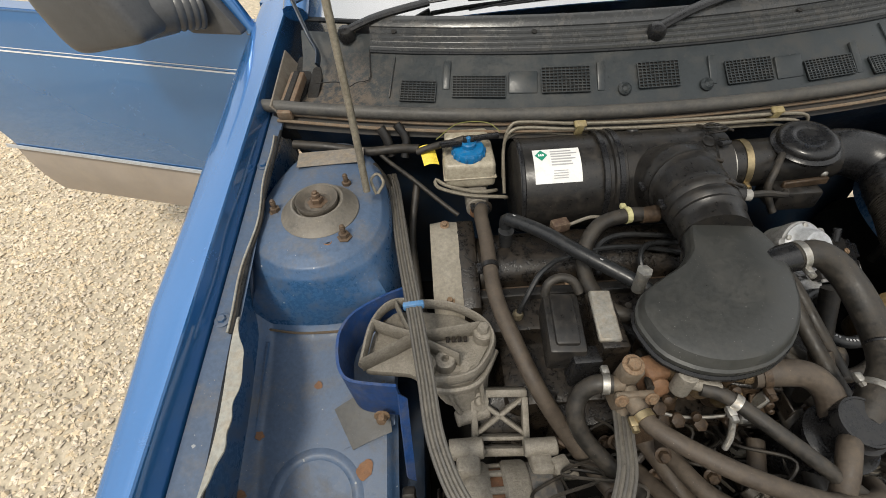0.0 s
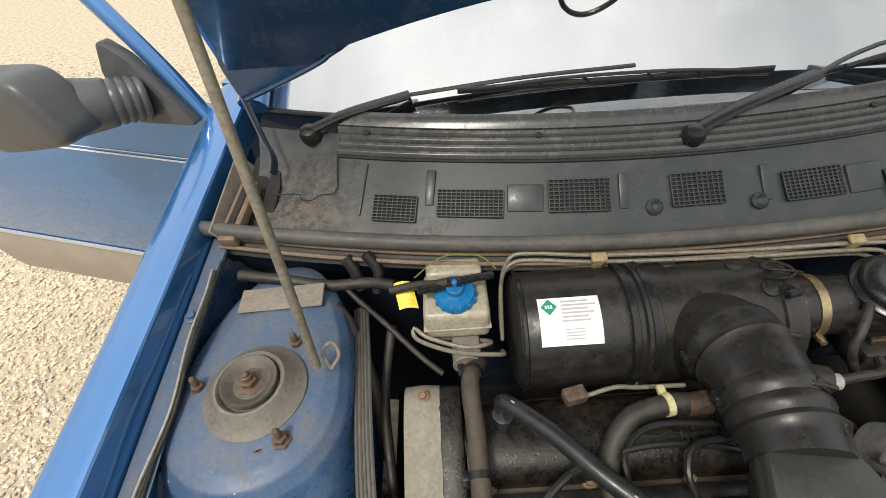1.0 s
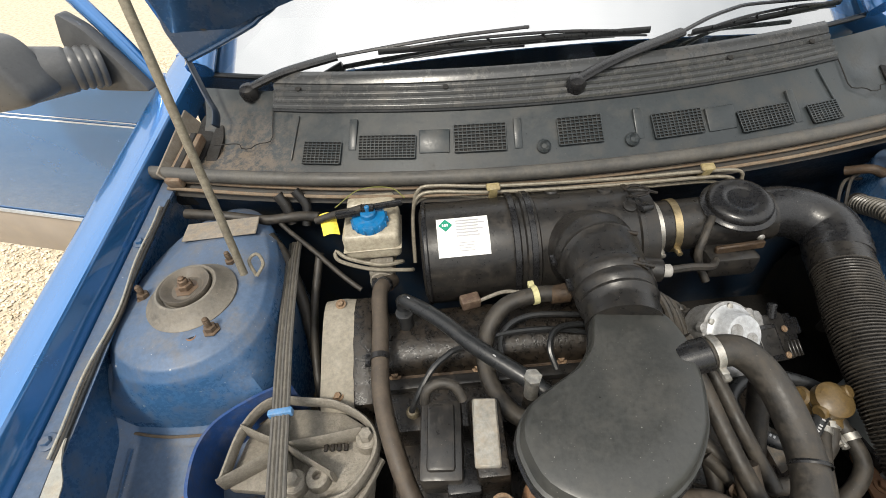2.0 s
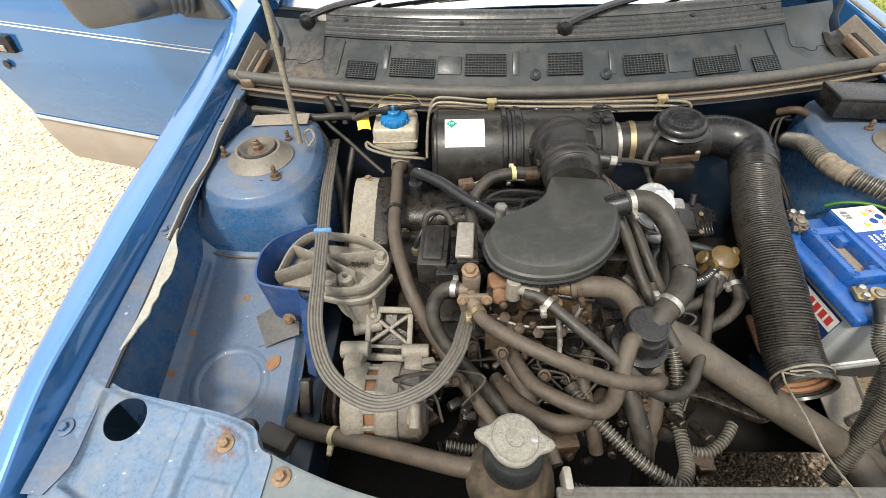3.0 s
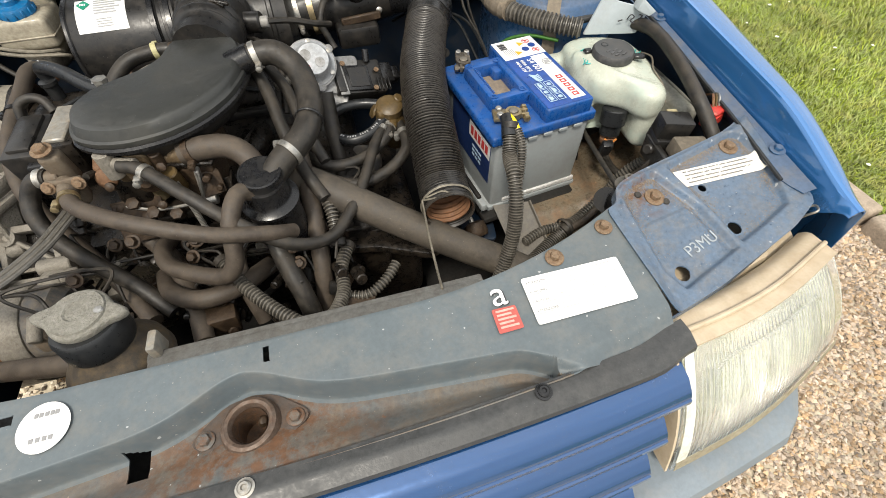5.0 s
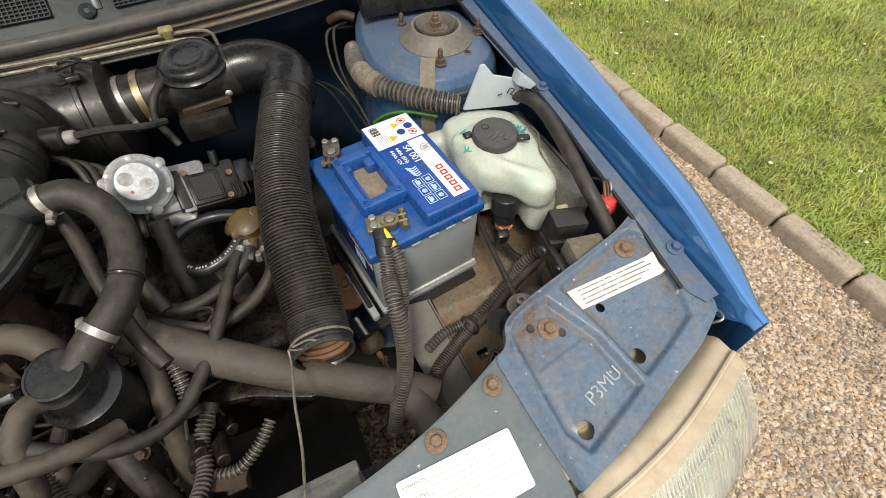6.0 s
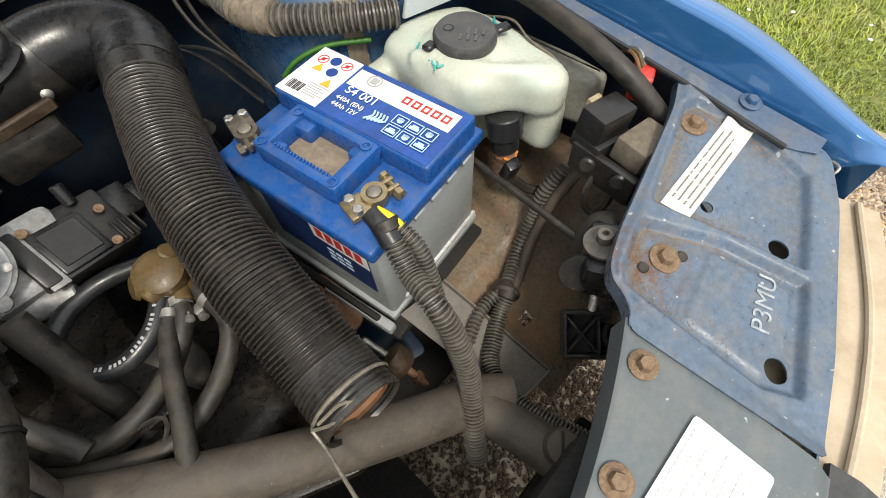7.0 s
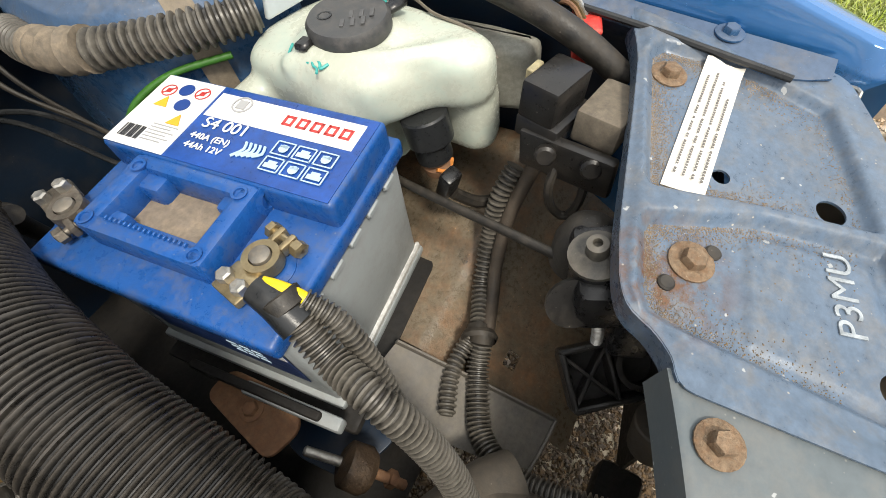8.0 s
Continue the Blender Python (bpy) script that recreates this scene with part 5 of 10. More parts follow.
def bonnet_inner(u, v):
    p = bonnet_point(0.02 + 0.96 * u, 0.012 + 0.97 * v)
    rim = min(u, 1 - u) * 1.3
    frame_ = smooth(0.16, 0.12, min(rim, v * 0.9, 1 - v)) + smooth(0.05, 0.035, abs(u - 0.5 + 0.2 * (v - 0.3))) * 0.8 + smooth(0.05, 0.035, abs(abs(u - 0.5) - 0.28 * v - 0.08)) * 0.7
    return p + Vector((0, -0.010 - 0.022 * min(1, frame_), -0.006 - 0.010 * min(1, frame_)))


bonnet = part("bonnet", surf(bonnet_point, 40, 30, 0.002), BLUE, car, "raised blue bonnet seen from below")
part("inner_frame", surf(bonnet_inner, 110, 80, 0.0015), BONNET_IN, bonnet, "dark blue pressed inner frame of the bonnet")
for sx in (-1, 1):
    plate = [(0.656, 1.004), (0.645, 1.000), (0.582, 1.022), (0.520, 1.046), (0.503, 1.056), (0.474, 1.071), (0.44, 1.10), (0.44, 1.16), (0.66, 1.16), (0.668, 1.05)]
    hb_ = prism(rounded(plate, 0.010), 0, 0.016, 0.005, Matrix(((sx, 0, 0, 0), (0, 0, 1, 0.938), (0, 1, 0, 0), (0, 0, 0, 1))), 3)
    bmesh.ops.recalc_face_normals(hb_, faces=hb_.faces)
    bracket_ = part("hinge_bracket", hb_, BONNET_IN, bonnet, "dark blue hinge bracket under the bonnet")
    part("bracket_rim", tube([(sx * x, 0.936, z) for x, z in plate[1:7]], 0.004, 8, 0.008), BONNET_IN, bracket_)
    # Near-black disc paints the hole's shade; the bracket is uncut.
    part("bracket_hole", lathe([(0.007, 0), (0.007, 0.001), (0.0005, 0.001)], along((sx * 0.60, 0.9375, 1.052), (sx * 0.60, 0.8, 1.052)), 16), DARK, bracket_)
part("washer_hose", tube([(-0.19, 0.86, 1.17), (-0.185, 0.885, 1.115), (-0.15, 0.900, 1.093), (-0.11, 0.89, 1.115), (-0.09, 0.86, 1.17)], 0.0035, 8), RUBBER_CLEAN, bonnet)
prop = part("prop_rod", tube([(-0.513, 0.561, 0.832), (-0.5165, 0.583, 0.955), (-0.522, 0.606, 1.078), (-0.535, 0.66, 1.36), (-0.545, 0.70, 1.50)], 0.0055, 10, 0.02), ROD, car, "thin beige bonnet prop rod")
part("rod_clip", tube([(-0.500, 0.565, 0.822), (-0.506, 0.575, 0.842), (-0.495, 0.582, 0.848), (-0.487, 0.572, 0.838), (-0.497, 0.560, 0.826)], 0.0024, 8, 0.003), ROD, prop)
part("prop_rod", tube([(0.66, 0.80, 0.93), (0.60, 0.92, 0.99), (0.52, 0.90, 1.12)], 0.0035, 8, 0.02), ROD, car)

# open door, mirror and body side
DH, DD = Vector((-0.80, 1.098, 0)), Vector((-0.965, 0.262, 0))


def door_at(s, z, out=0.0):
    return DH + DD * s + Vector((-0.262, -0.965, 0)) * out + Vector((0, 0, z + 0.045 * s))


def door_skin(u, v):
    s = 0.0 + 1.06 * u
    z = 0.47 + 0.44 * v
    s -= 0.05 * smooth(0.5, 0, v) * smooth(0.9, 1, u)
    return door_at(s, z, 0.028 * math.sin(math.pi * min(1, 0.12 + 0.86 * v)))


door = part("door", surf(door_skin, 40, 20, 0.002), BLUE, car, "open blue front door with a white pinstripe")
part("cladding", surf(lambda u, v: door_at(1.04 * u - 0.07 * u * (1 - v), 0.295 + 0.18 * v, 0.012 * math.sin(math.pi * v)), 24, 8, 0.003), CLADDING, door, "grey-brown lower door cladding")
part("cladding_edge", surf(lambda u, v: door_at(1.05 * u, 0.465 + 0.012 * v, 0.016), 20, 2, 0.004), mat("pale_trim_line", (0.42, 0.44, 0.46), 0.5), door)
for z, hgt in ((0.802, 0.004), (0.812, 0.002)):
    part("pinstripe", surf(lambda u, v: door_at(0.01 + 1.04 * u, z + hgt * v, 0.028 * math.sin(math.pi * (0.12 + 0.86 * (z - 0.47) / 0.44)) + 0.003), 40, 1, 0.001), INK_WHITE, door)
part("door_inner", surf(lambda u, v: door_at(0.02 + 1.02 * u, 0.31 + 0.59 * v, -0.05), 10, 6, 0.004), PLASTIC, door)
part("door_top", surf(lambda u, v: door_at(1.05 * u, 0.908, 0.008 - 0.058 * v), 10, 2, 0.003), BLUE, door)
hd = part("door_handle", rbox(tuple(door_at(0.93, 0.745, 0.034)), (0.15, 0.02, 0.055), 0.006, 2, (0, 0, -15)), PLASTIC, door, "black door handle")
part("handle_flap", rbox(tuple(door_at(0.93, 0.735, 0.046)), (0.10, 0.008, 0.02), 0.003, 2, (0, 0, -15)), STEEL, hd)
part("door_lock", lathe([(0.014, 0), (0.014, 0.004), (0.003, 0.004)], along(door_at(0.94, 0.675, 0.036), door_at(0.94, 0.675, 0.1)), 20), PLASTIC, door)
part("window_frame", tube([door_at(0.0, 0.90, 0), door_at(0.07, 1.02, 0.0), door_at(0.22, 1.20, -0.01), door_at(0.42, 1.36, -0.03)], 0.016, 10, 0.03), BLUE, door)
mb = part("mirror_base", prism(rounded([(0.0, 0.905), (0.135, 0.905), (0.155, 1.00), (0.13, 1.06), (0.085, 1.03)], 0.012), 0.012, 0.040, 0.004), MIRROR_GREY, door, "greyed black triangular mirror mount")
mb.data.transform(Matrix((((-0.965), 0, -0.262, DH.x), (0.262, 0, -0.965, DH.y), (0, 1, 0, 0.0), (0, 0, 0, 1))))
neck = [door_at(0.085, 0.955, 0.036), door_at(0.125, 0.962, 0.085), door_at(0.19, 0.965, 0.135)]
part("mirror_neck", tube(neck, 0.041, 24, 0.0045, lambda s, k: 0.041 + 0.13 * max(0, s - 0.05) - 0.003 * (k % 3 == 0) * (s < 0.062)), MIRROR_GREY, mb, "black ribbed mirror bellows")
mh = surf(lambda u, v: Vector((0.5 * math.copysign(abs(math.cos(2 * math.pi * u)) ** 0.32, math.cos(2 * math.pi * u)) * math.sin(math.pi * v) ** 0.22,
                               0.5 * math.copysign(abs(math.sin(2 * math.pi * u)) ** 0.32, math.sin(2 * math.pi * u)) * math.sin(math.pi * v) ** 0.22, -0.5 * math.copysign(abs(math.cos(math.pi * v)) ** 0.6, math.cos(math.pi * v)))), 36, 24, 0)
bmesh.ops.remove_doubles(mh, verts=mh.verts, dist=1e-5)
for v in mh.verts:
    v.co.x, v.co.z = v.co.x - 0.22 * v.co.z, v.co.z * (1 - 0.22 * v.co.x) + 0.22 * v.co.x
part("mirror_housing", at(mh, Matrix.Translation(door_at(0.232, 0.974, 0.150)) @ Matrix.Rotation(radians(-18), 4, "Z") @ Matrix.Diagonal((0.222, 0.092, 0.122, 1))), MIRROR_GREY, mb, "black plastic mirror housing")
side = part("body_side", surf(lambda u, v: Vector((-0.80 - 0.015 * math.sin(math.pi * v), 1.20 + 2.4 * u, 0.50 + 0.43 * v + 0.03 * u)), 20, 10, 0.02), BLUE, car, "blue side of the car behind the open door")
part("side_cladding", surf(lambda u, v: Vector((-0.81, 1.20 + 2.4 * u, 0.28 + 0.22 * v + 0.03 * u)), 8, 4, 0.02), CLADDING, side)
part("side_stripe", surf(lambda u, v: Vector((-0.818, 1.20 + 2.4 * u, 0.815 + 0.006 * v + 0.03 * u)), 8, 1, 0.002), INK_WHITE, side)
part("sill", rbox((-0.76, 1.7, 0.33), (0.10, 1.3, 0.12), 0.02), BLUE, car)
part("tyre", lathe([(0.20, -0.08), (0.27, -0.085), (0.295, -0.06), (0.295, 0.06), (0.27, 0.085), (0.20, 0.08)], pose(-0.70, 0.62, 0.295, 0, 90, 0), 36), RUBBER, car)
part("tyre", lathe([(0.20, -0.08), (0.27, -0.085), (0.295, -0.06), (0.295, 0.06), (0.27, 0.085), (0.20, 0.08)], pose(0.70, 0.62, 0.295, 0, 90, 0), 36), RUBBER, car)
part("tyre", lathe([(0.20, -0.08), (0.27, -0.085), (0.295, -0.06), (0.295, 0.06), (0.27, 0.085), (0.20, 0.08)], pose(-0.70, 3.25, 0.295, 0, 90, 0), 36), RUBBER, car)
part("tyre", lathe([(0.20, -0.08), (0.27, -0.085), (0.295, -0.06), (0.295, 0.06), (0.27, 0.085), (0.20, 0.08)], pose(0.70, 3.25, 0.295, 0, 90, 0), 36), RUBBER, car)
part("body_side", surf(lambda u, v: Vector((0.80 + 0.015 * math.sin(math.pi * v), 1.17 + 2.45 * u, 0.28 + 0.65 * v + 0.03 * u)), 20, 10, 0.02), BLUE, car)
part("tail", surf(lambda u, v: Vector(((-0.80 + 1.6 * u) * (1 - 0.28 * smooth(0.55, 1, v)), 3.62 - 0.06 * v - 0.62 * smooth(0.55, 1.0, v), 0.3 + 1.08 * v)), 16, 16, 0.02), BLUE, car, "blue tailgate")
part("roof_rear", surf(lambda u, v: Vector((-0.575 + 1.15 * u, 2.85 + 0.12 * v, 1.385 + 0.03 * math.sin(math.pi * u) - 0.015 * v)), 10, 3, 0.004), BLUE, car)
SIDEGLASS = mat("tinted_side_glass", (0.02, 0.025, 0.025), 0.05, grain=0.0, bump=0.0, vary=0.02)
for sx in (-1, 1):
    for y0, y1 in ((1.62, 2.22), (2.30, 2.95)) if sx > 0 else ((2.30, 2.95),):
        part("side_window", surf(lambda u, v: Vector((sx * (0.795 - 0.21 * v), y0 + (y1 - y0) * u + (0.12 * v if y0 < 2 else 0.0) * (1 - u), 0.945 + 0.43 * v)), 6, 6, 0.004), SIDEGLASS, car)
    for y0 in (2.22, 2.95):
        part("side_pillar", surf(lambda u, v: Vector((sx * (0.798 - 0.21 * v), y0 + (0.08 if y0 < 2.5 else 0.62 - 0.5 * v) * u, 0.945 + 0.43 * v)), 4, 6, 0.02), BLUE, car)
    part("roof_rail", tube([(sx * 0.575, 1.62, 1.375), (sx * 0.582, 2.2, 1.395), (sx * 0.578, 2.98, 1.375)], 0.024, 10, 0.05), BLUE, car)


# strut towers and bay panels
def tower(sgn):
    def f(u, v):
        prof = ((0.020, 0.006), (0.060, 0.004), (0.085, 0.0), (0.100, -0.007), (0.110, -0.022), (0.115, -0.06), (0.118, -0.12), (0.122, -0.22))
        t = v * (len(prof) - 1)
        i = min(int(t), len(prof) - 2)
        r = prof[i][0] + (prof[i + 1][0] - prof[i][0]) * (t - i)
        dz = prof[i][1] + (prof[i + 1][1] - prof[i][1]) * (t - i)
        a = 2 * math.pi * u
        if sgn < 0 and math.sin(a) < 0:
            r /= max(abs(math.cos(a)), abs(math.sin(a))) ** (0.8 * smooth(0.0, -0.10, dz))
        y = r * math.sin(a)
        if y > 0:
            y *= 1.0 + 1.15 * smooth(0.06, 0.11, r)
        return Vector((sgn * 0.594 + r * math.cos(a) * (1.0 if y <= 0 else 1.0), 0.538 + y, 0.806 + dz + 0.03 * y))
    b = surf(f, 56, 42, 0)
    bmesh.ops.remove_doubles(b, verts=b.verts, dist=1e-5)
    tw = part("strut_tower", b, BLUE_BAY, car, "dusty blue suspension strut tower")
    c = (-0.589, 0.547) if sgn < 0 else (0.604, 0.538)
    zinc = mat("grey_dusty_zinc", (0.150, 0.138, 0.118), 0.55, metal=0.25, dust=0.55, dust_col=(0.205, 0.180, 0.145), scale=20, bump=0.4, speck=0.8, spots=0.15, spot_col=(0.10, 0.06, 0.035))
    part("strut_cup", lathe([(0.058, 0.0), (0.0605, 0.001), (0.0605, 0.004), (0.056, 0.007), (0.049, 0.013), (0.043, 0.0215), (0.0405, 0.0245), (0.0375, 0.0250), (0.0350, 0.0225), (0.0330, 0.0170), (0.012, 0.016)], pose(*c, 0.8085, 3, 0, 0), 48), zinc, tw, "dusty steel strut mount cup")
    part("bump_washer", lathe([(0.0145, 0.001), (0.020, 0.000), (0.0255, 0.0030), (0.0300, 0.0075), (0.0322, 0.0080), (0.0330, 0.0055), (0.0315, -0.002)], pose(c[0], c[1], 0.8285, 3, 0, 0), 44, False), mat("dusty_dark_zinc", (0.085, 0.075, 0.062), 0.5, metal=0.2, dust=0.5, dust_col=(0.15, 0.125, 0.095), scale=30, bump=0.4), tw)
    part("strut_nut", merge(lathe([(0.0165, 0.0), (0.0165, 0.003), (0.010, 0.004), (0.010, 0.011), (0.0085, 0.0125), (0.007, 0.0125)], pose(c[0], c[1], 0.8265), 6), cyl((*c, 0.836), (*c, 0.846), 0.0062), cyl((*c, 0.845), (*c, 0.850), 0.0042)), mat("browned_nut", (0.12, 0.085, 0.06), 0.5, metal=0.35, dust=0.5, dust_col=(0.19, 0.12, 0.07), scale=60, bump=0.6), tw, "rusty strut nut")
    for a in (172, 306, 62) if sgn < 0 else (251, 353, 118):
        x, y = c[0] + 0.074 * math.cos(radians(a)), c[1] + 0.074 * math.sin(radians(a))
        part("stud", merge(lathe([(0.0115, 0), (0.0115, 0.0015), (0.0080, 0.0025), (0.0078, 0.009), (0.006, 0.0095)], pose(x, y, 0.8065), 6), cyl((x, y, 0.815), (x, y, 0.831), 0.0036), lathe([(0.0044, 0), (0.0044, 0.0015), (0.0036, 0.003), (0.0044, 0.0045), (0.0036, 0.006)], pose(x, y, 0.822), 12, False)), mat("dark_rusty_stud", (0.105, 0.075, 0.052), 0.55, metal=0.3, dust=0.5, dust_col=(0.13, 0.085, 0.05), scale=60, bump=0.7), tw)
    for hx, hy in ((-0.570, 0.480), (-0.655, 0.517)) if sgn < 0 else ((0.633, 0.480), (0.650, 0.585)):
        # Near-black disc paints the hole's shade; the tower skin is uncut.
        part("hole", lathe([(0.0046, 0), (0.0046, 0.0006), (0.0, 0.0006)], pose(hx, hy, 0.8068), 14), DARK, tw)
        part("hole_rim", lathe([(0.0045, 0.0), (0.0062, 0.0012), (0.0075, 0.0)], pose(hx, hy, 0.8064), 18, False), RUST, tw)
    return tw


tw_l, tw_r = tower(-1), tower(1)
part("sound_pad", rbox((-0.590, 0.690, 0.8140), (0.118, 0.040, 0.003), 0.0012, 1, (4, 0, 2)), mat("worn_grey_pad", (0.17, 0.16, 0.145), 0.7, dust=0.6, scale=25), tw_l)
STRAP = ((0.062, 0.006), (0.080, 0.002), (0.092, -0.002), (0.102, -0.008), (0.110, -0.020), (0.1145, -0.045), (0.117, -0.080), (0.119, -0.115))


def strap_point(u, v):
    t = u * (len(STRAP) - 1)
    i = min(int(t), len(STRAP) - 2)
    r, dz = (STRAP[i][k] + (STRAP[i + 1][k] - STRAP[i][k]) * (t - i) for k in (0, 1))
    a = radians(243 + (13 * v - 6.5) * 0.1 / r)
    return Vector((0.594 + (r + 0.002) * math.cos(a), 0.538 + (r + 0.002) * math.sin(a), 0.8075 + dz))


part("tape_strap", surf(strap_point, 42, 4, 0.001), mat("brown_tape", (0.20, 0.165, 0.12), 0.7, dust=0.5, dust_col=(0.13, 0.11, 0.085), scale=25, speck=0.6), tw_r, "brown tape strip")


def bay_panel(u, v):
    y = -0.02 + 0.50 * u
    x = -0.700 + 0.215 * v
    z = 0.548 + 0.305 * max(0, y) + 0.05 * smooth(0.40, 0.48, y)
    z -= 0.02 * smooth(0.93, 1.0, v)
    z += 0.02 * smooth(0.12, 0.0, v)
    return Vector((x, y, z))


bp = part("bay_side_panel", surf(bay_panel, 130, 60, 0.002), BLUE_BAY, car, "dusty blue inner panel beside the engine")
part("pressed_ring", lathe([(0.050, -0.001), (0.055, 0.0012), (0.0595, 0.0014), (0.066, -0.001)], pose(-0.596, 0.190, 0.6070, 17, 0, 0), 60, False), BLUE_BAY, bp)
part("floor_seam", tube([(-0.705, 0.424, 0.6865), (-0.64, 0.411, 0.681), (-0.57, 0.409, 0.680), (-0.52, 0.413, 0.682), (-0.487, 0.424, 0.686)], 0.0022, 6, 0.006), mat("cracked_seam_sealer", (0.085, 0.072, 0.055), 0.7, dust=0.6, dust_col=(0.17, 0.11, 0.06), scale=40, bump=0.8), bp, "cracked brown seam sealer")
part("floor_crease", tube([(-0.682, 0.40, 0.677), (-0.686, 0.30, 0.645), (-0.690, 0.20, 0.615), (-0.692, 0.12, 0.590)], 0.0030, 6, 0.01), BLUE_BAY, bp)


def guard_plate(u, v):
    edge = Vector((-0.575, 0.300, 0.642)).lerp(Vector((-0.546, 0.246, 0.627)), u)
    far_edge = Vector((-0.500, 0.330, 0.662)).lerp(Vector((-0.490, 0.262, 0.640)), u)
    return edge.lerp(far_edge, v) + Vector((0, 0, 0.003 * math.sin(3 * v)))


part("guard_plate", surf(guard_plate, 12, 10, 0.002), mat("dull_grey_guard", (0.070, 0.072, 0.072), 0.45, dust=0.45, dust_col=(0.115, 0.105, 0.088), scale=16, bump=0.3, speck=0.6), bp, "dull grey bent guard plate")
for x, y, r in ((-0.529, 0.223, 0.015), (-0.679, 0.272, 0.008), (-0.60, 0.335, 0.007), (-0.556, 0.318, 0.010), (-0.690, 0.20, 0.007)):
    ring = [Vector((x + r * (0.75 + 0.5 * noise.noise((x * 40 + math.cos(q), math.sin(q), r * 90))) * math.cos(q), y + r * (0.75 + 0.5 * noise.noise((x * 40 + math.cos(q), math.sin(q), 3))) * math.sin(q), 0)) for q in (2 * math.pi * k / 26 for k in range(26))]
    rust = bmesh.new()
    rust.faces.new([rust.verts.new((p.x, p.y, bay_panel((p.y + 0.02) / 0.50, (p.x + 0.700) / 0.215).z + 0.0022)) for p in ring])
    part("rust_blister", rust, RUST, bp, "orange rust blister")
part("chassis_leg", rbox((-0.475, 0.24, 0.50), (0.05, 0.52, 0.11), 0.008), BLUE_SHADED, car)
part("patch_plate", surf(lambda u, v: Vector(((-0.612 + 0.050 * u + 0.006 * math.sin(9 * u)) * (1 - v) - 0.487 * v, (0.398 - 0.150 * u) * (1 - v) + (0.395 - 0.120 * u) * v, 0.0)) + Vector((0, 0, 0.5505 + 0.305 * ((0.398 - 0.150 * u) * (1 - v) + (0.395 - 0.120 * u) * v))), 20, 8, 0.002), BLUE_BAY, bp)
part("wire_ends", merge(*[tube([(-0.64 + 0.012 * k, 0.125, 0.655), (-0.635 + 0.012 * k, 0.112 - 0.004 * k, 0.67), (-0.63 + 0.014 * k, 0.10, 0.64)], 0.0022, 6, 0.01) for k in range(4)]), GRASS, bp, "loose green wires")

# ---- engine bay ----


def top(name, bm, material, label, category, group="", smooth_=True):
    return tagged(part(name, bm, material, None, "", smooth_), label, category, group)


def clamp_on(pts, f, r, material, parent, width=0.008, screw=True, turn=0.0):
    """A worm-drive clip round a hose at the share f of its length."""
    p = spline(pts, 0.004)
    i = max(1, min(len(p) - 2, int(f * (len(p) - 1))))
    t = (p[i + 1] - p[i - 1]).normalized()
    b = lathe([(r, -width / 2), (r + 0.0016, -width / 2), (r + 0.0018, width / 2), (r, width / 2)], along(p[i], p[i] + t), 24, False)
    c = part("hose_clamp", b, material, parent, "metal hose clamp")
    if screw:
        side = t.cross(Vector((math.sin(turn), -0.3, math.cos(turn)))).normalized()
        q = p[i] + side * (r + 0.004)
        b = merge(rbox((0, 0, 0), (0.009, 0.012, 0.008), 0.002, 2), lathe([(0.0045, 0), (0.0045, 0.005), (0.002, 0.006)], pose(0, -0.006, 0, 90), 8))
        part("clamp_screw", at(b, Matrix.Translation(q)), material, c)
    return c


def hose(pts, r, material=RUBBER, label="dusty black rubber hose in the engine bay", clamps=(), ribbed=False, name="hose", seg=14, pitch=0.0055, metal=None):
    bm = corrugated(pts, r, pitch, 0.27 * r if r < 0.012 else 0.0036, seg) if ribbed else tube(pts, r, seg, 0.007)
    ob = top(name, bm, material, label, name.replace("_", " "), "engine bay " + name.replace("_", " ") + "s")
    if ribbed and r > 0.0092:
        line = spline(pts, 0.006)
        p, q = line[0], line[1]
        part("end_collar", lathe([(r, -0.004), (r + 0.0016, -0.003), (r + 0.0016, 0.006), (r, 0.007)], along(p, q), 18, False), RUBBER, ob)
    for f in clamps:
        clamp_on(pts, f, r, metal or STEEL, ob)
    return ob


# engine block, head and covers
engine = thing("engine", (-0.08, 0.40, 0.30), "grimy four-cylinder engine block and head with covers", "engine")
part("engine_block", merge(rbox((-0.08, 0.40, 0.50), (0.50, 0.24, 0.30), 0.02), rbox((-0.06, 0.30, 0.56), (0.40, 0.10, 0.16), 0.012)), GRIME, engine, "oily dark engine block")
part("cylinder_head", rbox((-0.13, 0.46, 0.655), (0.44, 0.16, 0.07), 0.010), GRIME, engine)


def cover_skin(u, v):
    a = math.pi * v
    x = -0.345 + 0.40 * u
    r = 0.046 + 0.004 * math.sin(40 * u) * 0.0
    return Vector((x, 0.515 - r * 1.15 * math.cos(a), 0.690 + r * math.sin(a) ** 0.7 * (0.95 if 0.03 < u < 0.97 else 0.8)))


part("valve_cover", surf(cover_skin, 40, 24, 0.004), GRIME, engine, "dark oily valve cover")
part("cover_flange", rbox((-0.145, 0.515, 0.689), (0.41, 0.125, 0.008), 0.003), GRIME_BROWN, engine)
for x in (-0.32, -0.20, -0.08, 0.03):
    part("cover_bolt", hex_bolt((x, 0.464, 0.694), (0, -0.2, 1), 0.0055, 0.007, 0.009), RUSTY_BOLT, engine)
part("oil_breather", lathe([(0.011, 0), (0.011, 0.028), (0.013, 0.030), (0.013, 0.036), (0.008, 0.038)], pose(-0.298, 0.522, 0.728), 20), RUBBER_CLEAN, engine)
part("front_rail", rbox((-0.15, 0.445, 0.695), (0.40, 0.018, 0.014), 0.004), PLASTIC_DUSTY, engine)
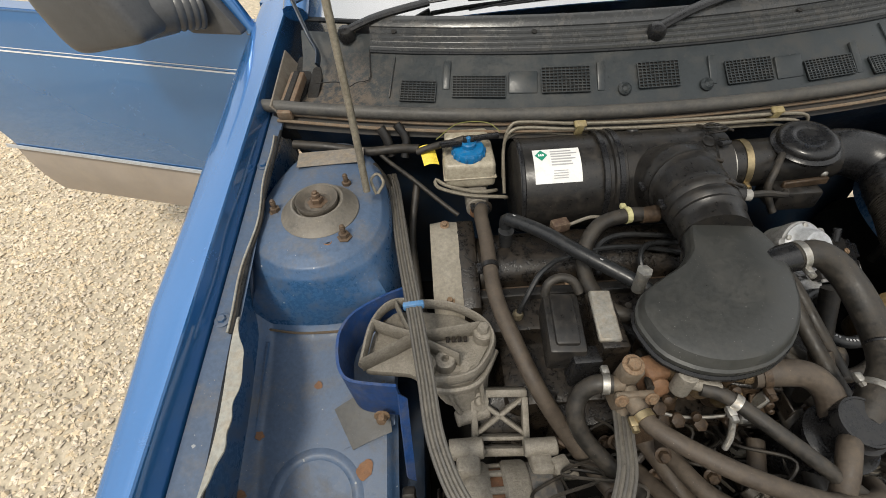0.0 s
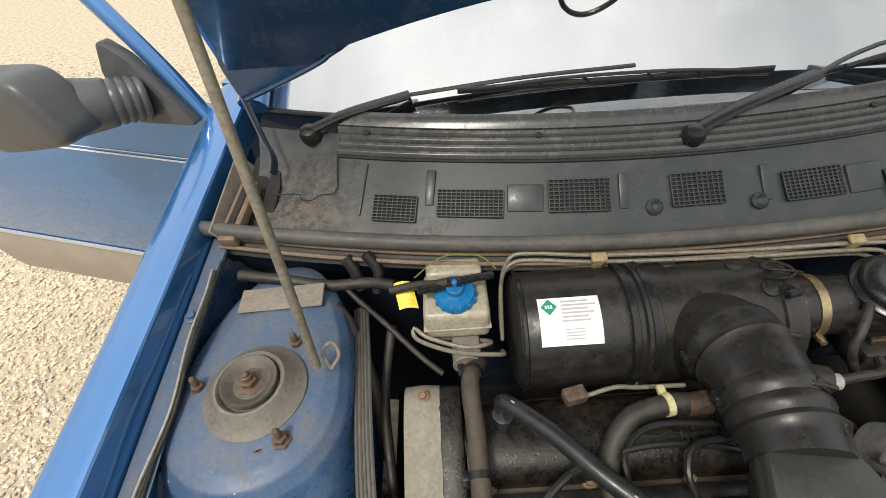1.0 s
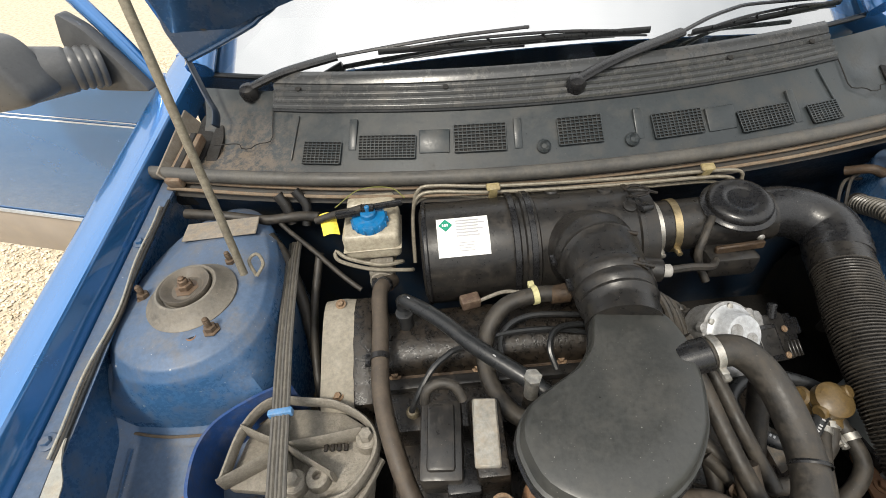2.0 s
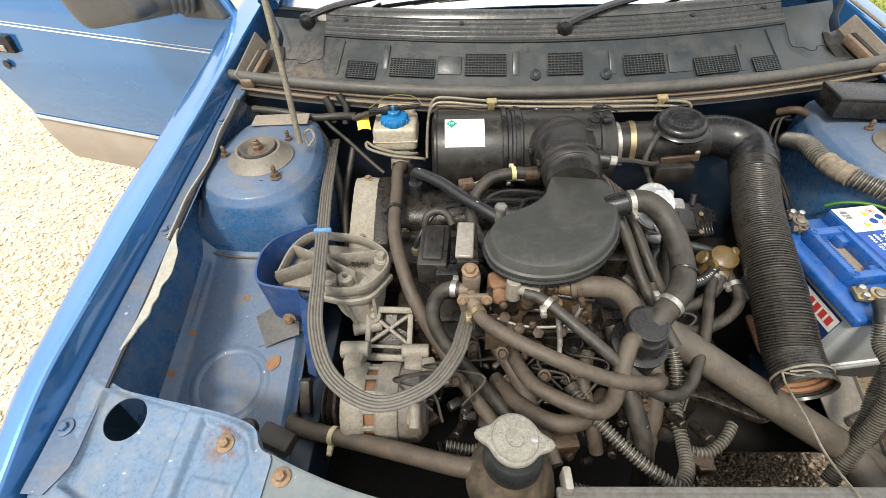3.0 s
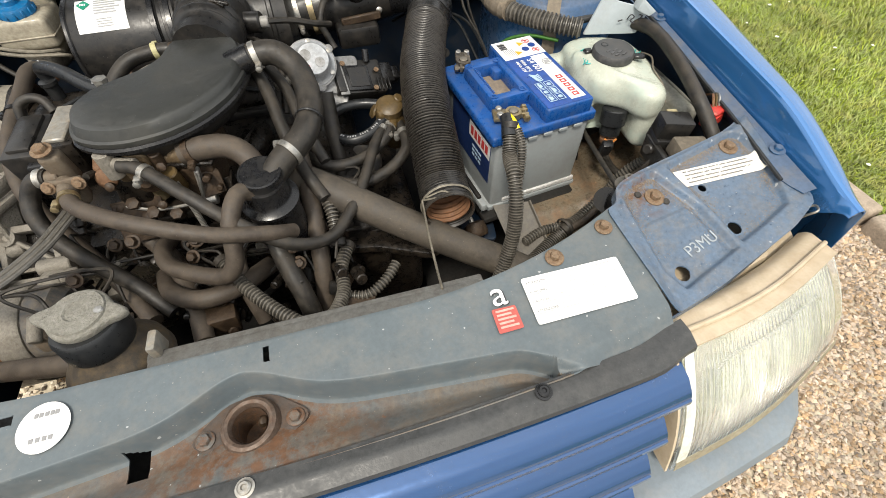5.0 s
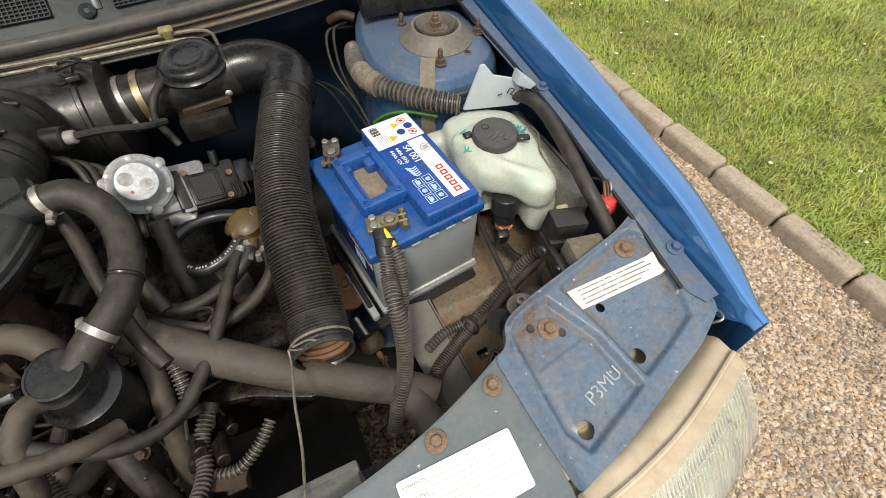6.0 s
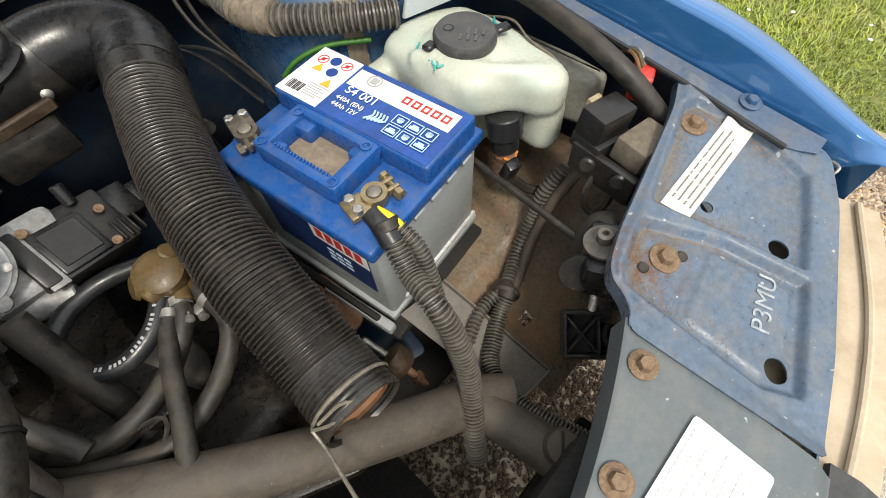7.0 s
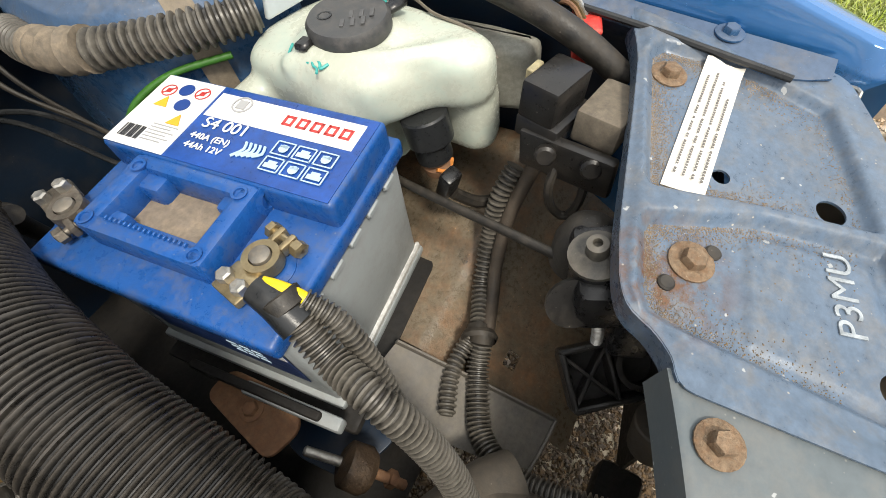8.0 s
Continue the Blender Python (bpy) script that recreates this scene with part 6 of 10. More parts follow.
for k, x in enumerate((-0.295, -0.215, -0.13, -0.05)):
    sp = part("plug_boot", lathe([(0.010, 0), (0.011, 0.012), (0.008, 0.020), (0.0085, 0.034), (0.005, 0.040)], pose(x, 0.412, 0.672, 20, 0, 0), 16), mat("faded_khaki_rubber", (0.11, 0.095, 0.06), 0.6, dust=0.5, scale=30) if k == 0 else RUBBER, engine)
LEADS = (((-0.295, 0.398, 0.712), (-0.285, 0.405, 0.735), (-0.262, 0.43, 0.757), (-0.235, 0.45, 0.762)), ((-0.235, 0.45, 0.762), (-0.16, 0.475, 0.755), (-0.08, 0.48, 0.745), (0.02, 0.47, 0.72)),
         ((-0.17, 0.435, 0.742), (-0.165, 0.475, 0.755), (-0.12, 0.50, 0.757), (-0.02, 0.50, 0.745)), ((-0.10, 0.425, 0.735), (-0.105, 0.45, 0.752), (-0.085, 0.475, 0.758), (-0.02, 0.485, 0.745)))
for pts in LEADS:
    part("ignition_lead", tube(pts, 0.0042, 8, 0.008), RUBBER_CLEAN, engine)
# belt cover strip at the engine's end
CV = [(0.600, 0.665), (0.594, 0.715), (0.575, 0.742), (0.545, 0.747), (0.50, 0.735), (0.455, 0.718), (0.420, 0.700), (0.404, 0.655), (0.40, 0.60)]
path = spline([(0, y, z) for y, z in CV], 0.008)


def belt_skin(u, v):
    i = min(len(path) - 1, int(u * (len(path) - 1)))
    p = path[i]
    return Vector((-0.421 + 0.046 * v, p.y, p.z - 0.0015 * math.cos(2 * math.pi * v)))


COVER = mat("dusty_beige_cover", (0.235, 0.215, 0.175), 0.7, dust=0.6, dust_col=(0.20, 0.175, 0.135), scale=25, bump=0.3, spots=0.2, spot_col=(0.10, 0.085, 0.065))
bc = part("belt_cover", surf(belt_skin, 40, 8, 0.003), COVER, engine, "dusty beige timing belt cover")
part("cover_side", prism([(y, z) for y, z in CV] + [(0.46, 0.52), (0.58, 0.52)], 0, 0.03, 0.004, Matrix(((0, 0, 1, -0.377), (1, 0, 0, 0), (0, 1, 0, 0), (0, 0, 0, 1)))), GRIME, engine)
for y, z in ((0.560, 0.750), (0.432, 0.708)):
    part("cover_bolt", hex_bolt((-0.396, y, z), (0, -0.3, 1), 0.005, 0.006, 0.008), RUSTY_BOLT, bc)
part("cam_end", lathe([(0.030, 0), (0.030, 0.03), (0.024, 0.036)], along((-0.345, 0.515, 0.70), (-0.37, 0.515, 0.70)), 28), GRIME, engine)

# cast engine mount and its blue bracket
mount = thing("engine_mount", (-0.44, 0.33, 0.62), "rough cast aluminium engine mount, grey and dirty", "engine mount")
MOUNT_TOP = [(-0.526, 0.329), (-0.514, 0.394), (-0.484, 0.428), (-0.435, 0.424), (-0.391, 0.415), (-0.348, 0.385), (-0.338, 0.350), (-0.366, 0.306), (-0.402, 0.295), (-0.437, 0.297), (-0.456, 0.318)]
part("mount_arm", prism(rounded(MOUNT_TOP, 0.010), 0.682, 0.695, 0.003), ALU, mount, "cast aluminium mount arm")
leg = bmesh.new()
for p in ((-0.440, 0.300, 0.698), (-0.402, 0.297, 0.698), (-0.367, 0.308, 0.698), (-0.341, 0.350, 0.698), (-0.350, 0.380, 0.698), (-0.43, 0.37, 0.698), (-0.418, 0.298, 0.655), (-0.392, 0.279, 0.630), (-0.366, 0.282, 0.628), (-0.350, 0.308, 0.630), (-0.36, 0.345, 0.640), (-0.40, 0.335, 0.640)):
    leg.verts.new(p)
bmesh.ops.convex_hull(leg, input=leg.verts)
bmesh.ops.bevel(leg, geom=list(leg.edges), offset=0.005, segments=2, affect="EDGES")
part("mount_leg", leg, ALU, mount, "rough cast mount leg")
part("leg_lip", tube([(-0.444, 0.300, 0.690), (-0.402, 0.291, 0.690), (-0.364, 0.302, 0.690), (-0.336, 0.348, 0.690)], 0.005, 8, 0.006, flat=(0.005, 0.007)), ALU, mount)
part("leg_web", merge(tube([(-0.408, 0.290, 0.690), (-0.398, 0.283, 0.655), (-0.386, 0.275, 0.632)], 0.0035, 8), tube([(-0.362, 0.302, 0.690), (-0.360, 0.290, 0.655), (-0.362, 0.279, 0.632)], 0.0035, 8)), ALU, mount)
rim_pts = [(-0.526, 0.329, 0.708), (-0.513, 0.393, 0.714), (-0.484, 0.427, 0.716), (-0.435, 0.423, 0.716), (-0.391, 0.414, 0.714), (-0.350, 0.385, 0.712), (-0.340, 0.350, 0.710), (-0.366, 0.308, 0.709), (-0.402, 0.297, 0.709), (-0.437, 0.299, 0.709)]
part("mount_rim", tube(rim_pts, 0.005, 10, 0.006, flat=(0.0045, 0.011)), ALU, mount)
for a, b in (((-0.526, 0.329, 0.709), (-0.451, 0.364, 0.714)), ((-0.451, 0.364, 0.714), (-0.356, 0.374, 0.714)), ((-0.478, 0.424, 0.714), (-0.440, 0.330, 0.712)), ((-0.513, 0.394, 0.712), (-0.451, 0.364, 0.714)), ((-0.451, 0.364, 0.714), (-0.389, 0.325, 0.712))):
    part("mount_rib", tube([a, Vector(a).lerp(Vector(b), 0.5) - Vector((0, 0, 0.002)), b], 0.004, 8, 0.006, flat=(0.0032, 0.017)), ALU, mount)
for x, y in ((-0.409, 0.327), (-0.436, 0.323), (-0.352, 0.367)):
    part("mount_boss", lathe([(0.015, -0.02), (0.014, 0), (0.012, 0.002), (0.0055, 0.002), (0.005, -0.008)], pose(x, y, 0.714), 24), ALU, mount)
part("mount_bolt", hex_bolt((-0.352, 0.367, 0.716), (0, 0, 1), 0.009, 0.012, 0.013), ALU, mount)
part("mount_bolt", hex_bolt((-0.436, 0.323, 0.716), (0, 0, 1), 0.009, 0.010, 0.013), ALU, mount)
for k in range(4):
    part("cast_mark", rbox((-0.404 + 0.0085 * k, 0.362 - 0.0005 * k, 0.7075), (0.0055, 0.009, 0.004), 0.001, 1), GRIME, mount)
part("mount_pin", cyl((-0.40, 0.276, 0.634), (-0.352, 0.287, 0.634), 0.011), ALU, mount)
bracket = thing("mount_bracket", (-0.52, 0.34, 0.64), "glossy dark blue bent steel bracket round the engine mount", "bracket")
bpath = [(-0.458, 0.446, 0.736), (-0.490, 0.432, 0.738), (-0.524, 0.411, 0.740), (-0.545, 0.392, 0.740), (-0.557, 0.365, 0.738), (-0.556, 0.330, 0.737), (-0.548, 0.304, 0.737), (-0.534, 0.291, 0.736), (-0.505, 0.285, 0.734), (-0.474, 0.281, 0.732)]
bs = spline(bpath, 0.008)
part("band", surf(lambda u, v: bs[int(u * (len(bs) - 1))] - Vector((-0.006 * v, 0, 0.085 * v)), len(bs) - 1, 4, 0.004), mat("gloss_navy_paint", (0.014, 0.050, 0.165), 0.40, dust=0.35, dust_col=(0.12, 0.115, 0.11), scale=14, speck=0.8), bracket)
part("leg", surf(lambda u, v: Vector((-0.474 + 0.010 * v, 0.279 - 0.062 * u, 0.722 - 0.125 * u - 0.014 * v)), 14, 4, 0.005), MATS["gloss_navy_paint"], bracket)
part("leg_pad", rbox((-0.470, 0.178, 0.590), (0.018, 0.055, 0.02), 0.004, 2, (50, 0, 0)), RUBBER, bracket)
part("bracket_bolt", hex_bolt((-0.500, 0.272, 0.672), (0, -1, 0.2), 0.007, 0.011, 0.011), RUSTY_BOLT, bracket)

# alternator
alt = thing("alternator", (-0.33, 0.16, 0.53), "dirty cast aluminium alternator with copper windings showing", "alternator")
AX = (-0.402, 0.163, 0.592)


def alt_at(x):
    return (x, AX[1], AX[2])


part("front_case", lathe([(0.030, 0), (0.055, 0.004), (0.063, 0.014), (0.064, 0.034), (0.060, 0.040)], along(alt_at(-0.402), alt_at(-0.3)), 40), ALU, alt)
part("winding", lathe([(0.055, 0), (0.056, 0.018)], along(alt_at(-0.364), alt_at(-0.3)), 40), COPPER, alt, "brown copper windings")
for k in range(14):
    a = 2 * math.pi * k / 14
    part("case_fin", rbox((-0.354, AX[1] + 0.058 * math.cos(a), AX[2] + 0.058 * math.sin(a)), (0.024, 0.006, 0.009), 0.002, 1, (math.degrees(a), 0, 0)), ALU, alt)
part("middle_case", lathe([(0.060, 0), (0.064, 0.004), (0.064, 0.030), (0.061, 0.034)], along(alt_at(-0.346), alt_at(-0.2)), 40), ALU, alt)
part("rear_case", lathe([(0.058, 0), (0.060, 0.004), (0.058, 0.030), (0.045, 0.042), (0.01, 0.044)], along(alt_at(-0.312), alt_at(-0.2)), 40), mat("grey_grimy_case", (0.10, 0.10, 0.10), 0.6, metal=0.3, dust=0.5, scale=20), alt)
part("pulley", lathe([(0.034, 0), (0.036, 0.003), (0.028, 0.006), (0.036, 0.010), (0.028, 0.014), (0.036, 0.018), (0.034, 0.022), (0.012, 0.022), (0.012, 0.034)], along(alt_at(-0.432), alt_at(-0.3)), 32), GRIME, alt)
part("terminal_block", rbox((-0.286, 0.118, 0.625), (0.022, 0.028, 0.036), 0.004), mat("brown_terminal", (0.15, 0.12, 0.09), 0.6, dust=0.5, scale=30), alt)
part("terminal_post", cyl((-0.284, 0.098, 0.642), (-0.284, 0.130, 0.655), 0.008), ALU, alt)
part("mounting_lug", merge(rbox((-0.388, 0.220, 0.632), (0.032, 0.055, 0.030), 0.006, 2, (-20, 0, 0)), cyl((-0.412, 0.232, 0.640), (-0.366, 0.232, 0.640), 0.014)), ALU, alt)
part("adjuster_lug", merge(rbox((-0.292, 0.215, 0.630), (0.030, 0.05, 0.026), 0.006, 2, (-20, 0, 0)), cyl((-0.312, 0.228, 0.640), (-0.268, 0.228, 0.640), 0.012)), ALU, alt)
abr = thing("alternator_bracket", (-0.335, 0.27, 0.60), "cast aluminium bracket with crossed ribs", "bracket")
q = pose(-0.338, 0.272, 0.628, 38, 0, -3)
part("frame", at(merge(rbox((-0.036, 0, 0), (0.010, 0.086, 0.022), 0.003), rbox((0.036, -0.004, 0), (0.010, 0.078, 0.022), 0.003), rbox((0, -0.040, 0), (0.080, 0.012, 0.022), 0.003), rbox((0, -0.022, 0), (0.075, 0.006, 0.018), 0.002), rbox((0, 0.040, 0), (0.080, 0.012, 0.024), 0.004)), q), ALU, abr)
part("cross_rib", at(merge(rbox((0, 0.008, 0), (0.088, 0.007, 0.016), 0.002, 1, (0, 0, 36)), rbox((0, 0.008, 0), (0.088, 0.007, 0.016), 0.002, 1, (0, 0, -36))), q), ALU, abr)
part("boss", at(lathe([(0.013, -0.01), (0.013, 0.012), (0.008, 0.014), (0.005, 0.010)], pose(-0.028, 0.030, 0), 20), q), ALU, abr)
part("back_web", at(rbox((0, 0, -0.016), (0.078, 0.086, 0.008), 0.002), q), GRIME, abr)

# ignition module, coil and carburettor under the air cleaner lid
ign = thing("ignition_coil", (-0.25, 0.33, 0.70), "black ignition coil block with a grey metal plate", "ignition coil")
part("coil_body", merge(rbox((-0.256, 0.326, 0.765), (0.046, 0.085, 0.05), 0.005, 2, (6, 0, -4)), rbox((-0.256, 0.325, 0.789), (0.030, 0.070, 0.012), 0.004, 2, (6, 0, -4))), PLASTIC_DUSTY, ign)
part("coil_foot", rbox((-0.236, 0.284, 0.745), (0.036, 0.025, 0.06), 0.004, 2), PLASTIC, ign)
part("metal_plate", rbox((-0.208, 0.322, 0.798), (0.027, 0.072, 0.008), 0.002, 1, (4, 0, -4)), mat("grey_zinc_plate", (0.30, 0.29, 0.26), 0.5, metal=0.5, dust=0.5, scale=30), ign, "dull grey metal plate")
part("plate_block", rbox((-0.205, 0.320, 0.760), (0.034, 0.085, 0.07), 0.004), GRIME, ign)
part("lead_stub", tube([(-0.272, 0.365, 0.79), (-0.268, 0.372, 0.806), (-0.252, 0.376, 0.812), (-0.236, 0.372, 0.808), (-0.228, 0.362, 0.795)], 0.006, 10), RUBBER, ign)
carb = thing("carburettor", (-0.09, 0.29, 0.70), "brown grimy carburettor body under the air cleaner", "carburettor")
part("body", rbox((-0.085, 0.300, 0.735), (0.125, 0.075, 0.095), 0.010, 2), GRIME_BROWN, carb)
part("float_chamber", rbox((-0.055, 0.258, 0.728), (0.062, 0.046, 0.066), 0.009, 3, (0, 0, -12)), GRIME_BROWN, carb)
part("chamber_lid", rbox((-0.055, 0.257, 0.764), (0.068, 0.052, 0.007), 0.002, 1, (0, 0, -12)), GRIME, carb)
part("side_casting", rbox((-0.148, 0.272, 0.730), (0.040, 0.060, 0.050), 0.007, 3, (0, 8, 10)), GRIME, carb)
part("pump_dome", lathe([(0.019, 0), (0.019, 0.006), (0.014, 0.010), (0.008, 0.018), (0.002, 0.019)], along((-0.118, 0.252, 0.742), (-0.125, 0.16, 0.775)), 24), GRIME_BROWN, carb)
part("choke_tube", cyl((-0.122, 0.262, 0.70), (-0.122, 0.252, 0.792), 0.011), BRASS, carb)
part("jet_post", cyl((-0.090, 0.246, 0.735), (-0.090, 0.238, 0.788), 0.0075), GRIME_BROWN, carb)
part("throttle_shaft", cyl((-0.170, 0.268, 0.700), (-0.020, 0.262, 0.700), 0.0045), STEEL, carb)
part("throttle_quadrant", lathe([(0.024, 0), (0.024, 0.003), (0.020, 0.003)], along((-0.022, 0.262, 0.700), (0.08, 0.26, 0.70)), 24), GRIME, carb)
part("stay_plate", rbox((-0.150, 0.232, 0.690), (0.060, 0.003, 0.060), 0.001, 1, (-25, 10, 14)), GRIME_BROWN, carb)
part("cable_bracket", merge(rbox((-0.030, 0.232, 0.722), (0.042, 0.003, 0.020), 0.001, 1, (-20, 0, 8)), rbox((-0.012, 0.222, 0.732), (0.003, 0.026, 0.022), 0.001, 1)), GRIME, carb)
part("link_rod", tube([(-0.165, 0.240, 0.712), (-0.12, 0.228, 0.705), (-0.06, 0.226, 0.708), (-0.02, 0.236, 0.716)], 0.0024, 8), STEEL, carb)
part("vacuum_stub", tube([(-0.160, 0.262, 0.750), (-0.172, 0.250, 0.765), (-0.176, 0.236, 0.772)], 0.0045, 8), RUBBER, carb)
part("fuel_union", merge(cyl((-0.142, 0.236, 0.765), (-0.142, 0.236, 0.802), 0.011), cyl((-0.142, 0.236, 0.786), (-0.108, 0.222, 0.786), 0.008)), ALU, carb)
part("base_flange", rbox((-0.095, 0.290, 0.682), (0.17, 0.12, 0.012), 0.003), GRIME, carb)
part("lever", merge(rbox((-0.052, 0.222, 0.735), (0.006, 0.014, 0.06), 0.002, 1, (0, 10, 0)), cyl((-0.06, 0.22, 0.712), (-0.04, 0.22, 0.712), 0.008)), STEEL, carb)
part("spring", corrugated([(-0.078, 0.222, 0.75), (-0.070, 0.205, 0.70), (-0.068, 0.20, 0.67)], 0.004, 0.0022, 0.0012, 8), STEEL, carb)
for x, y, z in ((-0.155, 0.230, 0.755), (-0.085, 0.228, 0.772), (-0.11, 0.225, 0.715), (-0.17, 0.24, 0.71)):
    part("screw", lathe([(0.006, 0), (0.006, 0.005), (0.003, 0.007)], along((x, y, z), (x, y - 1, z + 0.6)), 8), GRIME_BROWN, carb)
part("intake", merge(*[tube([(-0.17 + 0.055 * k, 0.33, 0.69), (-0.20 + 0.07 * k, 0.37, 0.69), (-0.21 + 0.075 * k, 0.42, 0.67)], 0.019, 12) for k in range(4)]), GRIME, carb)
tee = thing("coolant_tee", (-0.205, 0.24, 0.74), "corroded brass coolant junction", "pipe junction")
CORRODED = mat("corroded_alloy", (0.150, 0.122, 0.090), 0.6, metal=0.2, dust=0.5, dust_col=(0.135, 0.092, 0.058), scale=40, bump=1.0, spots=0.35, spot_col=(0.06, 0.042, 0.028), speck=0.6)
part("tee_body", merge(rbox((-0.201, 0.249, 0.783), (0.025, 0.020, 0.048), 0.006, 3, (8, 0, 4)), rbox((-0.203, 0.238, 0.752), (0.030, 0.026, 0.036), 0.007, 3, (10, 0, 10)), cyl((-0.232, 0.244, 0.774), (-0.205, 0.243, 0.774), 0.0095), cyl((-0.203, 0.240, 0.768), (-0.195, 0.212, 0.765), 0.0105), cyl((-0.204, 0.232, 0.745), (-0.205, 0.212, 0.722), 0.009)), CORRODED, tee)
part("sender", merge(cyl((-0.206, 0.222, 0.738), (-0.207, 0.206, 0.720), 0.0075), cyl((-0.207, 0.206, 0.720), (-0.207, 0.200, 0.712), 0.005)), GRIME, tee)
part("tee_bolt", hex_bolt((-0.203, 0.245, 0.812), (0, -0.2, 1), 0.008, 0.007, 0.012), RUSTY_BOLT, tee)
part("tee_flange", rbox((-0.198, 0.228, 0.772), (0.044, 0.008, 0.016), 0.003), CORRODED, tee)
for x in (-0.214, -0.180):
    part("tee_bolt", hex_bolt((x, 0.223, 0.774), (0, -1, 0.4), 0.0055, 0.005, 0.008), RUSTY_BOLT, tee)
ZINC_CAST = mat("tarnished_zinc_casting", (0.150, 0.108, 0.062), 0.45, metal=0.35, dust=0.5, dust_col=(0.115, 0.075, 0.040), scale=45, bump=0.9, spots=0.4, spot_col=(0.045, 0.032, 0.022), speck=0.5)
part("choke_casting", merge(rbox((-0.158, 0.266, 0.752), (0.034, 0.030, 0.046), 0.006, 3, (6, 0, 8)), lathe([(0.013, 0), (0.013, 0.010), (0.010, 0.013), (0.004, 0.014)], along((-0.160, 0.250, 0.756), (-0.162, 0.15, 0.80)), 20), rbox((-0.136, 0.262, 0.742), (0.020, 0.026, 0.030), 0.005, 2)), mat("rust_browned_casting", (0.16, 0.085, 0.045), 0.6, dust=0.5, dust_col=(0.21, 0.12, 0.065), scale=50, bump=1.0, spots=0.3, spot_col=(0.05, 0.035, 0.025)), carb, "rust-brown choke casting")
part("top_casting", merge(rbox((-0.102, 0.256, 0.764), (0.090, 0.034, 0.030), 0.007, 3, (0, 0, 4)), rbox((-0.112, 0.246, 0.780), (0.030, 0.026, 0.026), 0.006, 3), cyl((-0.118, 0.238, 0.760), (-0.118, 0.230, 0.784), 0.0125), cyl((-0.118, 0.231, 0.780), (-0.118, 0.2295, 0.786), 0.0085)), ZINC_CAST, carb, "tarnished yellow-grey casting")
part("support_strap", merge(rbox((-0.098, 0.249, 0.780), (0.005, 0.012, 0.036), 0.001, 1, (14, 8, 0)), rbox((-0.107, 0.250, 0.797), (0.024, 0.012, 0.004), 0.001, 1, (14, 0, 0))), STEEL, carb)
part("accelerator_pump", merge(cyl((-0.082, 0.236, 0.730), (-0.082, 0.226, 0.764), 0.0105), cyl((-0.082, 0.238, 0.722), (-0.082, 0.236, 0.731), 0.007)), YEL_PLASTIC, carb, "amber plastic cup")
part("inlet_spigot", merge(cyl((-0.075, 0.250, 0.772), (-0.050, 0.243, 0.775), 0.012), lathe([(0.0135, 0), (0.0135, 0.007), (0.0120, 0.008)], along((-0.066, 0.2475, 0.773), (0.05, 0.215, 0.79)), 20)), ZINC_CAST, carb)
part("idle_plate", merge(rbox((-0.040, 0.226, 0.735), (0.030, 0.004, 0.034), 0.001, 1, (-26, 0, 12)), cyl((-0.040, 0.228, 0.745), (-0.040, 0.214, 0.750), 0.005), cyl((-0.030, 0.226, 0.728), (-0.030, 0.214, 0.732), 0.004)), GRIME_BROWN, carb)
for x, y, z in ((-0.150, 0.238, 0.712), (-0.128, 0.226, 0.700), (-0.100, 0.222, 0.694), (-0.066, 0.220, 0.700), (-0.140, 0.232, 0.690)):
    part("fitting", merge(cyl((x, y + 0.012, z - 0.010), (x, y, z + 0.008), 0.0065), lathe([(0.0088, 0), (0.0088, 0.006), (0.006, 0.007)], along((x, y, z + 0.002), (x, y - 0.5, z + 0.8)), 6)), GRIME_BROWN, carb)

# air cleaner: lid, elbow, canister
cleaner = thing("air_cleaner", (-0.07, 0.33, 0.77), "black plastic kidney-shaped air cleaner lid with a curved snout", "air cleaner")
LID = rounded([(-0.184, 0.300), (-0.172, 0.253), (-0.140, 0.231), (-0.105, 0.224), (-0.060, 0.231), (-0.020, 0.256), (0.012, 0.296), (0.030, 0.345), (0.037, 0.392), (0.026, 0.432), (0.006, 0.452), (-0.030, 0.458), (-0.062, 0.450), (-0.072, 0.420), (-0.078, 0.400), (-0.100, 0.374), (-0.135, 0.354), (-0.168, 0.334)], 0.02, 3)


def scaled(o, k, cx=-0.07, cy=0.33):
    return [(cx + (x - cx) * k, cy + (y - cy) * k) for x, y in o]


def lid_stack(rows):
    bm = bmesh.new()
    rings = []
    for k, z in rows:
        rings.append([bm.verts.new((x, y, z + 0.004 * smooth(0.36, 0.45, y))) for x, y in scaled(LID, k)])
    for a, b in zip(rings, rings[1:]):
        for i in range(len(a)):
            bm.faces.new((a[i], a[(i + 1) % len(a)], b[(i + 1) % len(a)], b[i]))
    bm.faces.new(rings[-1])
    bm.faces.new(rings[0][::-1])
    bmesh.ops.recalc_face_normals(bm, faces=bm.faces)
    return bm


LIDM = mat("satin_grey_black_plastic", (0.034, 0.035, 0.033), 0.38, dust=0.38, dust_col=(0.062, 0.059, 0.051), scale=6, bump=0.10, grain=0.14, spots=0.05, spot_col=(0.2, 0.18, 0.15), speck=0.9, chips=0.10)
part("lid", lid_stack(((0.985, 0.806), (1.0, 0.810), (1.0, 0.815), (0.97, 0.817), (0.955, 0.822), (0.925, 0.829), (0.87, 0.832), (0.5, 0.833))), LIDM, cleaner, "smooth satin black lid")
part("lid_bead", lid_stack(((0.93, 0.796), (1.015, 0.800), (1.022, 0.805), (1.0, 0.808), (0.95, 0.808))), PLASTIC, cleaner)
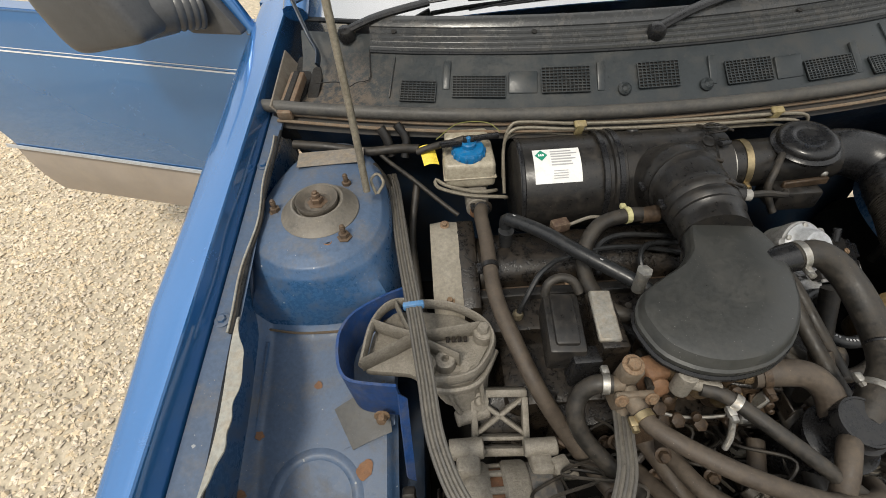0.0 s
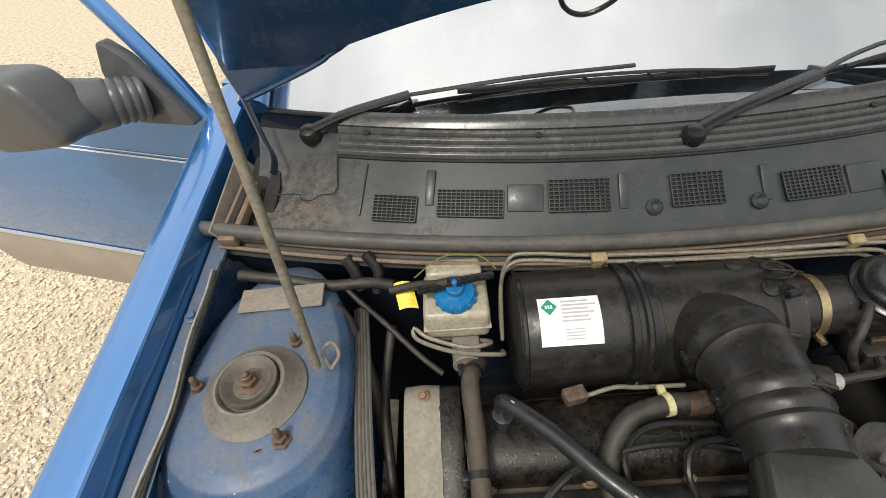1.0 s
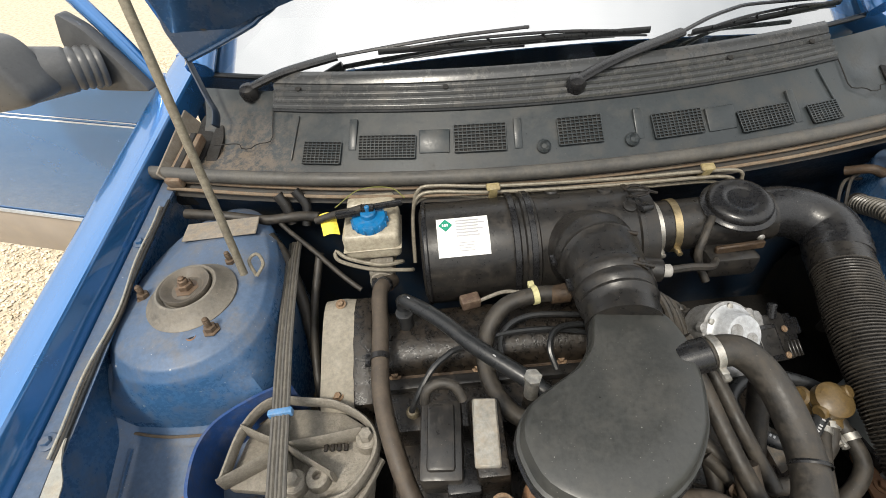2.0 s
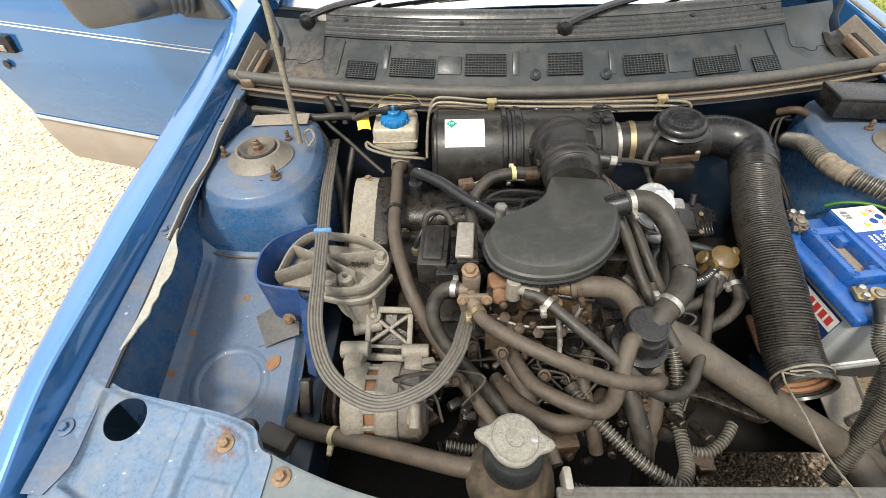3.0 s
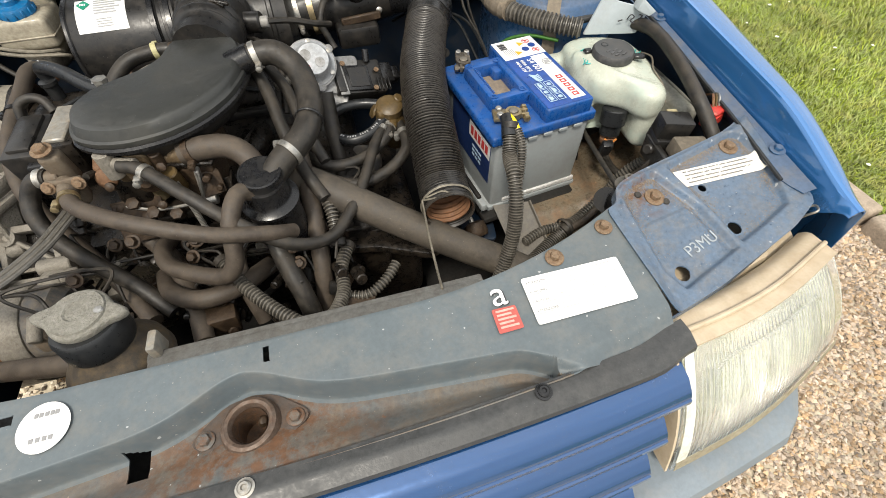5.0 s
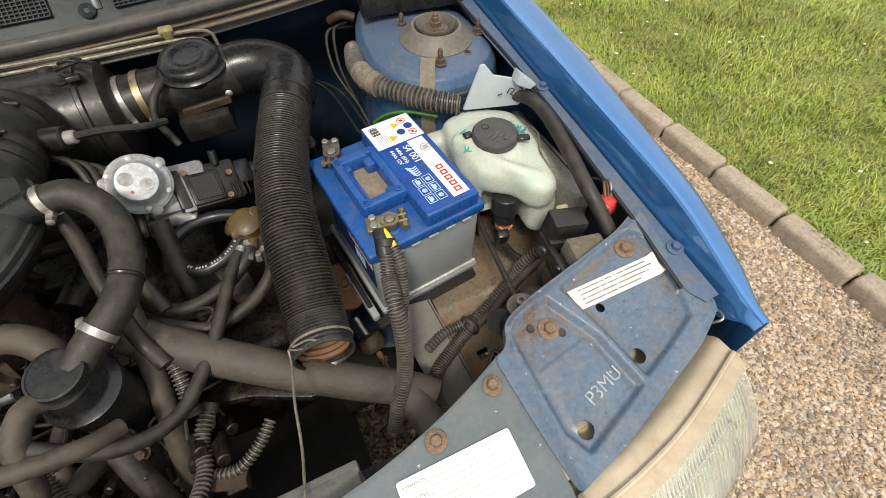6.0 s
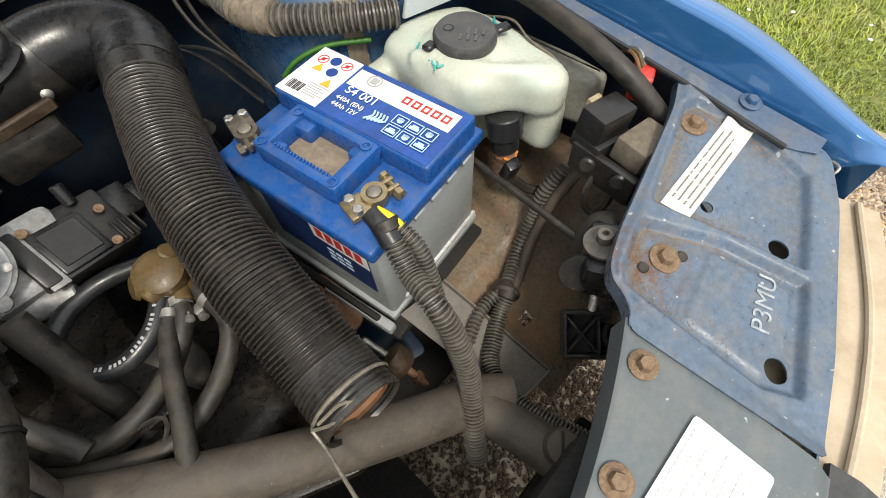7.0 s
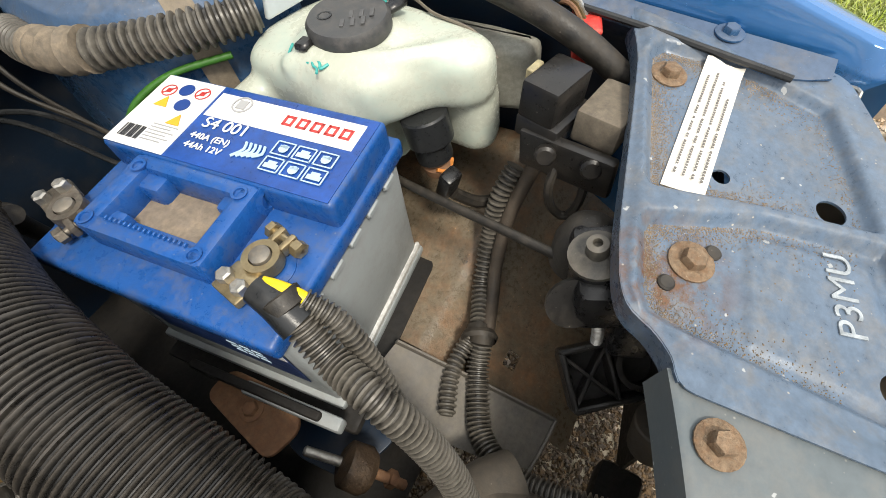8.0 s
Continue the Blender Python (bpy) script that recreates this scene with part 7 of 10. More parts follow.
part("base_tray", lid_stack(((0.62, 0.765), (0.86, 0.778), (0.94, 0.796), (0.94, 0.80))), PLASTIC_DUSTY, cleaner)
part("outlet", cyl((0.012, 0.372, 0.815), (0.045, 0.373, 0.825), 0.019), PLASTIC, cleaner)
part("lid_stud", merge(cyl((-0.152, 0.362, 0.792), (-0.152, 0.362, 0.828), 0.008), lathe([(0.010, 0), (0.010, 0.005), (0.004, 0.005)], pose(-0.152, 0.362, 0.826), 6)), STEEL, cleaner)
ELB = [(-0.022, 0.605, 0.775), (-0.020, 0.575, 0.803), (-0.018, 0.540, 0.815), (-0.020, 0.500, 0.818), (-0.022, 0.455, 0.815), (-0.025, 0.43, 0.812)]
elbow = top("intake_elbow", tube(ELB, 0.055, 32, 0.006, lambda s, k: 0.060 - 0.085 * min(s, 0.17) + 0.0032 * (abs(s - 0.055) < 0.007 or abs(s - 0.075) < 0.004 or abs(s - 0.128) < 0.006 or abs(s - 0.145) < 0.004 or abs(s - 0.158) < 0.003)), PLASTIC_DUSTY,
            "dusty black rubber intake elbow with clamped collars", "intake elbow")
clamp_on(ELB, 0.30, 0.0565, PLASTIC, elbow, 0.006)
clamp_on(ELB, 0.66, 0.0495, PLASTIC, elbow, 0.006)
for f, r_ in ((0.30, 0.0575), (0.66, 0.0505)):
    ep = spline(ELB, 0.004)
    q_ = ep[int(f * (len(ep) - 1))]
    part("collar_bolt", merge(rbox((q_.x + 0.55 * r_, q_.y - 0.25 * r_, q_.z + 0.80 * r_), (0.018, 0.010, 0.008), 0.002, 2, (20, 30, -20)), cyl((q_.x + 0.55 * r_ - 0.014, q_.y - 0.25 * r_, q_.z + 0.80 * r_ + 0.006), (q_.x + 0.55 * r_ + 0.014, q_.y - 0.25 * r_ - 0.004, q_.z + 0.80 * r_ - 0.002), 0.003)), GRIME, elbow)
part("side_stub", cyl((0.025, 0.520, 0.812), (0.056, 0.512, 0.812), 0.016), PLASTIC_DUSTY, elbow)
part("stub_tip", cyl((0.054, 0.512, 0.812), (0.068, 0.510, 0.812), 0.009), mat("pale_grey_stub", (0.28, 0.27, 0.25), 0.5), elbow)
part("nozzle", cyl((-0.068, 0.508, 0.790), (-0.095, 0.506, 0.790), 0.0135, r2=0.0125), GRIME_BROWN, elbow)
can = thing("air_filter_canister", (-0.09, 0.652, 0.66), "black plastic air filter canister with a white label", "air filter")
CY, CZ, CR = 0.654, 0.7495, 0.083


def can_at(x):
    return (x, CY, CZ)


part("drum", lathe([(0.070, 0), (0.079, 0.004), (0.083, 0.012), (0.083, 0.142), (0.0865, 0.144), (0.0865, 0.150), (0.084, 0.152), (0.084, 0.158), (0.0885, 0.160), (0.0885, 0.166), (0.085, 0.168), (0.085, 0.172), (0.088, 0.174), (0.088, 0.179),
                    (0.083, 0.182), (0.0825, 0.33), (0.086, 0.332), (0.086, 0.338), (0.082, 0.340), (0.080, 0.362), (0.060, 0.372), (0.045, 0.374)], along(can_at(-0.268), can_at(0)), 64), PLASTIC_DUSTY, can, "round black canister with bands")
for x in (-0.1235, -0.098):
    part("drum_strap", lathe([(0.0885, -0.005), (0.0905, -0.004), (0.0905, 0.004), (0.0885, 0.005)], along(can_at(x), can_at(0.3)), 64, False), PLASTIC, can)
for x, a in ((-0.02, 60), (0.03, 105), (0.055, 75), (-0.05, 120)):
    q_ = Vector((x, CY + 0.083 * math.cos(radians(a)) * -1, CZ + 0.083 * math.sin(radians(a))))
    part("drum_boss", lathe([(0.012, -0.004), (0.011, 0.002), (0.006, 0.0035), (0.001, 0.0035)], along(q_, q_ + (q_ - Vector(can_at(x)))), 18), PLASTIC_DUSTY, can)
part("drum_end_ring", lathe([(0.0835, 0), (0.0855, 0.002), (0.0855, 0.006), (0.0835, 0.008)], along(can_at(-0.264), can_at(0)), 64, False), PLASTIC, can)
lab_n = Vector((0, -0.52, 0.855)).normalized()


def on_can(x, s, lift=0.0006):
    """A place on the drum: x along it, s metres round it from the label's middle."""
    a = math.atan2(lab_n.z, lab_n.y) + s / CR
    return Vector((x, CY + (CR + lift) * math.cos(a), CZ + (CR + lift) * math.sin(a)))


lab = part("paper_label", surf(lambda u, v: on_can(-0.241 + 0.078 * u, -0.031 + 0.062 * v), 8, 14, 0.0004), WHITE_LABEL, can, "white paper label with small print and a green mark")
gm = []
prn = random.Random(8)
for k in range(6):
    w = prn.uniform(0.032, 0.044)
    part_s = -0.026 + 0.0050 * k
    gm.append(surf(lambda u, v: on_can(-0.212 + w * u, part_s + 0.0022 * v, 0.0014), 6, 1, 0.0002))
part("print", merge(*gm), INK_GREY, lab)
gm = [surf(lambda u, v, k=k: on_can(-0.210 + 0.024 * u, 0.010 + 0.004 * k + 0.0012 * v, 0.0014), 4, 1, 0.0002) for k in range(4)]
part("small_print", merge(*gm), INK_GREY, lab)
part("green_mark", surf(lambda u, v: on_can(-0.2275 + 0.0105 * ((u - 0.5) - (v - 0.5)), -0.0185 + 0.0105 * ((u - 0.5) + (v - 0.5)), 0.0016), 4, 4, 0.0002), INK_GREEN, lab)
part("green_mark_text", merge(*[surf(lambda u, v, k=k: on_can(-0.2325 + 0.0035 * k + 0.0022 * u, -0.0205 + 0.0042 * v, 0.0022), 2, 1, 0.0002) for k in range(3)]), INK_WHITE, lab)
part("clip", merge(rbox((-0.112, 0.576, 0.722), (0.022, 0.008, 0.012), 0.002, 2, (-30, 0, 0))), STEEL, can)
part("spring_clip", tube([(0.052, 0.645, 0.838), (0.066, 0.635, 0.846), (0.082, 0.640, 0.846), (0.086, 0.655, 0.843), (0.070, 0.668, 0.842), (0.055, 0.660, 0.840), (0.075, 0.645, 0.848), (0.10, 0.648, 0.838)], 0.0022, 8, 0.004), GRIME, can)
part("clip_latch", rbox((0.072, 0.628, 0.831), (0.018, 0.03, 0.008), 0.002, 2, (-20, 0, 10)), PLASTIC, can)
part("connector_bracket", rbox((-0.20, 0.555, 0.735), (0.03, 0.02, 0.018), 0.003, 2, (0, 0, 12)), mat("brown_plug", (0.085, 0.055, 0.04), 0.6, dust=0.4, scale=30), can)
part("stay", tube([(-0.185, 0.553, 0.737), (-0.15, 0.556, 0.748), (-0.12, 0.556, 0.744), (-0.06, 0.556, 0.742)], 0.003, 8), ALU, can)
throat = top("intake_pipe", merge(tube([(0.098, CY, CZ + 0.010), (0.135, 0.652, 0.764), (0.18, 0.648, 0.768), (0.235, 0.643, 0.774), (0.285, 0.64, 0.782)], 0.042, 28, 0.008)), PLASTIC_DUSTY, "black intake pipe between canister and flexible duct", "intake pipe")
for f, m_ in ((0.10, STEEL), (0.24, BRASS)):
    clamp_on([(0.098, CY, CZ + 0.010), (0.135, 0.652, 0.764), (0.18, 0.648, 0.768), (0.285, 0.64, 0.782)], f, 0.0425, m_, throat, 0.011)
part("resonator", lathe([(0.030, -0.04), (0.034, -0.014), (0.046, -0.008), (0.0525, -0.004), (0.0535, 0.0), (0.0500, 0.003), (0.0470, 0.004), (0.0465, 0.010), (0.043, 0.0145), (0.036, 0.0165), (0.024, 0.0165), (0.022, 0.0150), (0.019, 0.0145), (0.003, 0.0148)], pose(0.226, 0.632, 0.812, 9, -3, 0), 44), PLASTIC, throat, "round black vacuum can")
part("vacuum_hose", tube([(0.180, 0.615, 0.806), (0.160, 0.590, 0.795), (0.150, 0.575, 0.77), (0.158, 0.565, 0.745), (0.165, 0.555, 0.73)], 0.006, 10), RUBBER, throat)
part("stay_plate", rbox((0.225, 0.590, 0.762), (0.075, 0.008, 0.014), 0.002, 1, (0, -4, 0)), GRIME_BROWN, throat)
part("flap_box", rbox((0.215, 0.60, 0.735), (0.08, 0.06, 0.04), 0.008), PLASTIC_DUSTY, throat)
bend = top("duct_bend", tube([(0.268, 0.641, 0.780), (0.305, 0.640, 0.784), (0.338, 0.626, 0.782), (0.358, 0.600, 0.777), (0.355, 0.570, 0.771), (0.345, 0.545, 0.766)], 0.041, 28, 0.006, lambda s, k: 0.0405 + 0.0015 * (s > 0.135) * (k % 2)), PLASTIC, "smooth black plastic duct bend", "duct")
part("bend_screw", lathe([(0.006, 0), (0.006, 0.003), (0.003, 0.005)], along((0.262, 0.602, 0.768), (0.262, 0.5, 0.78)), 10), STEEL, bend)
DUCTP = [(0.349, 0.560, 0.768), (0.330, 0.505, 0.762), (0.311, 0.450, 0.752), (0.297, 0.400, 0.744), (0.287, 0.345, 0.732), (0.280, 0.290, 0.716), (0.2765, 0.235, 0.692), (0.273, 0.190, 0.673), (0.270, 0.143, 0.668)]


def duct_r(s, k):
    if s < 0.045:
        return 0.0395
    if s > 0.385:
        return 0.0375 + 0.0007 * ((k // 3) % 2)
    return 0.0386 - 0.0030 * (0, 0.2, 1, 1, 0.2)[k % 5] + 0.0007 * noise.noise((k // 5 * 1.7, 0.3, 0.0))


duct = top("flexible_duct", tube(DUCTP, 0.038, 32, 0.0009, duct_r, caps=False), DUCT, "long ribbed black flexible air duct", "air duct")
part("duct_lining", tube(spline(DUCTP, 0.004)[:-2], 0.034, 28, 0.004, lambda s, k: 0.0352 - 0.0022 * (k % 2), caps=False, raw=True), mat("rust_orange_lining", (0.20, 0.095, 0.045), 0.7, dust=0.45, dust_col=(0.10, 0.065, 0.04), scale=20), duct, "rust-brown duct lining")
ed = spline(DUCTP, 0.006)
tt = (ed[-1] - ed[-4]).normalized()
part("duct_rim", lathe([(0.0350, -0.003), (0.0368, 0.001), (0.0385, 0.0), (0.0388, -0.004)], along(ed[-1], ed[-1] + tt), 40, False), DUCT, duct)
part("wire_tie", lathe([(0.0385, -0.002), (0.0405, 0), (0.0385, 0.002)], along(ed[-4], ed[-1]), 36, False), ROD, duct)
part("wire", tube([(0.2335, 0.158, 0.688), (0.232, 0.140, 0.684), (0.226, 0.09, 0.692), (0.222, 0.04, 0.694), (0.217, -0.012, 0.712)], 0.0016, 6), ROD, duct)
part("tie_loop", tube([(0.2335, 0.158, 0.688), (0.250, 0.145, 0.700), (0.270, 0.142, 0.704), (0.262, 0.150, 0.706), (0.24, 0.156, 0.694)], 0.0015, 6), ROD, duct)

# fluid reservoir
resv = thing("fluid_reservoir", (-0.345, 0.67, 0.74), "yellowed brake fluid reservoir with a blue cap", "fluid reservoir")
part("reservoir_body", merge(rbox((-0.345, 0.676, 0.790), (0.090, 0.082, 0.052), 0.009, 3), rbox((-0.345, 0.676, 0.758), (0.070, 0.060, 0.04), 0.014, 3), rbox((-0.345, 0.715, 0.815), (0.080, 0.034, 0.03), 0.008, 3)), RESV, resv)
part("mould_seam", rbox((-0.345, 0.676, 0.786), (0.0925, 0.0845, 0.003), 0.001, 1), RESV, resv)
cap = part("cap", lathe([(0.024, 0.0), (0.0275, 0.001), (0.028, 0.013), (0.0255, 0.017), (0.016, 0.018), (0.0125, 0.019), (0.012, 0.026), (0.010, 0.028), (0.006, 0.028)], pose(-0.345, 0.666, 0.815, 6, 0, 0), 28), CAP_BLUE, resv, "bright blue ribbed cap")
for k in range(14):
    a = 2 * math.pi * k / 14
    part("cap_rib", rbox((-0.345 + 0.028 * math.cos(a), 0.666 + 0.028 * math.sin(a), 0.8220), (0.004, 0.004, 0.011), 0.0012, 1, (0, 0, math.degrees(a))), CAP_BLUE, cap)
part("float_pin", cyl((-0.345, 0.664, 0.842), (-0.345, 0.664, 0.852), 0.004), CAP_BLUE, cap)
part("plug_lead", tube([(-0.435, 0.690, 0.812), (-0.40, 0.684, 0.826), (-0.372, 0.672, 0.838), (-0.352, 0.668, 0.846)], 0.0065, 10), RUBBER, resv)
part("plug_arm", merge(rbox((-0.316, 0.676, 0.842), (0.050, 0.010, 0.008), 0.002, 2, (0, 0, 8)), rbox((-0.372, 0.664, 0.841), (0.046, 0.012, 0.009), 0.003, 2, (0, 6, 14)), rbox((-0.345, 0.668, 0.845), (0.020, 0.014, 0.008), 0.002, 2)), PLASTIC, resv)
part("thin_lead", tube([(-0.40, 0.69, 0.835), (-0.36, 0.712, 0.85), (-0.31, 0.71, 0.85), (-0.287, 0.69, 0.842)], 0.0009, 6), mat("yellow_green_wire", (0.16, 0.16, 0.04), 0.5), resv)
part("tag", surf(lambda u, v: Vector((-0.432 + 0.027 * u + 0.008 * v, 0.700 - 0.034 * v, 0.816 - 0.018 * v + 0.004 * math.sin(3 * u))), 6, 6, 0.0004), YELLOW, resv, "crumpled yellow paper tag")
mc = thing("master_cylinder", (-0.335, 0.615, 0.70), "cast metal master cylinder with a brown plug", "brake cylinder")
part("cylinder", merge(cyl((-0.335, 0.70, 0.735), (-0.335, 0.605, 0.742), 0.020), rbox((-0.335, 0.64, 0.748), (0.04, 0.06, 0.03), 0.006)), ALU, mc)
part("plug", lathe([(0.016, 0), (0.016, 0.012), (0.013, 0.014)], along((-0.333, 0.612, 0.738), (-0.333, 0.58, 0.735)), 24), RUST, mc)
part("brake_pipe", tube([(-0.318, 0.64, 0.752), (-0.30, 0.625, 0.765), (-0.335, 0.615, 0.772), (-0.385, 0.63, 0.778), (-0.405, 0.645, 0.782), (-0.40, 0.63, 0.775), (-0.35, 0.61, 0.77), (-0.29, 0.605, 0.765), (-0.285, 0.62, 0.75)], 0.0032, 8, 0.005), ROD, mc)

# brake pipes along the firewall
for k, (dy, dz) in enumerate(((0.0, 0.0), (-0.004, -0.009), (0.002, -0.022))):
    pts = [(-0.282, 0.665 - 0.01 * k, 0.76 - 0.01 * k), (-0.278, 0.700, 0.80), (-0.266, 0.712 + dy, 0.838 + dz), (-0.235, 0.714 + dy, 0.843 + dz), (-0.14, 0.708 + dy, 0.836 + dz), (0.05, 0.702 + dy, 0.832 + dz), (0.20, 0.700 + dy, 0.832 + dz),
           (0.235 + 0.022 * (2 - k) * 0.6, 0.700 + dy, 0.826 + dz), (0.245 + 0.022 * (2 - k) * 0.6, 0.698, 0.800), (0.238 + 0.018 * (2 - k), 0.690, 0.74)]
    top("brake_pipe", tube(pts, 0.0031, 8, 0.008), ROD, "thin beige metal brake pipe along the firewall", "brake pipe", "brake pipes along the firewall")
for x in (-0.144, 0.205):
    top("pipe_clip", merge(rbox((x, 0.702, 0.828), (0.014, 0.012, 0.032), 0.003, 2, (20, 0, 0)), rbox((x, 0.70, 0.840), (0.022, 0.014, 0.006), 0.002, 1, (20, 0, 0))), mat("khaki_clip", (0.26, 0.21, 0.10), 0.5, dust=0.4, scale=30), "khaki plastic pipe clip on the firewall", "pipe clip", "pipe clips on the firewall")

# hoses
hose([(0.034, 0.373, 0.823), (0.075, 0.372, 0.826), (0.104, 0.345, 0.806), (0.110, 0.29, 0.785), (0.095, 0.24, 0.775), (0.064, 0.208, 0.765), (0.045, 0.19, 0.755)], 0.0175, RUBBER, "thick black crankcase breather hose with steel clamps", (0.07, 0.86))
part("hose_tie", lathe([(0.0182, -0.002), (0.0192, 0), (0.0182, 0.002)], along((0.106, 0.265, 0.781), (0.100, 0.245, 0.777)), 24, False), PLASTIC, bpy.data.objects["hose"])
hose([(-0.128, 0.226, 0.785), (-0.104, 0.214, 0.784), (-0.053, 0.168, 0.768), (-0.004, 0.132, 0.742), (0.05, 0.118, 0.700), (0.100, 0.140, 0.674), (0.140, 0.195, 0.676), (0.165, 0.242, 0.684), (0.188, 0.295, 0.692), (0.212, 0.335, 0.696), (0.226, 0.350, 0.700)], 0.0085, RUBBER, "black fuel hose with a bright clamp", (0.07, 0.95))
hose([(-0.195, 0.222, 0.765), (-0.190, 0.200, 0.766), (-0.165, 0.172, 0.770), (-0.108, 0.136, 0.768), (-0.033, 0.115, 0.748), (0.03, 0.120, 0.725), (0.055, 0.14, 0.70)], 0.0100, RUBBER_BROWN, "dusty coolant hose across the engine", (0.05,), metal=BRASS)
hose([(0.022, 0.172, 0.748), (0.005, 0.160, 0.762), (-0.010, 0.130, 0.744), (-0.020, 0.106, 0.700), (-0.045, 0.106, 0.680), (-0.108, 0.143, 0.675), (-0.132, 0.190, 0.664), (-0.135, 0.235, 0.64)], 0.0112, RUBBER_BROWN, "brown-black breather hose bent in a loop")
hose([(-0.320, 0.610, 0.740), (-0.334, 0.568, 0.764), (-0.332, 0.505, 0.760), (-0.330, 0.408, 0.745), (-0.311, 0.331, 0.730), (-0.288, 0.279, 0.700), (-0.254, 0.240, 0.650), (-0.212, 0.190, 0.61), (-0.165, 0.12, 0.60)], 0.0118, RUBBER_BROWN, "long black coolant hose", (0.06, 0.28), metal=PLASTIC)
hose([(-0.298, 0.530, 0.765), (-0.294, 0.525, 0.784), (-0.250, 0.482, 0.793), (-0.205, 0.432, 0.793), (-0.150, 0.385, 0.786), (-0.12, 0.36, 0.776)], 0.0105, RUBBER_CLEAN, "black fuel hose over the valve cover")
part("hose_print", merge(*[rbox((-0.288 + 0.0128 * k, 0.519 - 0.0135 * k, 0.7975 + 0.0006 * k), (0.0045, 0.0016, 0.0006), 0, 1, (0, 0, -46)) for k in range(9)]), INK_GREY, bpy.data.objects["hose.005"])
hose([(-0.080, 0.507, 0.790), (-0.115, 0.507, 0.792), (-0.160, 0.496, 0.786), (-0.188, 0.465, 0.766), (-0.192, 0.42, 0.745), (-0.17, 0.37, 0.74), (-0.13, 0.345, 0.745)], 0.0115, RUBBER, "black vacuum hose with a pale collar", (0.13,), metal=mat("pale_yellow_collar", (0.45, 0.42, 0.22), 0.5))
hose([(-0.505, 0.205, 0.530), (-0.502, 0.178, 0.552), (-0.490, 0.142, 0.572), (-0.462, 0.126, 0.583), (-0.388, 0.103, 0.598), (-0.30, 0.070, 0.632), (-0.225, 0.042, 0.660), (-0.185, 0.035, 0.668)], 0.0130, RUBBER_BROWN, "dusty coolant hose to the radiator neck", (0.40,), metal=mat("beige_band", (0.42, 0.36, 0.22), 0.5, dust=0.3, scale=30))
hose([(-0.218, 0.243, 0.775), (-0.236, 0.246, 0.772), (-0.252, 0.243, 0.755), (-0.258, 0.229, 0.735), (-0.249, 0.211, 0.710), (-0.220, 0.187, 0.680), (-0.178, 0.165, 0.630), (-0.14, 0.13, 0.600)], 0.0108, RUBBER, "black coolant hose below the junction", (0.03,))
hose([(-0.06, 0.242, 0.776), (-0.03, 0.240, 0.781), (0.000, 0.236, 0.778), (0.020, 0.222, 0.765), (0.030, 0.20, 0.74)], 0.0155, RUBBER_BROWN, "thick brown breather hose", (0.1,), metal=GRIME_BROWN)
hose([(-0.17, 0.245, 0.66), (-0.135, 0.20, 0.63), (-0.115, 0.15, 0.62), (-0.10, 0.105, 0.615), (-0.09, 0.06, 0.61)], 0.013, RUBBER_BROWN, "brown hose down to the water pump")
hose([(-0.16, 0.20, 0.60), (-0.13, 0.14, 0.63), (-0.085, 0.105, 0.645), (-0.04, 0.115, 0.64), (0.0, 0.16, 0.62)], 0.013, RUBBER_BROWN, "brown hose behind the radiator cap")
hose([(0.035, 0.40, 0.80), (0.050, 0.36, 0.775), (0.062, 0.30, 0.745), (0.080, 0.24, 0.715), (0.10, 0.20, 0.69)], 0.0095, RUBBER, "black hose beside the air cleaner")
hose([(0.05, 0.42, 0.79), (0.075, 0.38, 0.765), (0.090, 0.32, 0.735), (0.110, 0.27, 0.70)], 0.0085, RUBBER, "black hose behind the breather hose")
hose([(0.015, 0.23, 0.70), (0.025, 0.15, 0.66), (0.045, 0.09, 0.60), (0.05, 0.06, 0.52)], 0.014, RUBBER, "black hose below the oil filler")
hose([(0.075, 0.29, 0.73), (0.078, 0.21, 0.67), (0.072, 0.14, 0.61), (0.06, 0.09, 0.53)], 0.0135, RUBBER_BROWN, "brown hose towards the radiator")
hose([(-0.02, 0.21, 0.66), (-0.035, 0.165, 0.65), (-0.03, 0.12, 0.63), (-0.02, 0.09, 0.585)], 0.0105, RUBBER_BROWN, "brown hose in the engine's front")

hose([(0.228, 0.352, 0.712), (0.216, 0.347, 0.704), (0.190, 0.326, 0.696), (0.155, 0.322, 0.691), (0.127, 0.346, 0.691), (0.121, 0.377, 0.695), (0.145, 0.400, 0.700), (0.183, 0.407, 0.700), (0.223, 0.394, 0.698), (0.250, 0.380, 0.690)], 0.0088, RUBBER_CLEAN, "black printed fuel hose looped at the filter", (0.05,))
hose([(0.224, 0.346, 0.697), (0.213, 0.318, 0.690), (0.178, 0.293, 0.680), (0.139, 0.278, 0.680), (0.101, 0.283, 0.688), (0.056, 0.328, 0.702)], 0.0092, RUBBER, "black fuel hose curving below the filter", (0.06,))
hose([(0.238, 0.350, 0.692), (0.240, 0.294, 0.680), (0.199, 0.261, 0.665), (0.143, 0.247, 0.665), (0.090, 0.276, 0.678), (0.055, 0.315, 0.697)], 0.0092, RUBBER, "lower black fuel hose with a bright clip", (0.10,))
hose([(0.132, 0.372, 0.752), (0.130, 0.340, 0.700), (0.128, 0.300, 0.640), (0.112, 0.235, 0.600), (0.095, 0.180, 0.570)], 0.0125, RUBBER, "upright dusty hose beside the gearbox")
hose([(0.060, 0.330, 0.700), (0.062, 0.270, 0.660), (0.050, 0.200, 0.600), (0.045, 0.150, 0.560)], 0.0095, RUBBER, "dusty hose behind the oil filler")

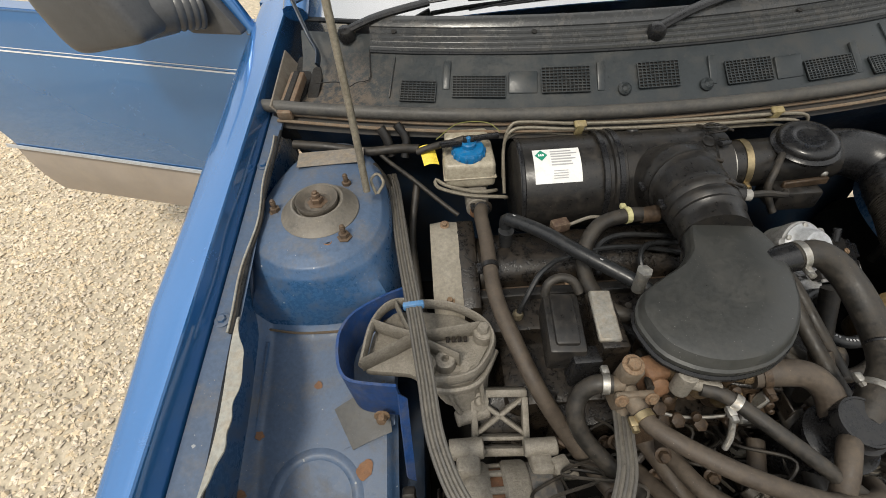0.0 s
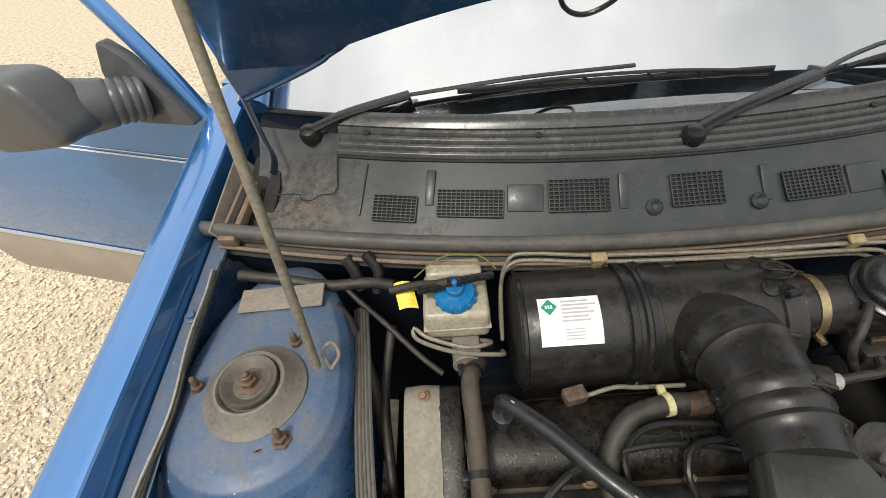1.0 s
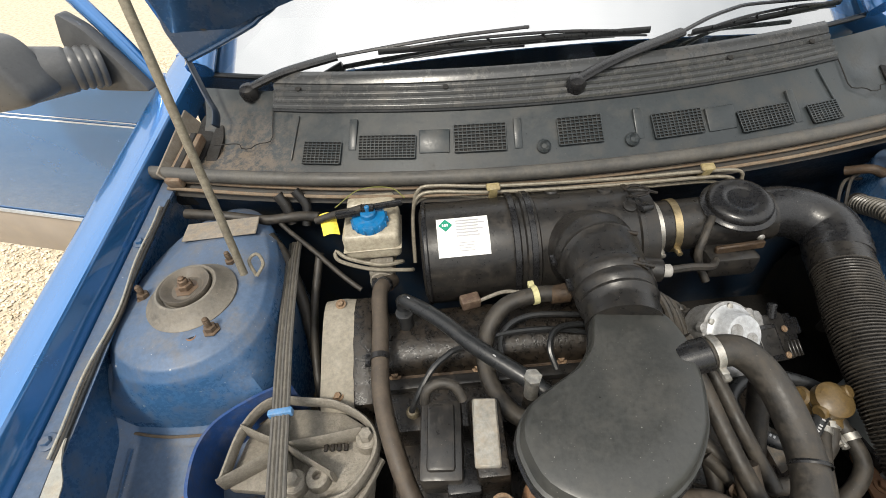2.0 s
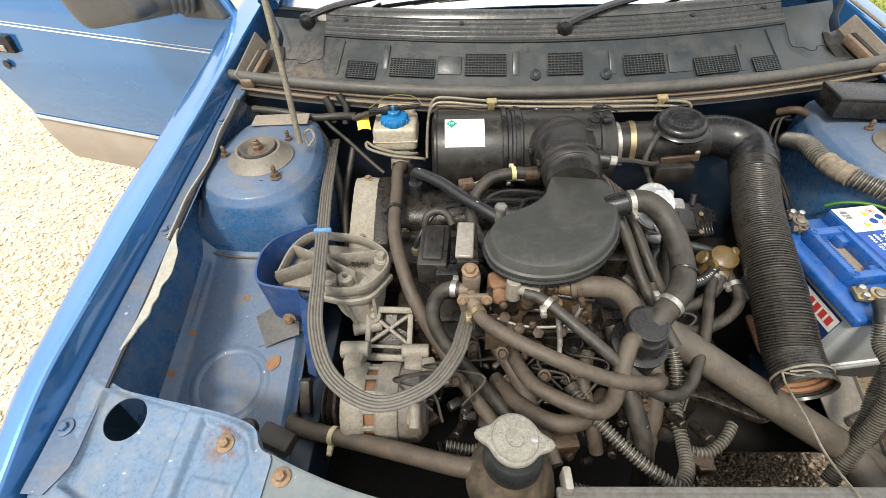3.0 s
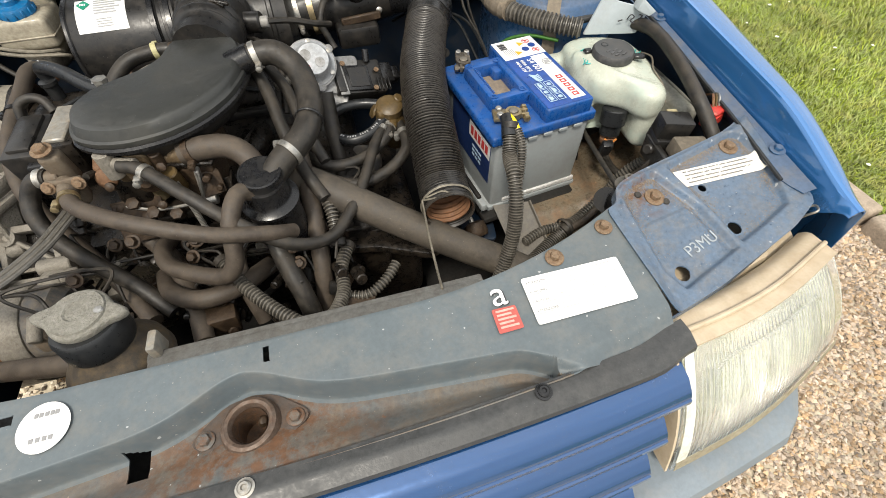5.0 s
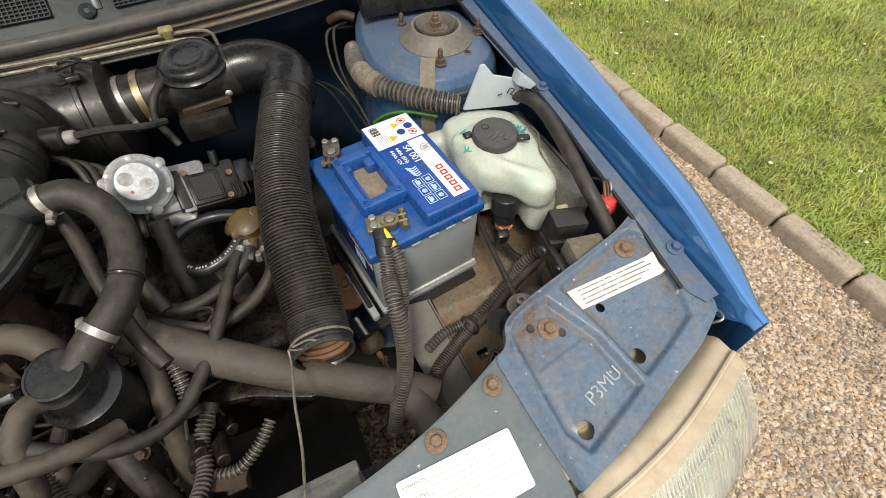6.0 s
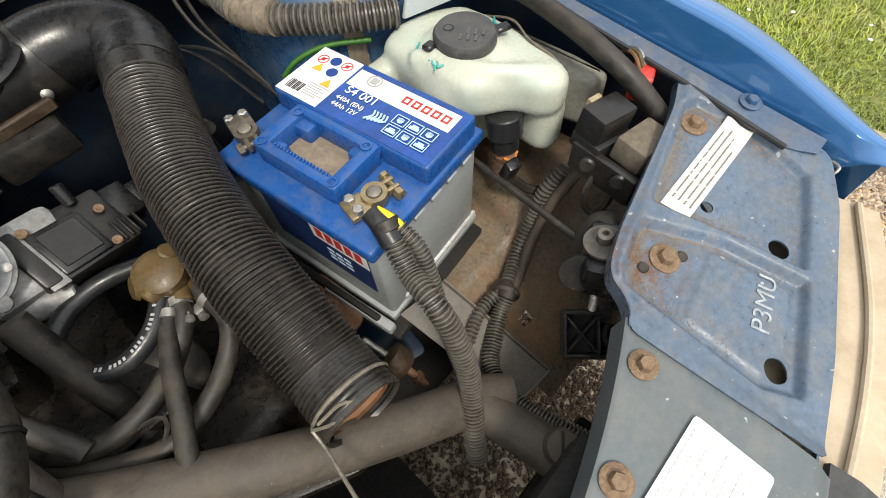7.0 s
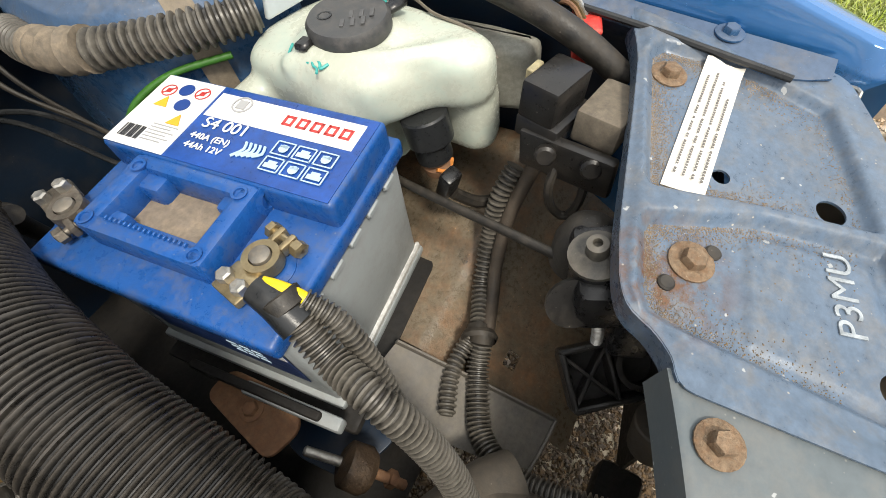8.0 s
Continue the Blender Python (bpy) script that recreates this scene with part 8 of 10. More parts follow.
printed = spline([(0.216, 0.347, 0.704), (0.190, 0.326, 0.696), (0.155, 0.322, 0.691), (0.127, 0.346, 0.691)], 0.0042)
part("hose_print", merge(*[rbox(tuple(p + Vector((0.0, -0.002, 0.0087))), (0.0022, 0.0036, 0.0005), 0, 1, (0, 0, math.degrees(math.atan2((q - p).y, (q - p).x)))) for i, (p, q) in enumerate(zip(printed, printed[1:])) if i % 5 != 4]), INK_GREY, [o for o in bpy.data.objects if o.get("label", "").startswith("black printed fuel hose")][0])

# cable band looped over the engine
band = thing("cable_bundle", (-0.43, 0.38, 0.74), "looped flat bundle of grey cables with a blue tie", "cable bundle")
BAND = [(-0.492, 0.715, 0.748), (-0.480, 0.640, 0.764), (-0.464, 0.50, 0.766), (-0.448, 0.386, 0.765), (-0.434, 0.28, 0.760), (-0.422, 0.195, 0.750), (-0.389, 0.125, 0.742), (-0.325, 0.084, 0.745), (-0.262, 0.103, 0.747), (-0.226, 0.150, 0.745), (-0.212, 0.195, 0.742), (-0.205, 0.225, 0.74)]
bpts = spline(BAND, 0.008)
for k in range(5):
    off = (k - 2) * 0.0043
    moved = []
    for i, p in enumerate(bpts):
        t = (bpts[min(i + 1, len(bpts) - 1)] - bpts[max(i - 1, 0)]).normalized()
        sd = t.cross(Vector((0, 0, 1))).normalized()
        moved.append(p + sd * off + Vector((0, 0, 0.0008 * (k % 2))))
    part("cable", tube(moved, 0.0026, 7, raw=True), CONDUIT if k % 2 else mat("pale_grey_cable", (0.085, 0.080, 0.072), 0.5, dust=0.4, dust_col=(0.13, 0.115, 0.09), scale=20), band)
part("tie", rbox((-0.4475, 0.384, 0.765), (0.030, 0.009, 0.012), 0.003, 2, (0, 0, 4)), mat("blue_tie", (0.08, 0.20, 0.38), 0.5, dust=0.3, scale=30), band, "blue cable tie")

# oil filler
oil = thing("oil_filler", (0.033, 0.187, 0.70), "black oil filler neck with a round cap", "oil filler")
part("neck", lathe([(0.034, -0.06), (0.035, 0.058), (0.0385, 0.062), (0.0385, 0.067), (0.031, 0.071), (0.028, 0.076), (0.026, 0.098)], pose(0.033, 0.193, 0.660, 8, 0, 0), 36), PLASTIC, oil)
part("cap", lathe([(0.024, 0), (0.027, 0.002), (0.0275, 0.014), (0.0265, 0.017), (0.024, 0.0175), (0.0235, 0.0165), (0.002, 0.0165)], pose(0.033, 0.186, 0.754, 10, 2, 0), 36), PLASTIC, oil, "round black oil filler cap")

# radiator neck and top tank
rad = thing("radiator", (0.05, -0.01, 0.60), "radiator top with a zinc pressure cap on its neck", "radiator")
part("top_tank", merge(rbox((0.08, -0.016, 0.678), (0.38, 0.034, 0.050), 0.008, 2), rbox((0.08, -0.002, 0.696), (0.38, 0.014, 0.010), 0.003)), mat("dusty_grey_alloy", (0.13, 0.128, 0.12), 0.6, metal=0.2, dust=0.55, dust_col=(0.085, 0.075, 0.062), scale=25, bump=0.4), rad)
part("core", rbox((0.0, -0.012, 0.46), (0.76, 0.03, 0.40), 0.004), DARK, rad)
part("neck_flare", lathe([(0.056, 0), (0.053, 0.018), (0.043, 0.032), (0.034, 0.042), (0.031, 0.075), (0.033, 0.078)], pose(-0.158, 0.026, 0.655, -8, 0, 0), 36), mat("brown_black_neck", (0.048, 0.040, 0.032), 0.5, dust=0.42, dust_col=(0.17, 0.12, 0.06), scale=25, bump=0.2), rad, "brown stained filler neck")
part("neck_collar", lathe([(0.034, 0), (0.0355, 0.004), (0.0355, 0.030), (0.033, 0.034)], pose(-0.158, 0.032, 0.702, -8, 0, 0), 36), RUBBER_CLEAN, rad)
ear = [((0.0305 + 0.0165 * math.exp(-(math.sin(a) / 0.26) ** 2)) * math.cos(a), (0.0305 + 0.0165 * math.exp(-(math.sin(a) / 0.26) ** 2)) * math.sin(a)) for a in (2 * math.pi * k / 64 for k in range(64))]
capm = mat("dull_zinc_cap", (0.27, 0.26, 0.225), 0.55, metal=0.35, dust=0.55, dust_col=(0.16, 0.145, 0.115), scale=60, bump=1.6, fine=420, speck=1.0)
cp = part("pressure_cap", at(merge(prism(ear, 0, 0.012, 0.004, None, 3), lathe([(0.028, 0.010), (0.026, 0.0145), (0.012, 0.0155), (0.010, 0.014), (0.004, 0.0145)], None, 32)), pose(-0.158, 0.040, 0.738, 2, 3, -8)), capm, rad, "winged zinc pressure cap")
part("cap_rivet", lathe([(0.005, 0), (0.004, 0.002), (0.001, 0.0025)], pose(-0.136, 0.037, 0.7505), 14), ALU_CLEAN, cp)
part("neck_clip", merge(rbox((-0.098, 0.008, 0.704), (0.010, 0.026, 0.030), 0.003)), mat("pale_clip", (0.20, 0.19, 0.165), 0.5, dust=0.4, scale=30), rad)

# large steel tube and ribbed conduits in front
hose([(0.06, 0.262, 0.690), (0.115, 0.222, 0.676), (0.20, 0.172, 0.640), (0.29, 0.126, 0.600), (0.36, 0.095, 0.568), (0.385, 0.075, 0.558)], 0.0240, PIPE, "thick brown dusty pipe across the front", name="air_pipe", seg=24)
hose([(0.352, 0.098, 0.572), (0.360, 0.060, 0.566), (0.366, 0.026, 0.566), (0.368, -0.012, 0.570)], 0.0225, PIPE, "short dusty pipe stub with a screw cap", name="pipe_stub", seg=20)
top("screw_cap", lathe([(0.017, 0), (0.018, 0.006), (0.015, 0.012), (0.002, 0.013)], pose(0.372, 0.006, 0.590, 6, 0, 0), 24), PIPE, "slotted grey screw cap on the pipe", "screw cap")
part("slot", rbox((0.372, 0.006, 0.6026), (0.026, 0.003, 0.0012), 0, 1, (6, 0, 35)), DARK, bpy.data.objects["screw_cap"])
hose([(-0.055, 0.155, 0.655), (-0.028, 0.110, 0.648), (0.010, 0.065, 0.640), (0.050, 0.030, 0.635), (0.08, 0.015, 0.64)], 0.0095, CONDUIT, "grey ribbed cable conduit", ribbed=True, name="conduit")
hose([(0.115, 0.165, 0.62), (0.100, 0.130, 0.615), (0.097, 0.09, 0.610), (0.080, 0.045, 0.625), (0.045, 0.018, 0.632), (-0.02, 0.012, 0.632), (-0.09, 0.022, 0.64)], 0.0100, CONDUIT, "grey ribbed cable conduit", ribbed=True, name="conduit")
hose([(-0.24, 0.085, 0.618), (-0.205, 0.080, 0.615), (-0.185, 0.085, 0.62), (-0.165, 0.10, 0.635)], 0.008, CONDUIT, "grey ribbed cable conduit by the alternator", ribbed=True, name="conduit")
hose([(0.104, 0.155, 0.64), (0.104, 0.19, 0.665), (0.10, 0.22, 0.68)], 0.0098, CONDUIT, "grey ribbed cable conduit", ribbed=True, name="conduit")
hose([(0.10, 0.088, 0.60), (0.13, 0.082, 0.60), (0.16, 0.098, 0.605), (0.18, 0.12, 0.61)], 0.008, CONDUIT, "grey ribbed cable conduit branch", ribbed=True, name="conduit")
top("conduit_bracket", merge(rbox((0.115, 0.075, 0.600), (0.045, 0.022, 0.004), 0.001, 1, (0, 8, -20)), rbox((0.125, 0.070, 0.590), (0.024, 0.024, 0.02), 0.003, 2)), GRIME_BROWN, "rusty bracket holding the conduits", "bracket")
top("relay", rbox((-0.075, 0.098, 0.600), (0.045, 0.035, 0.04), 0.004, 2, (0, 6, 8)), GRIME_BROWN, "rusty brown relay block", "relay")
top("suspension_link", prism(rounded([(0.10, 0.215), (0.18, 0.198), (0.255, 0.135), (0.235, 0.128), (0.16, 0.165), (0.095, 0.18)], 0.01), 0.585, 0.600, 0.004), GRIME, "black flat suspension link under the pipe", "suspension link")
gbox = thing("gearbox", (0.14, 0.36, 0.35), "grey grimy gearbox casing low in the bay", "gearbox")
part("casing", rbox((0.14, 0.36, 0.47), (0.20, 0.28, 0.24), 0.03, 3), GRIME, gbox)
part("bell_housing", rbox((0.12, 0.24, 0.52), (0.12, 0.10, 0.12), 0.02, 3), GRIME, gbox)
part("selector_cap", lathe([(0.045, 0), (0.045, 0.05), (0.040, 0.058), (0.030, 0.062), (0.002, 0.063)], pose(0.165, 0.345, 0.600, 10, 6, 0) @ Matrix.Scale(0.72, 4), 30), mat("grey_grimy_case", (0.10, 0.10, 0.10), 0.6, metal=0.3, dust=0.5, scale=20), gbox, "grimy grey domed cap")

# gas pressure unit
gas = thing("gas_reducer", (0.13, 0.42, 0.70), "silver cast gas pressure reducer with a round cover", "pressure reducer")
gm_ = along((0.120, 0.435, 0.768), (0.140, 0.366, 0.837)) @ Matrix.Scale(0.80, 4)
part("body", merge(at(lathe([(0.040, -0.05), (0.046, -0.02), (0.050, -0.004), (0.050, 0.004), (0.045, 0.006)], None, 40), gm_), rbox((0.150, 0.455, 0.722), (0.09, 0.07, 0.05), 0.010, 2, (35, 10, 10)), cyl((0.10, 0.43, 0.715), (0.165, 0.415, 0.70), 0.014)), ALU_CLEAN, gas)
for dx, dy in ((-0.042, 0.022), (0.0, -0.049), (0.044, 0.018)):
    part("flange_ear", at(lathe([(0.009, -0.004), (0.009, 0.006), (0.004, 0.008)], pose(dx, dy, 0), 14), gm_), ALU_CLEAN, gas)
part("cover", at(lathe([(0.046, 0.004), (0.046, 0.008), (0.040, 0.011), (0.0355, 0.016), (0.0335, 0.028), (0.030, 0.033), (0.027, 0.0335), (0.001, 0.0335)], None, 44), gm_), mat("pale_alloy_cover", (0.42, 0.43, 0.44), 0.45, metal=0.4, dust=0.3, dust_col=(0.28, 0.27, 0.25), scale=30), gas, "pale grey round cover")
for k in range(6):
    a = 2 * math.pi * k / 6 + 0.3
    part("cover_screw", at(lathe([(0.005, 0), (0.005, 0.003), (0.002, 0.004)], pose(0.0425 * math.cos(a), 0.0425 * math.sin(a), 0.0085), 12), gm_), STEEL, gas)
part("inlet", at(cyl((-0.045, -0.012, -0.006), (-0.085, -0.02, -0.006), 0.009), gm_), ALU, gas)
part("casting_mark", at(merge(lathe([(0.011, 0.0335), (0.011, 0.0345), (0.009, 0.0345)], pose(-0.012, 0.010, 0), 20), lathe([(0.010, 0.0335), (0.010, 0.0345), (0.008, 0.0345)], pose(0.010, -0.010, 0), 20)), gm_), ALU_CLEAN, gas)
part("red_dot", at(lathe([(0.0025, 0.0335), (0.0025, 0.0342), (0.0005, 0.0342)], pose(-0.014, -0.012, 0), 10), gm_), INK_RED, gas)
step = thing("actuator", (0.20, 0.45, 0.69), "black actuator box beside the reducer", "actuator")
sm = pose(0.192, 0.452, 0.716, 32, 14, 14) @ Matrix.Scale(0.86, 4)
part("housing", at(merge(rbox((0, 0, 0), (0.095, 0.075, 0.040), 0.005, 2), rbox((-0.048, 0, 0.002), (0.018, 0.07, 0.045), 0.004, 2)), sm), PLASTIC_DUSTY, step)
part("lid", at(rbox((-0.010, -0.006, 0.022), (0.052, 0.055, 0.006), 0.003, 2), sm), PLASTIC, step)
for k in range(4):
    part("housing_rib", at(rbox((0.030 + 0.008 * k, -0.022, 0.021), (0.003, 0.026, 0.008), 0.001, 1), sm), PLASTIC_DUSTY, step)
part("lid_recess", at(rbox((-0.010, -0.006, 0.0255), (0.040, 0.042, 0.002), 0.0008, 1), sm), PLASTIC_DUSTY, step)
part("vent_stub", at(cyl((0.020, 0.030, 0.018), (0.020, 0.052, 0.030), 0.007), sm), PLASTIC, step)
part("side_plate", at(rbox((-0.045, 0.0, 0.020), (0.018, 0.08, 0.004), 0.001), sm), ALU_CLEAN, step)
part("plug_block", at(merge(rbox((0.060, 0.012, -0.004), (0.032, 0.045, 0.034), 0.004), rbox((0.082, 0.012, 0.0), (0.02, 0.03, 0.024), 0.005)), sm), PLASTIC, step)
for x, y in ((-0.034, 0.026), (0.034, 0.010), (0.022, -0.030)):
    part("screw", at(lathe([(0.0055, 0), (0.0055, 0.002), (0.0045, 0.003), (0.0018, 0.0022)], pose(x, y, 0.0225), 12), sm), RUSTY_BOLT, step)
for k in range(6):
    top("small_hose", tube([(0.02 + 0.012 * k, 0.515 - 0.008 * k, 0.79 - 0.006 * k), (0.05 + 0.012 * k, 0.49, 0.785 - 0.01 * k), (0.06 + 0.010 * k, 0.45 - 0.01 * k, 0.755 - 0.008 * k), (0.05 + 0.012 * k, 0.40, 0.71)], 0.0052, 8), RUBBER, "thin black vacuum hose", "vacuum hose", "thin vacuum hoses")
top("small_hose", tube([(0.066, 0.511, 0.812), (0.10, 0.518, 0.806), (0.14, 0.530, 0.79), (0.165, 0.555, 0.775)], 0.0055, 8), RUBBER, "thin black vacuum hose", "vacuum hose", "thin vacuum hoses")
ff = thing("fuel_filter", (0.225, 0.36, 0.66), "amber yellowed plastic gas filter with hose tails", "fuel filter")
part("bowl", lathe([(0.016, -0.02), (0.022, -0.012), (0.025, 0.020), (0.0265, 0.024), (0.0265, 0.030), (0.024, 0.034), (0.022, 0.048), (0.014, 0.056), (0.004, 0.057)], pose(0.232, 0.366, 0.655, 12, -8, 0), 28), YEL_PLASTIC, ff)
part("head", merge(lathe([(0.022, 0), (0.022, 0.012), (0.014, 0.018)], pose(0.228, 0.358, 0.710, 14, 0, 0), 24), rbox((0.222, 0.364, 0.722), (0.020, 0.014, 0.012), 0.004, 2, (10, 0, 30))), YEL_PLASTIC, ff)
for a, b, r in (((0.228, 0.352, 0.712), (0.205, 0.345, 0.712), 0.009), ((0.232, 0.350, 0.700), (0.224, 0.332, 0.696), 0.009), ((0.238, 0.366, 0.715), (0.246, 0.360, 0.730), 0.008)):
    part("spigot", cyl(a, b, r), YEL_PLASTIC, ff)
part("side_ring", lathe([(0.007, -0.012), (0.009, 0), (0.013, 0.003), (0.010, 0.007), (0.004, 0.007)], along((0.206, 0.372, 0.702), (0.18, 0.375, 0.72)), 20), YEL_PLASTIC, ff)

# dirt and small ironwork under the hoses
rng = random.Random(21)
for k in range(150):
    x, y = rng.uniform(-0.28, 0.12), rng.uniform(0.10, 0.30)
    z = 0.52 + 0.10 * rng.random() + 0.25 * (y - 0.12)
    w = rng.uniform(0.008, 0.024)
    m_ = (GRIME, GRIME_BROWN, PLASTIC_DUSTY, GRIME)[rng.randrange(4)] if k % 11 else ALU
    b = rbox((x, y, z), (w, w * rng.uniform(0.5, 1.0), w * rng.uniform(0.6, 1.2)), 0.004, 2, (rng.uniform(-20, 20), rng.uniform(-20, 20), rng.uniform(-40, 40))) if k % 2 else cyl((x, y, z), (x + rng.uniform(-0.02, 0.02), y - 0.03, z + 0.015), w * 0.35)
    part("engine_fitting", b, m_, engine)
for k in range(16):
    x, y = rng.uniform(-0.27, 0.10), rng.uniform(0.12, 0.28)
    z = 0.60 + 0.12 * rng.random()
    part("bolt_head", hex_bolt((x, y, z), (rng.uniform(-0.3, 0.3), -0.8, 0.8), 0.007, 0.008, 0.010), GRIME_BROWN, engine)
for k in range(26):
    x, y, z = rng.uniform(-0.27, 0.13), rng.uniform(0.10, 0.24), rng.uniform(0.56, 0.66)
    part("wire", tube([(x, y, z), (x + rng.uniform(-0.05, 0.05), y + 0.03, z + 0.03), (x + rng.uniform(-0.08, 0.08), y + 0.06, z + 0.01), (x + rng.uniform(-0.1, 0.1), y + 0.10, z - 0.03)], 0.0022, 6), RUBBER, engine)

# ---- battery side of the bay ----
BM = Matrix.Translation((0.441, 0.338, 0.722)) @ Matrix.Rotation(radians(7.4), 4, "Z") @ Matrix.Rotation(radians(3.0), 4, "X")


def bat(bm):
    """From the battery's own frame: x across, y towards the firewall, z up from the lid's edge."""
    return at(bm, BM)


battery = thing("battery", (0.441, 0.338, 0.555), "blue and grey starter battery with white label and brass clamps", "battery")
part("case", bat(merge(rbox((0.002, -0.001, -0.085), (0.170, 0.200, 0.160), 0.006, 3), rbox((0.002, -0.001, -0.160), (0.182, 0.208, 0.012), 0.003, 2))), BAT_GREY, battery, "grey plastic battery case")
part("lid", bat(merge(rbox((0, 0, -0.007), (0.186, 0.211, 0.018), 0.004, 3), rbox((0.041, 0.0, 0.012), (0.084, 0.203, 0.028), 0.004, 3))), BAT_BLUE, battery, "bright blue stepped lid")
hframe = merge(rbox((-0.062, 0.008, 0.012), (0.012, 0.104, 0.026), 0.003, 2), rbox((-0.006, 0.008, 0.012), (0.012, 0.104, 0.026), 0.003, 2), rbox((-0.034, -0.039, 0.012), (0.066, 0.014, 0.026), 0.003, 2),
               rbox((-0.034, 0.055, 0.012), (0.066, 0.016, 0.026), 0.003, 2), rbox((-0.056, 0.008, 0.004), (0.020, 0.090, 0.010), 0.003, 2), rbox((-0.012, 0.043, 0.008), (0.026, 0.026, 0.022), 0.004, 2), rbox((-0.056, 0.047, 0.008), (0.022, 0.022, 0.02), 0.004, 2), rbox((-0.012, -0.030, 0.008), (0.022, 0.022, 0.022), 0.004, 2))
handle = part("handle_frame", bat(hframe), BAT_BLUE, battery, "blue raised handle frame")
for x, y in ((-0.061, 0.054), (-0.012, 0.052), (-0.010, -0.036), (-0.061, -0.038)):
    part("socket", bat(lathe([(0.0052, 0.0), (0.0058, 0.002), (0.004, 0.002), (0.0035, -0.004)], pose(x, y, 0.0245), 16)), BAT_BLUE, handle)
part("side_eye", bat(lathe([(0.011, 0), (0.012, 0.003), (0.007, 0.004), (0.006, 0.0)], pose(0.000, -0.043, 0.012, 90, 0, 0), 24)), BAT_BLUE, handle)
part("comb", bat(merge(*[rbox((-0.0565, -0.028 + 0.0042 * k, 0.0255), (0.003, 0.0018, 0.003), 0.0004, 1) for k in range(17)])), BAT_BLUE, handle)
part("deck_dust", bat(rbox((-0.034, 0.008, 0.0022), (0.050, 0.082, 0.0015), 0.0004, 1)), mat("caked_dust", (0.19, 0.155, 0.12), 0.95, dust=0.5, scale=30, bump=0.5), battery)
for k in range(5):
    part("grip_lug", bat(rbox((-0.05 + 0.028 * k, -0.1045, -0.0175), (0.016, 0.004, 0.006), 0.001, 1)), BAT_GREY, battery)
part("hold_rib", bat(rbox((0.015, -0.101, -0.148), (0.150, 0.006, 0.010), 0.002, 1)), mat("white_worn_edge", (0.60, 0.60, 0.58), 0.6, dust=0.3, scale=30), battery)

# top label: white warning field, model field and a blue field
LZ = 0.0262
lab = part("top_label", bat(rbox((0.040, 0.0, LZ), (0.078, 0.197, 0.0006), 0, 1)), mat("label_blue", (0.010, 0.055, 0.25), 0.35, vary=0.25, scale=30, bump=0.02), battery, "blue battery label")
part("warning_field", bat(rbox((0.040, 0.070, LZ + 0.0006), (0.078, 0.057, 0.0005), 0, 1)), WHITE_LABEL, lab, "white warning label")
part("brand_field", bat(rbox((0.0595, -0.0265, LZ + 0.0006), (0.026, 0.130, 0.0005), 0, 1)), WHITE_LABEL, lab)


def on_lab(bm, x, y, z=0.0012, turn=-90):
    return bat(at(bm, pose(x, y, LZ + z, 0, 0, turn)))


# the maker's name is a row of plain red blocks
part("brand_mark", on_lab(merge(*[rounded_bar for rounded_bar in [rbox((-0.026 + 0.0122 * k + dx, dy, 0), (wx, wy, 0.0004), 0, 1) for k in range(5) for dx, dy, wx, wy in ((0, 0.0040, 0.0086, 0.0022), (0, -0.0040, 0.0086, 0.0022), (-0.0033, 0, 0.0022, 0.0100), (0.0033, 0, 0.0022, 0.0100))]]), 0.0600, -0.058), INK_RED, lab)
part("round_mark", on_lab(lathe([(0.0085, 0), (0.0085, 0.0005), (0.0072, 0.0005), (0.0072, 0)], None, 28, False), 0.0645, 0.014), INK_GREY, lab)
part("round_mark_bar", on_lab(flat_box(-0.004, -0.0045, 0.004, 0.0045), 0.0645, 0.014), INK_GREY, lab)
part("model_code", on_lab(text_mesh("S4 001", 0.0150, pose(0, 0, 0)), 0.0395, 0.0115, 0.0012), INK_WHITE, lab)
part("rating_text", on_lab(text_mesh("440A (EN)", 0.0082, pose(0, 0, 0)), 0.0255, 0.0155, 0.0012), INK_WHITE, lab)
part("rating_text", on_lab(text_mesh("44Ah 12V", 0.0082, pose(0, 0, 0)), 0.0160, 0.0155, 0.0012), INK_WHITE, lab)
for k in range(5):
    part("gloss_streak", on_lab(tube([(-0.012 + 0.004 * k, -0.008 + 0.001 * k, 0), (-0.006 + 0.004 * k, 0.0, 0), (-0.008 + 0.004 * k, 0.007, 0)], 0.0011, 6, 0.004), 0.024, -0.022), INK_LIGHT, lab)
for i in range(3):
    for j in range(2):
        x, y = 0.0335 - 0.0155 * j, -0.044 - 0.0175 * i
        icon = part("icon", on_lab(merge(flat_box(-0.0078, -0.0066, 0.0078, -0.0056), flat_box(-0.0078, 0.0056, 0.0078, 0.0066), flat_box(-0.0078, -0.0066, -0.0068, 0.0066), flat_box(0.0068, -0.0066, 0.0078, 0.0066),
                                         flat_box(-0.0055, -0.0035, 0.0055, 0.0005) if (i + j) % 2 else lathe([(0.0038, 0), (0.0038, 0.0004), (0.0005, 0.0004)], None, 10), flat_box(-0.0035, 0.0005, 0.0035, 0.0030)), x, y), INK_LIGHT, lab)
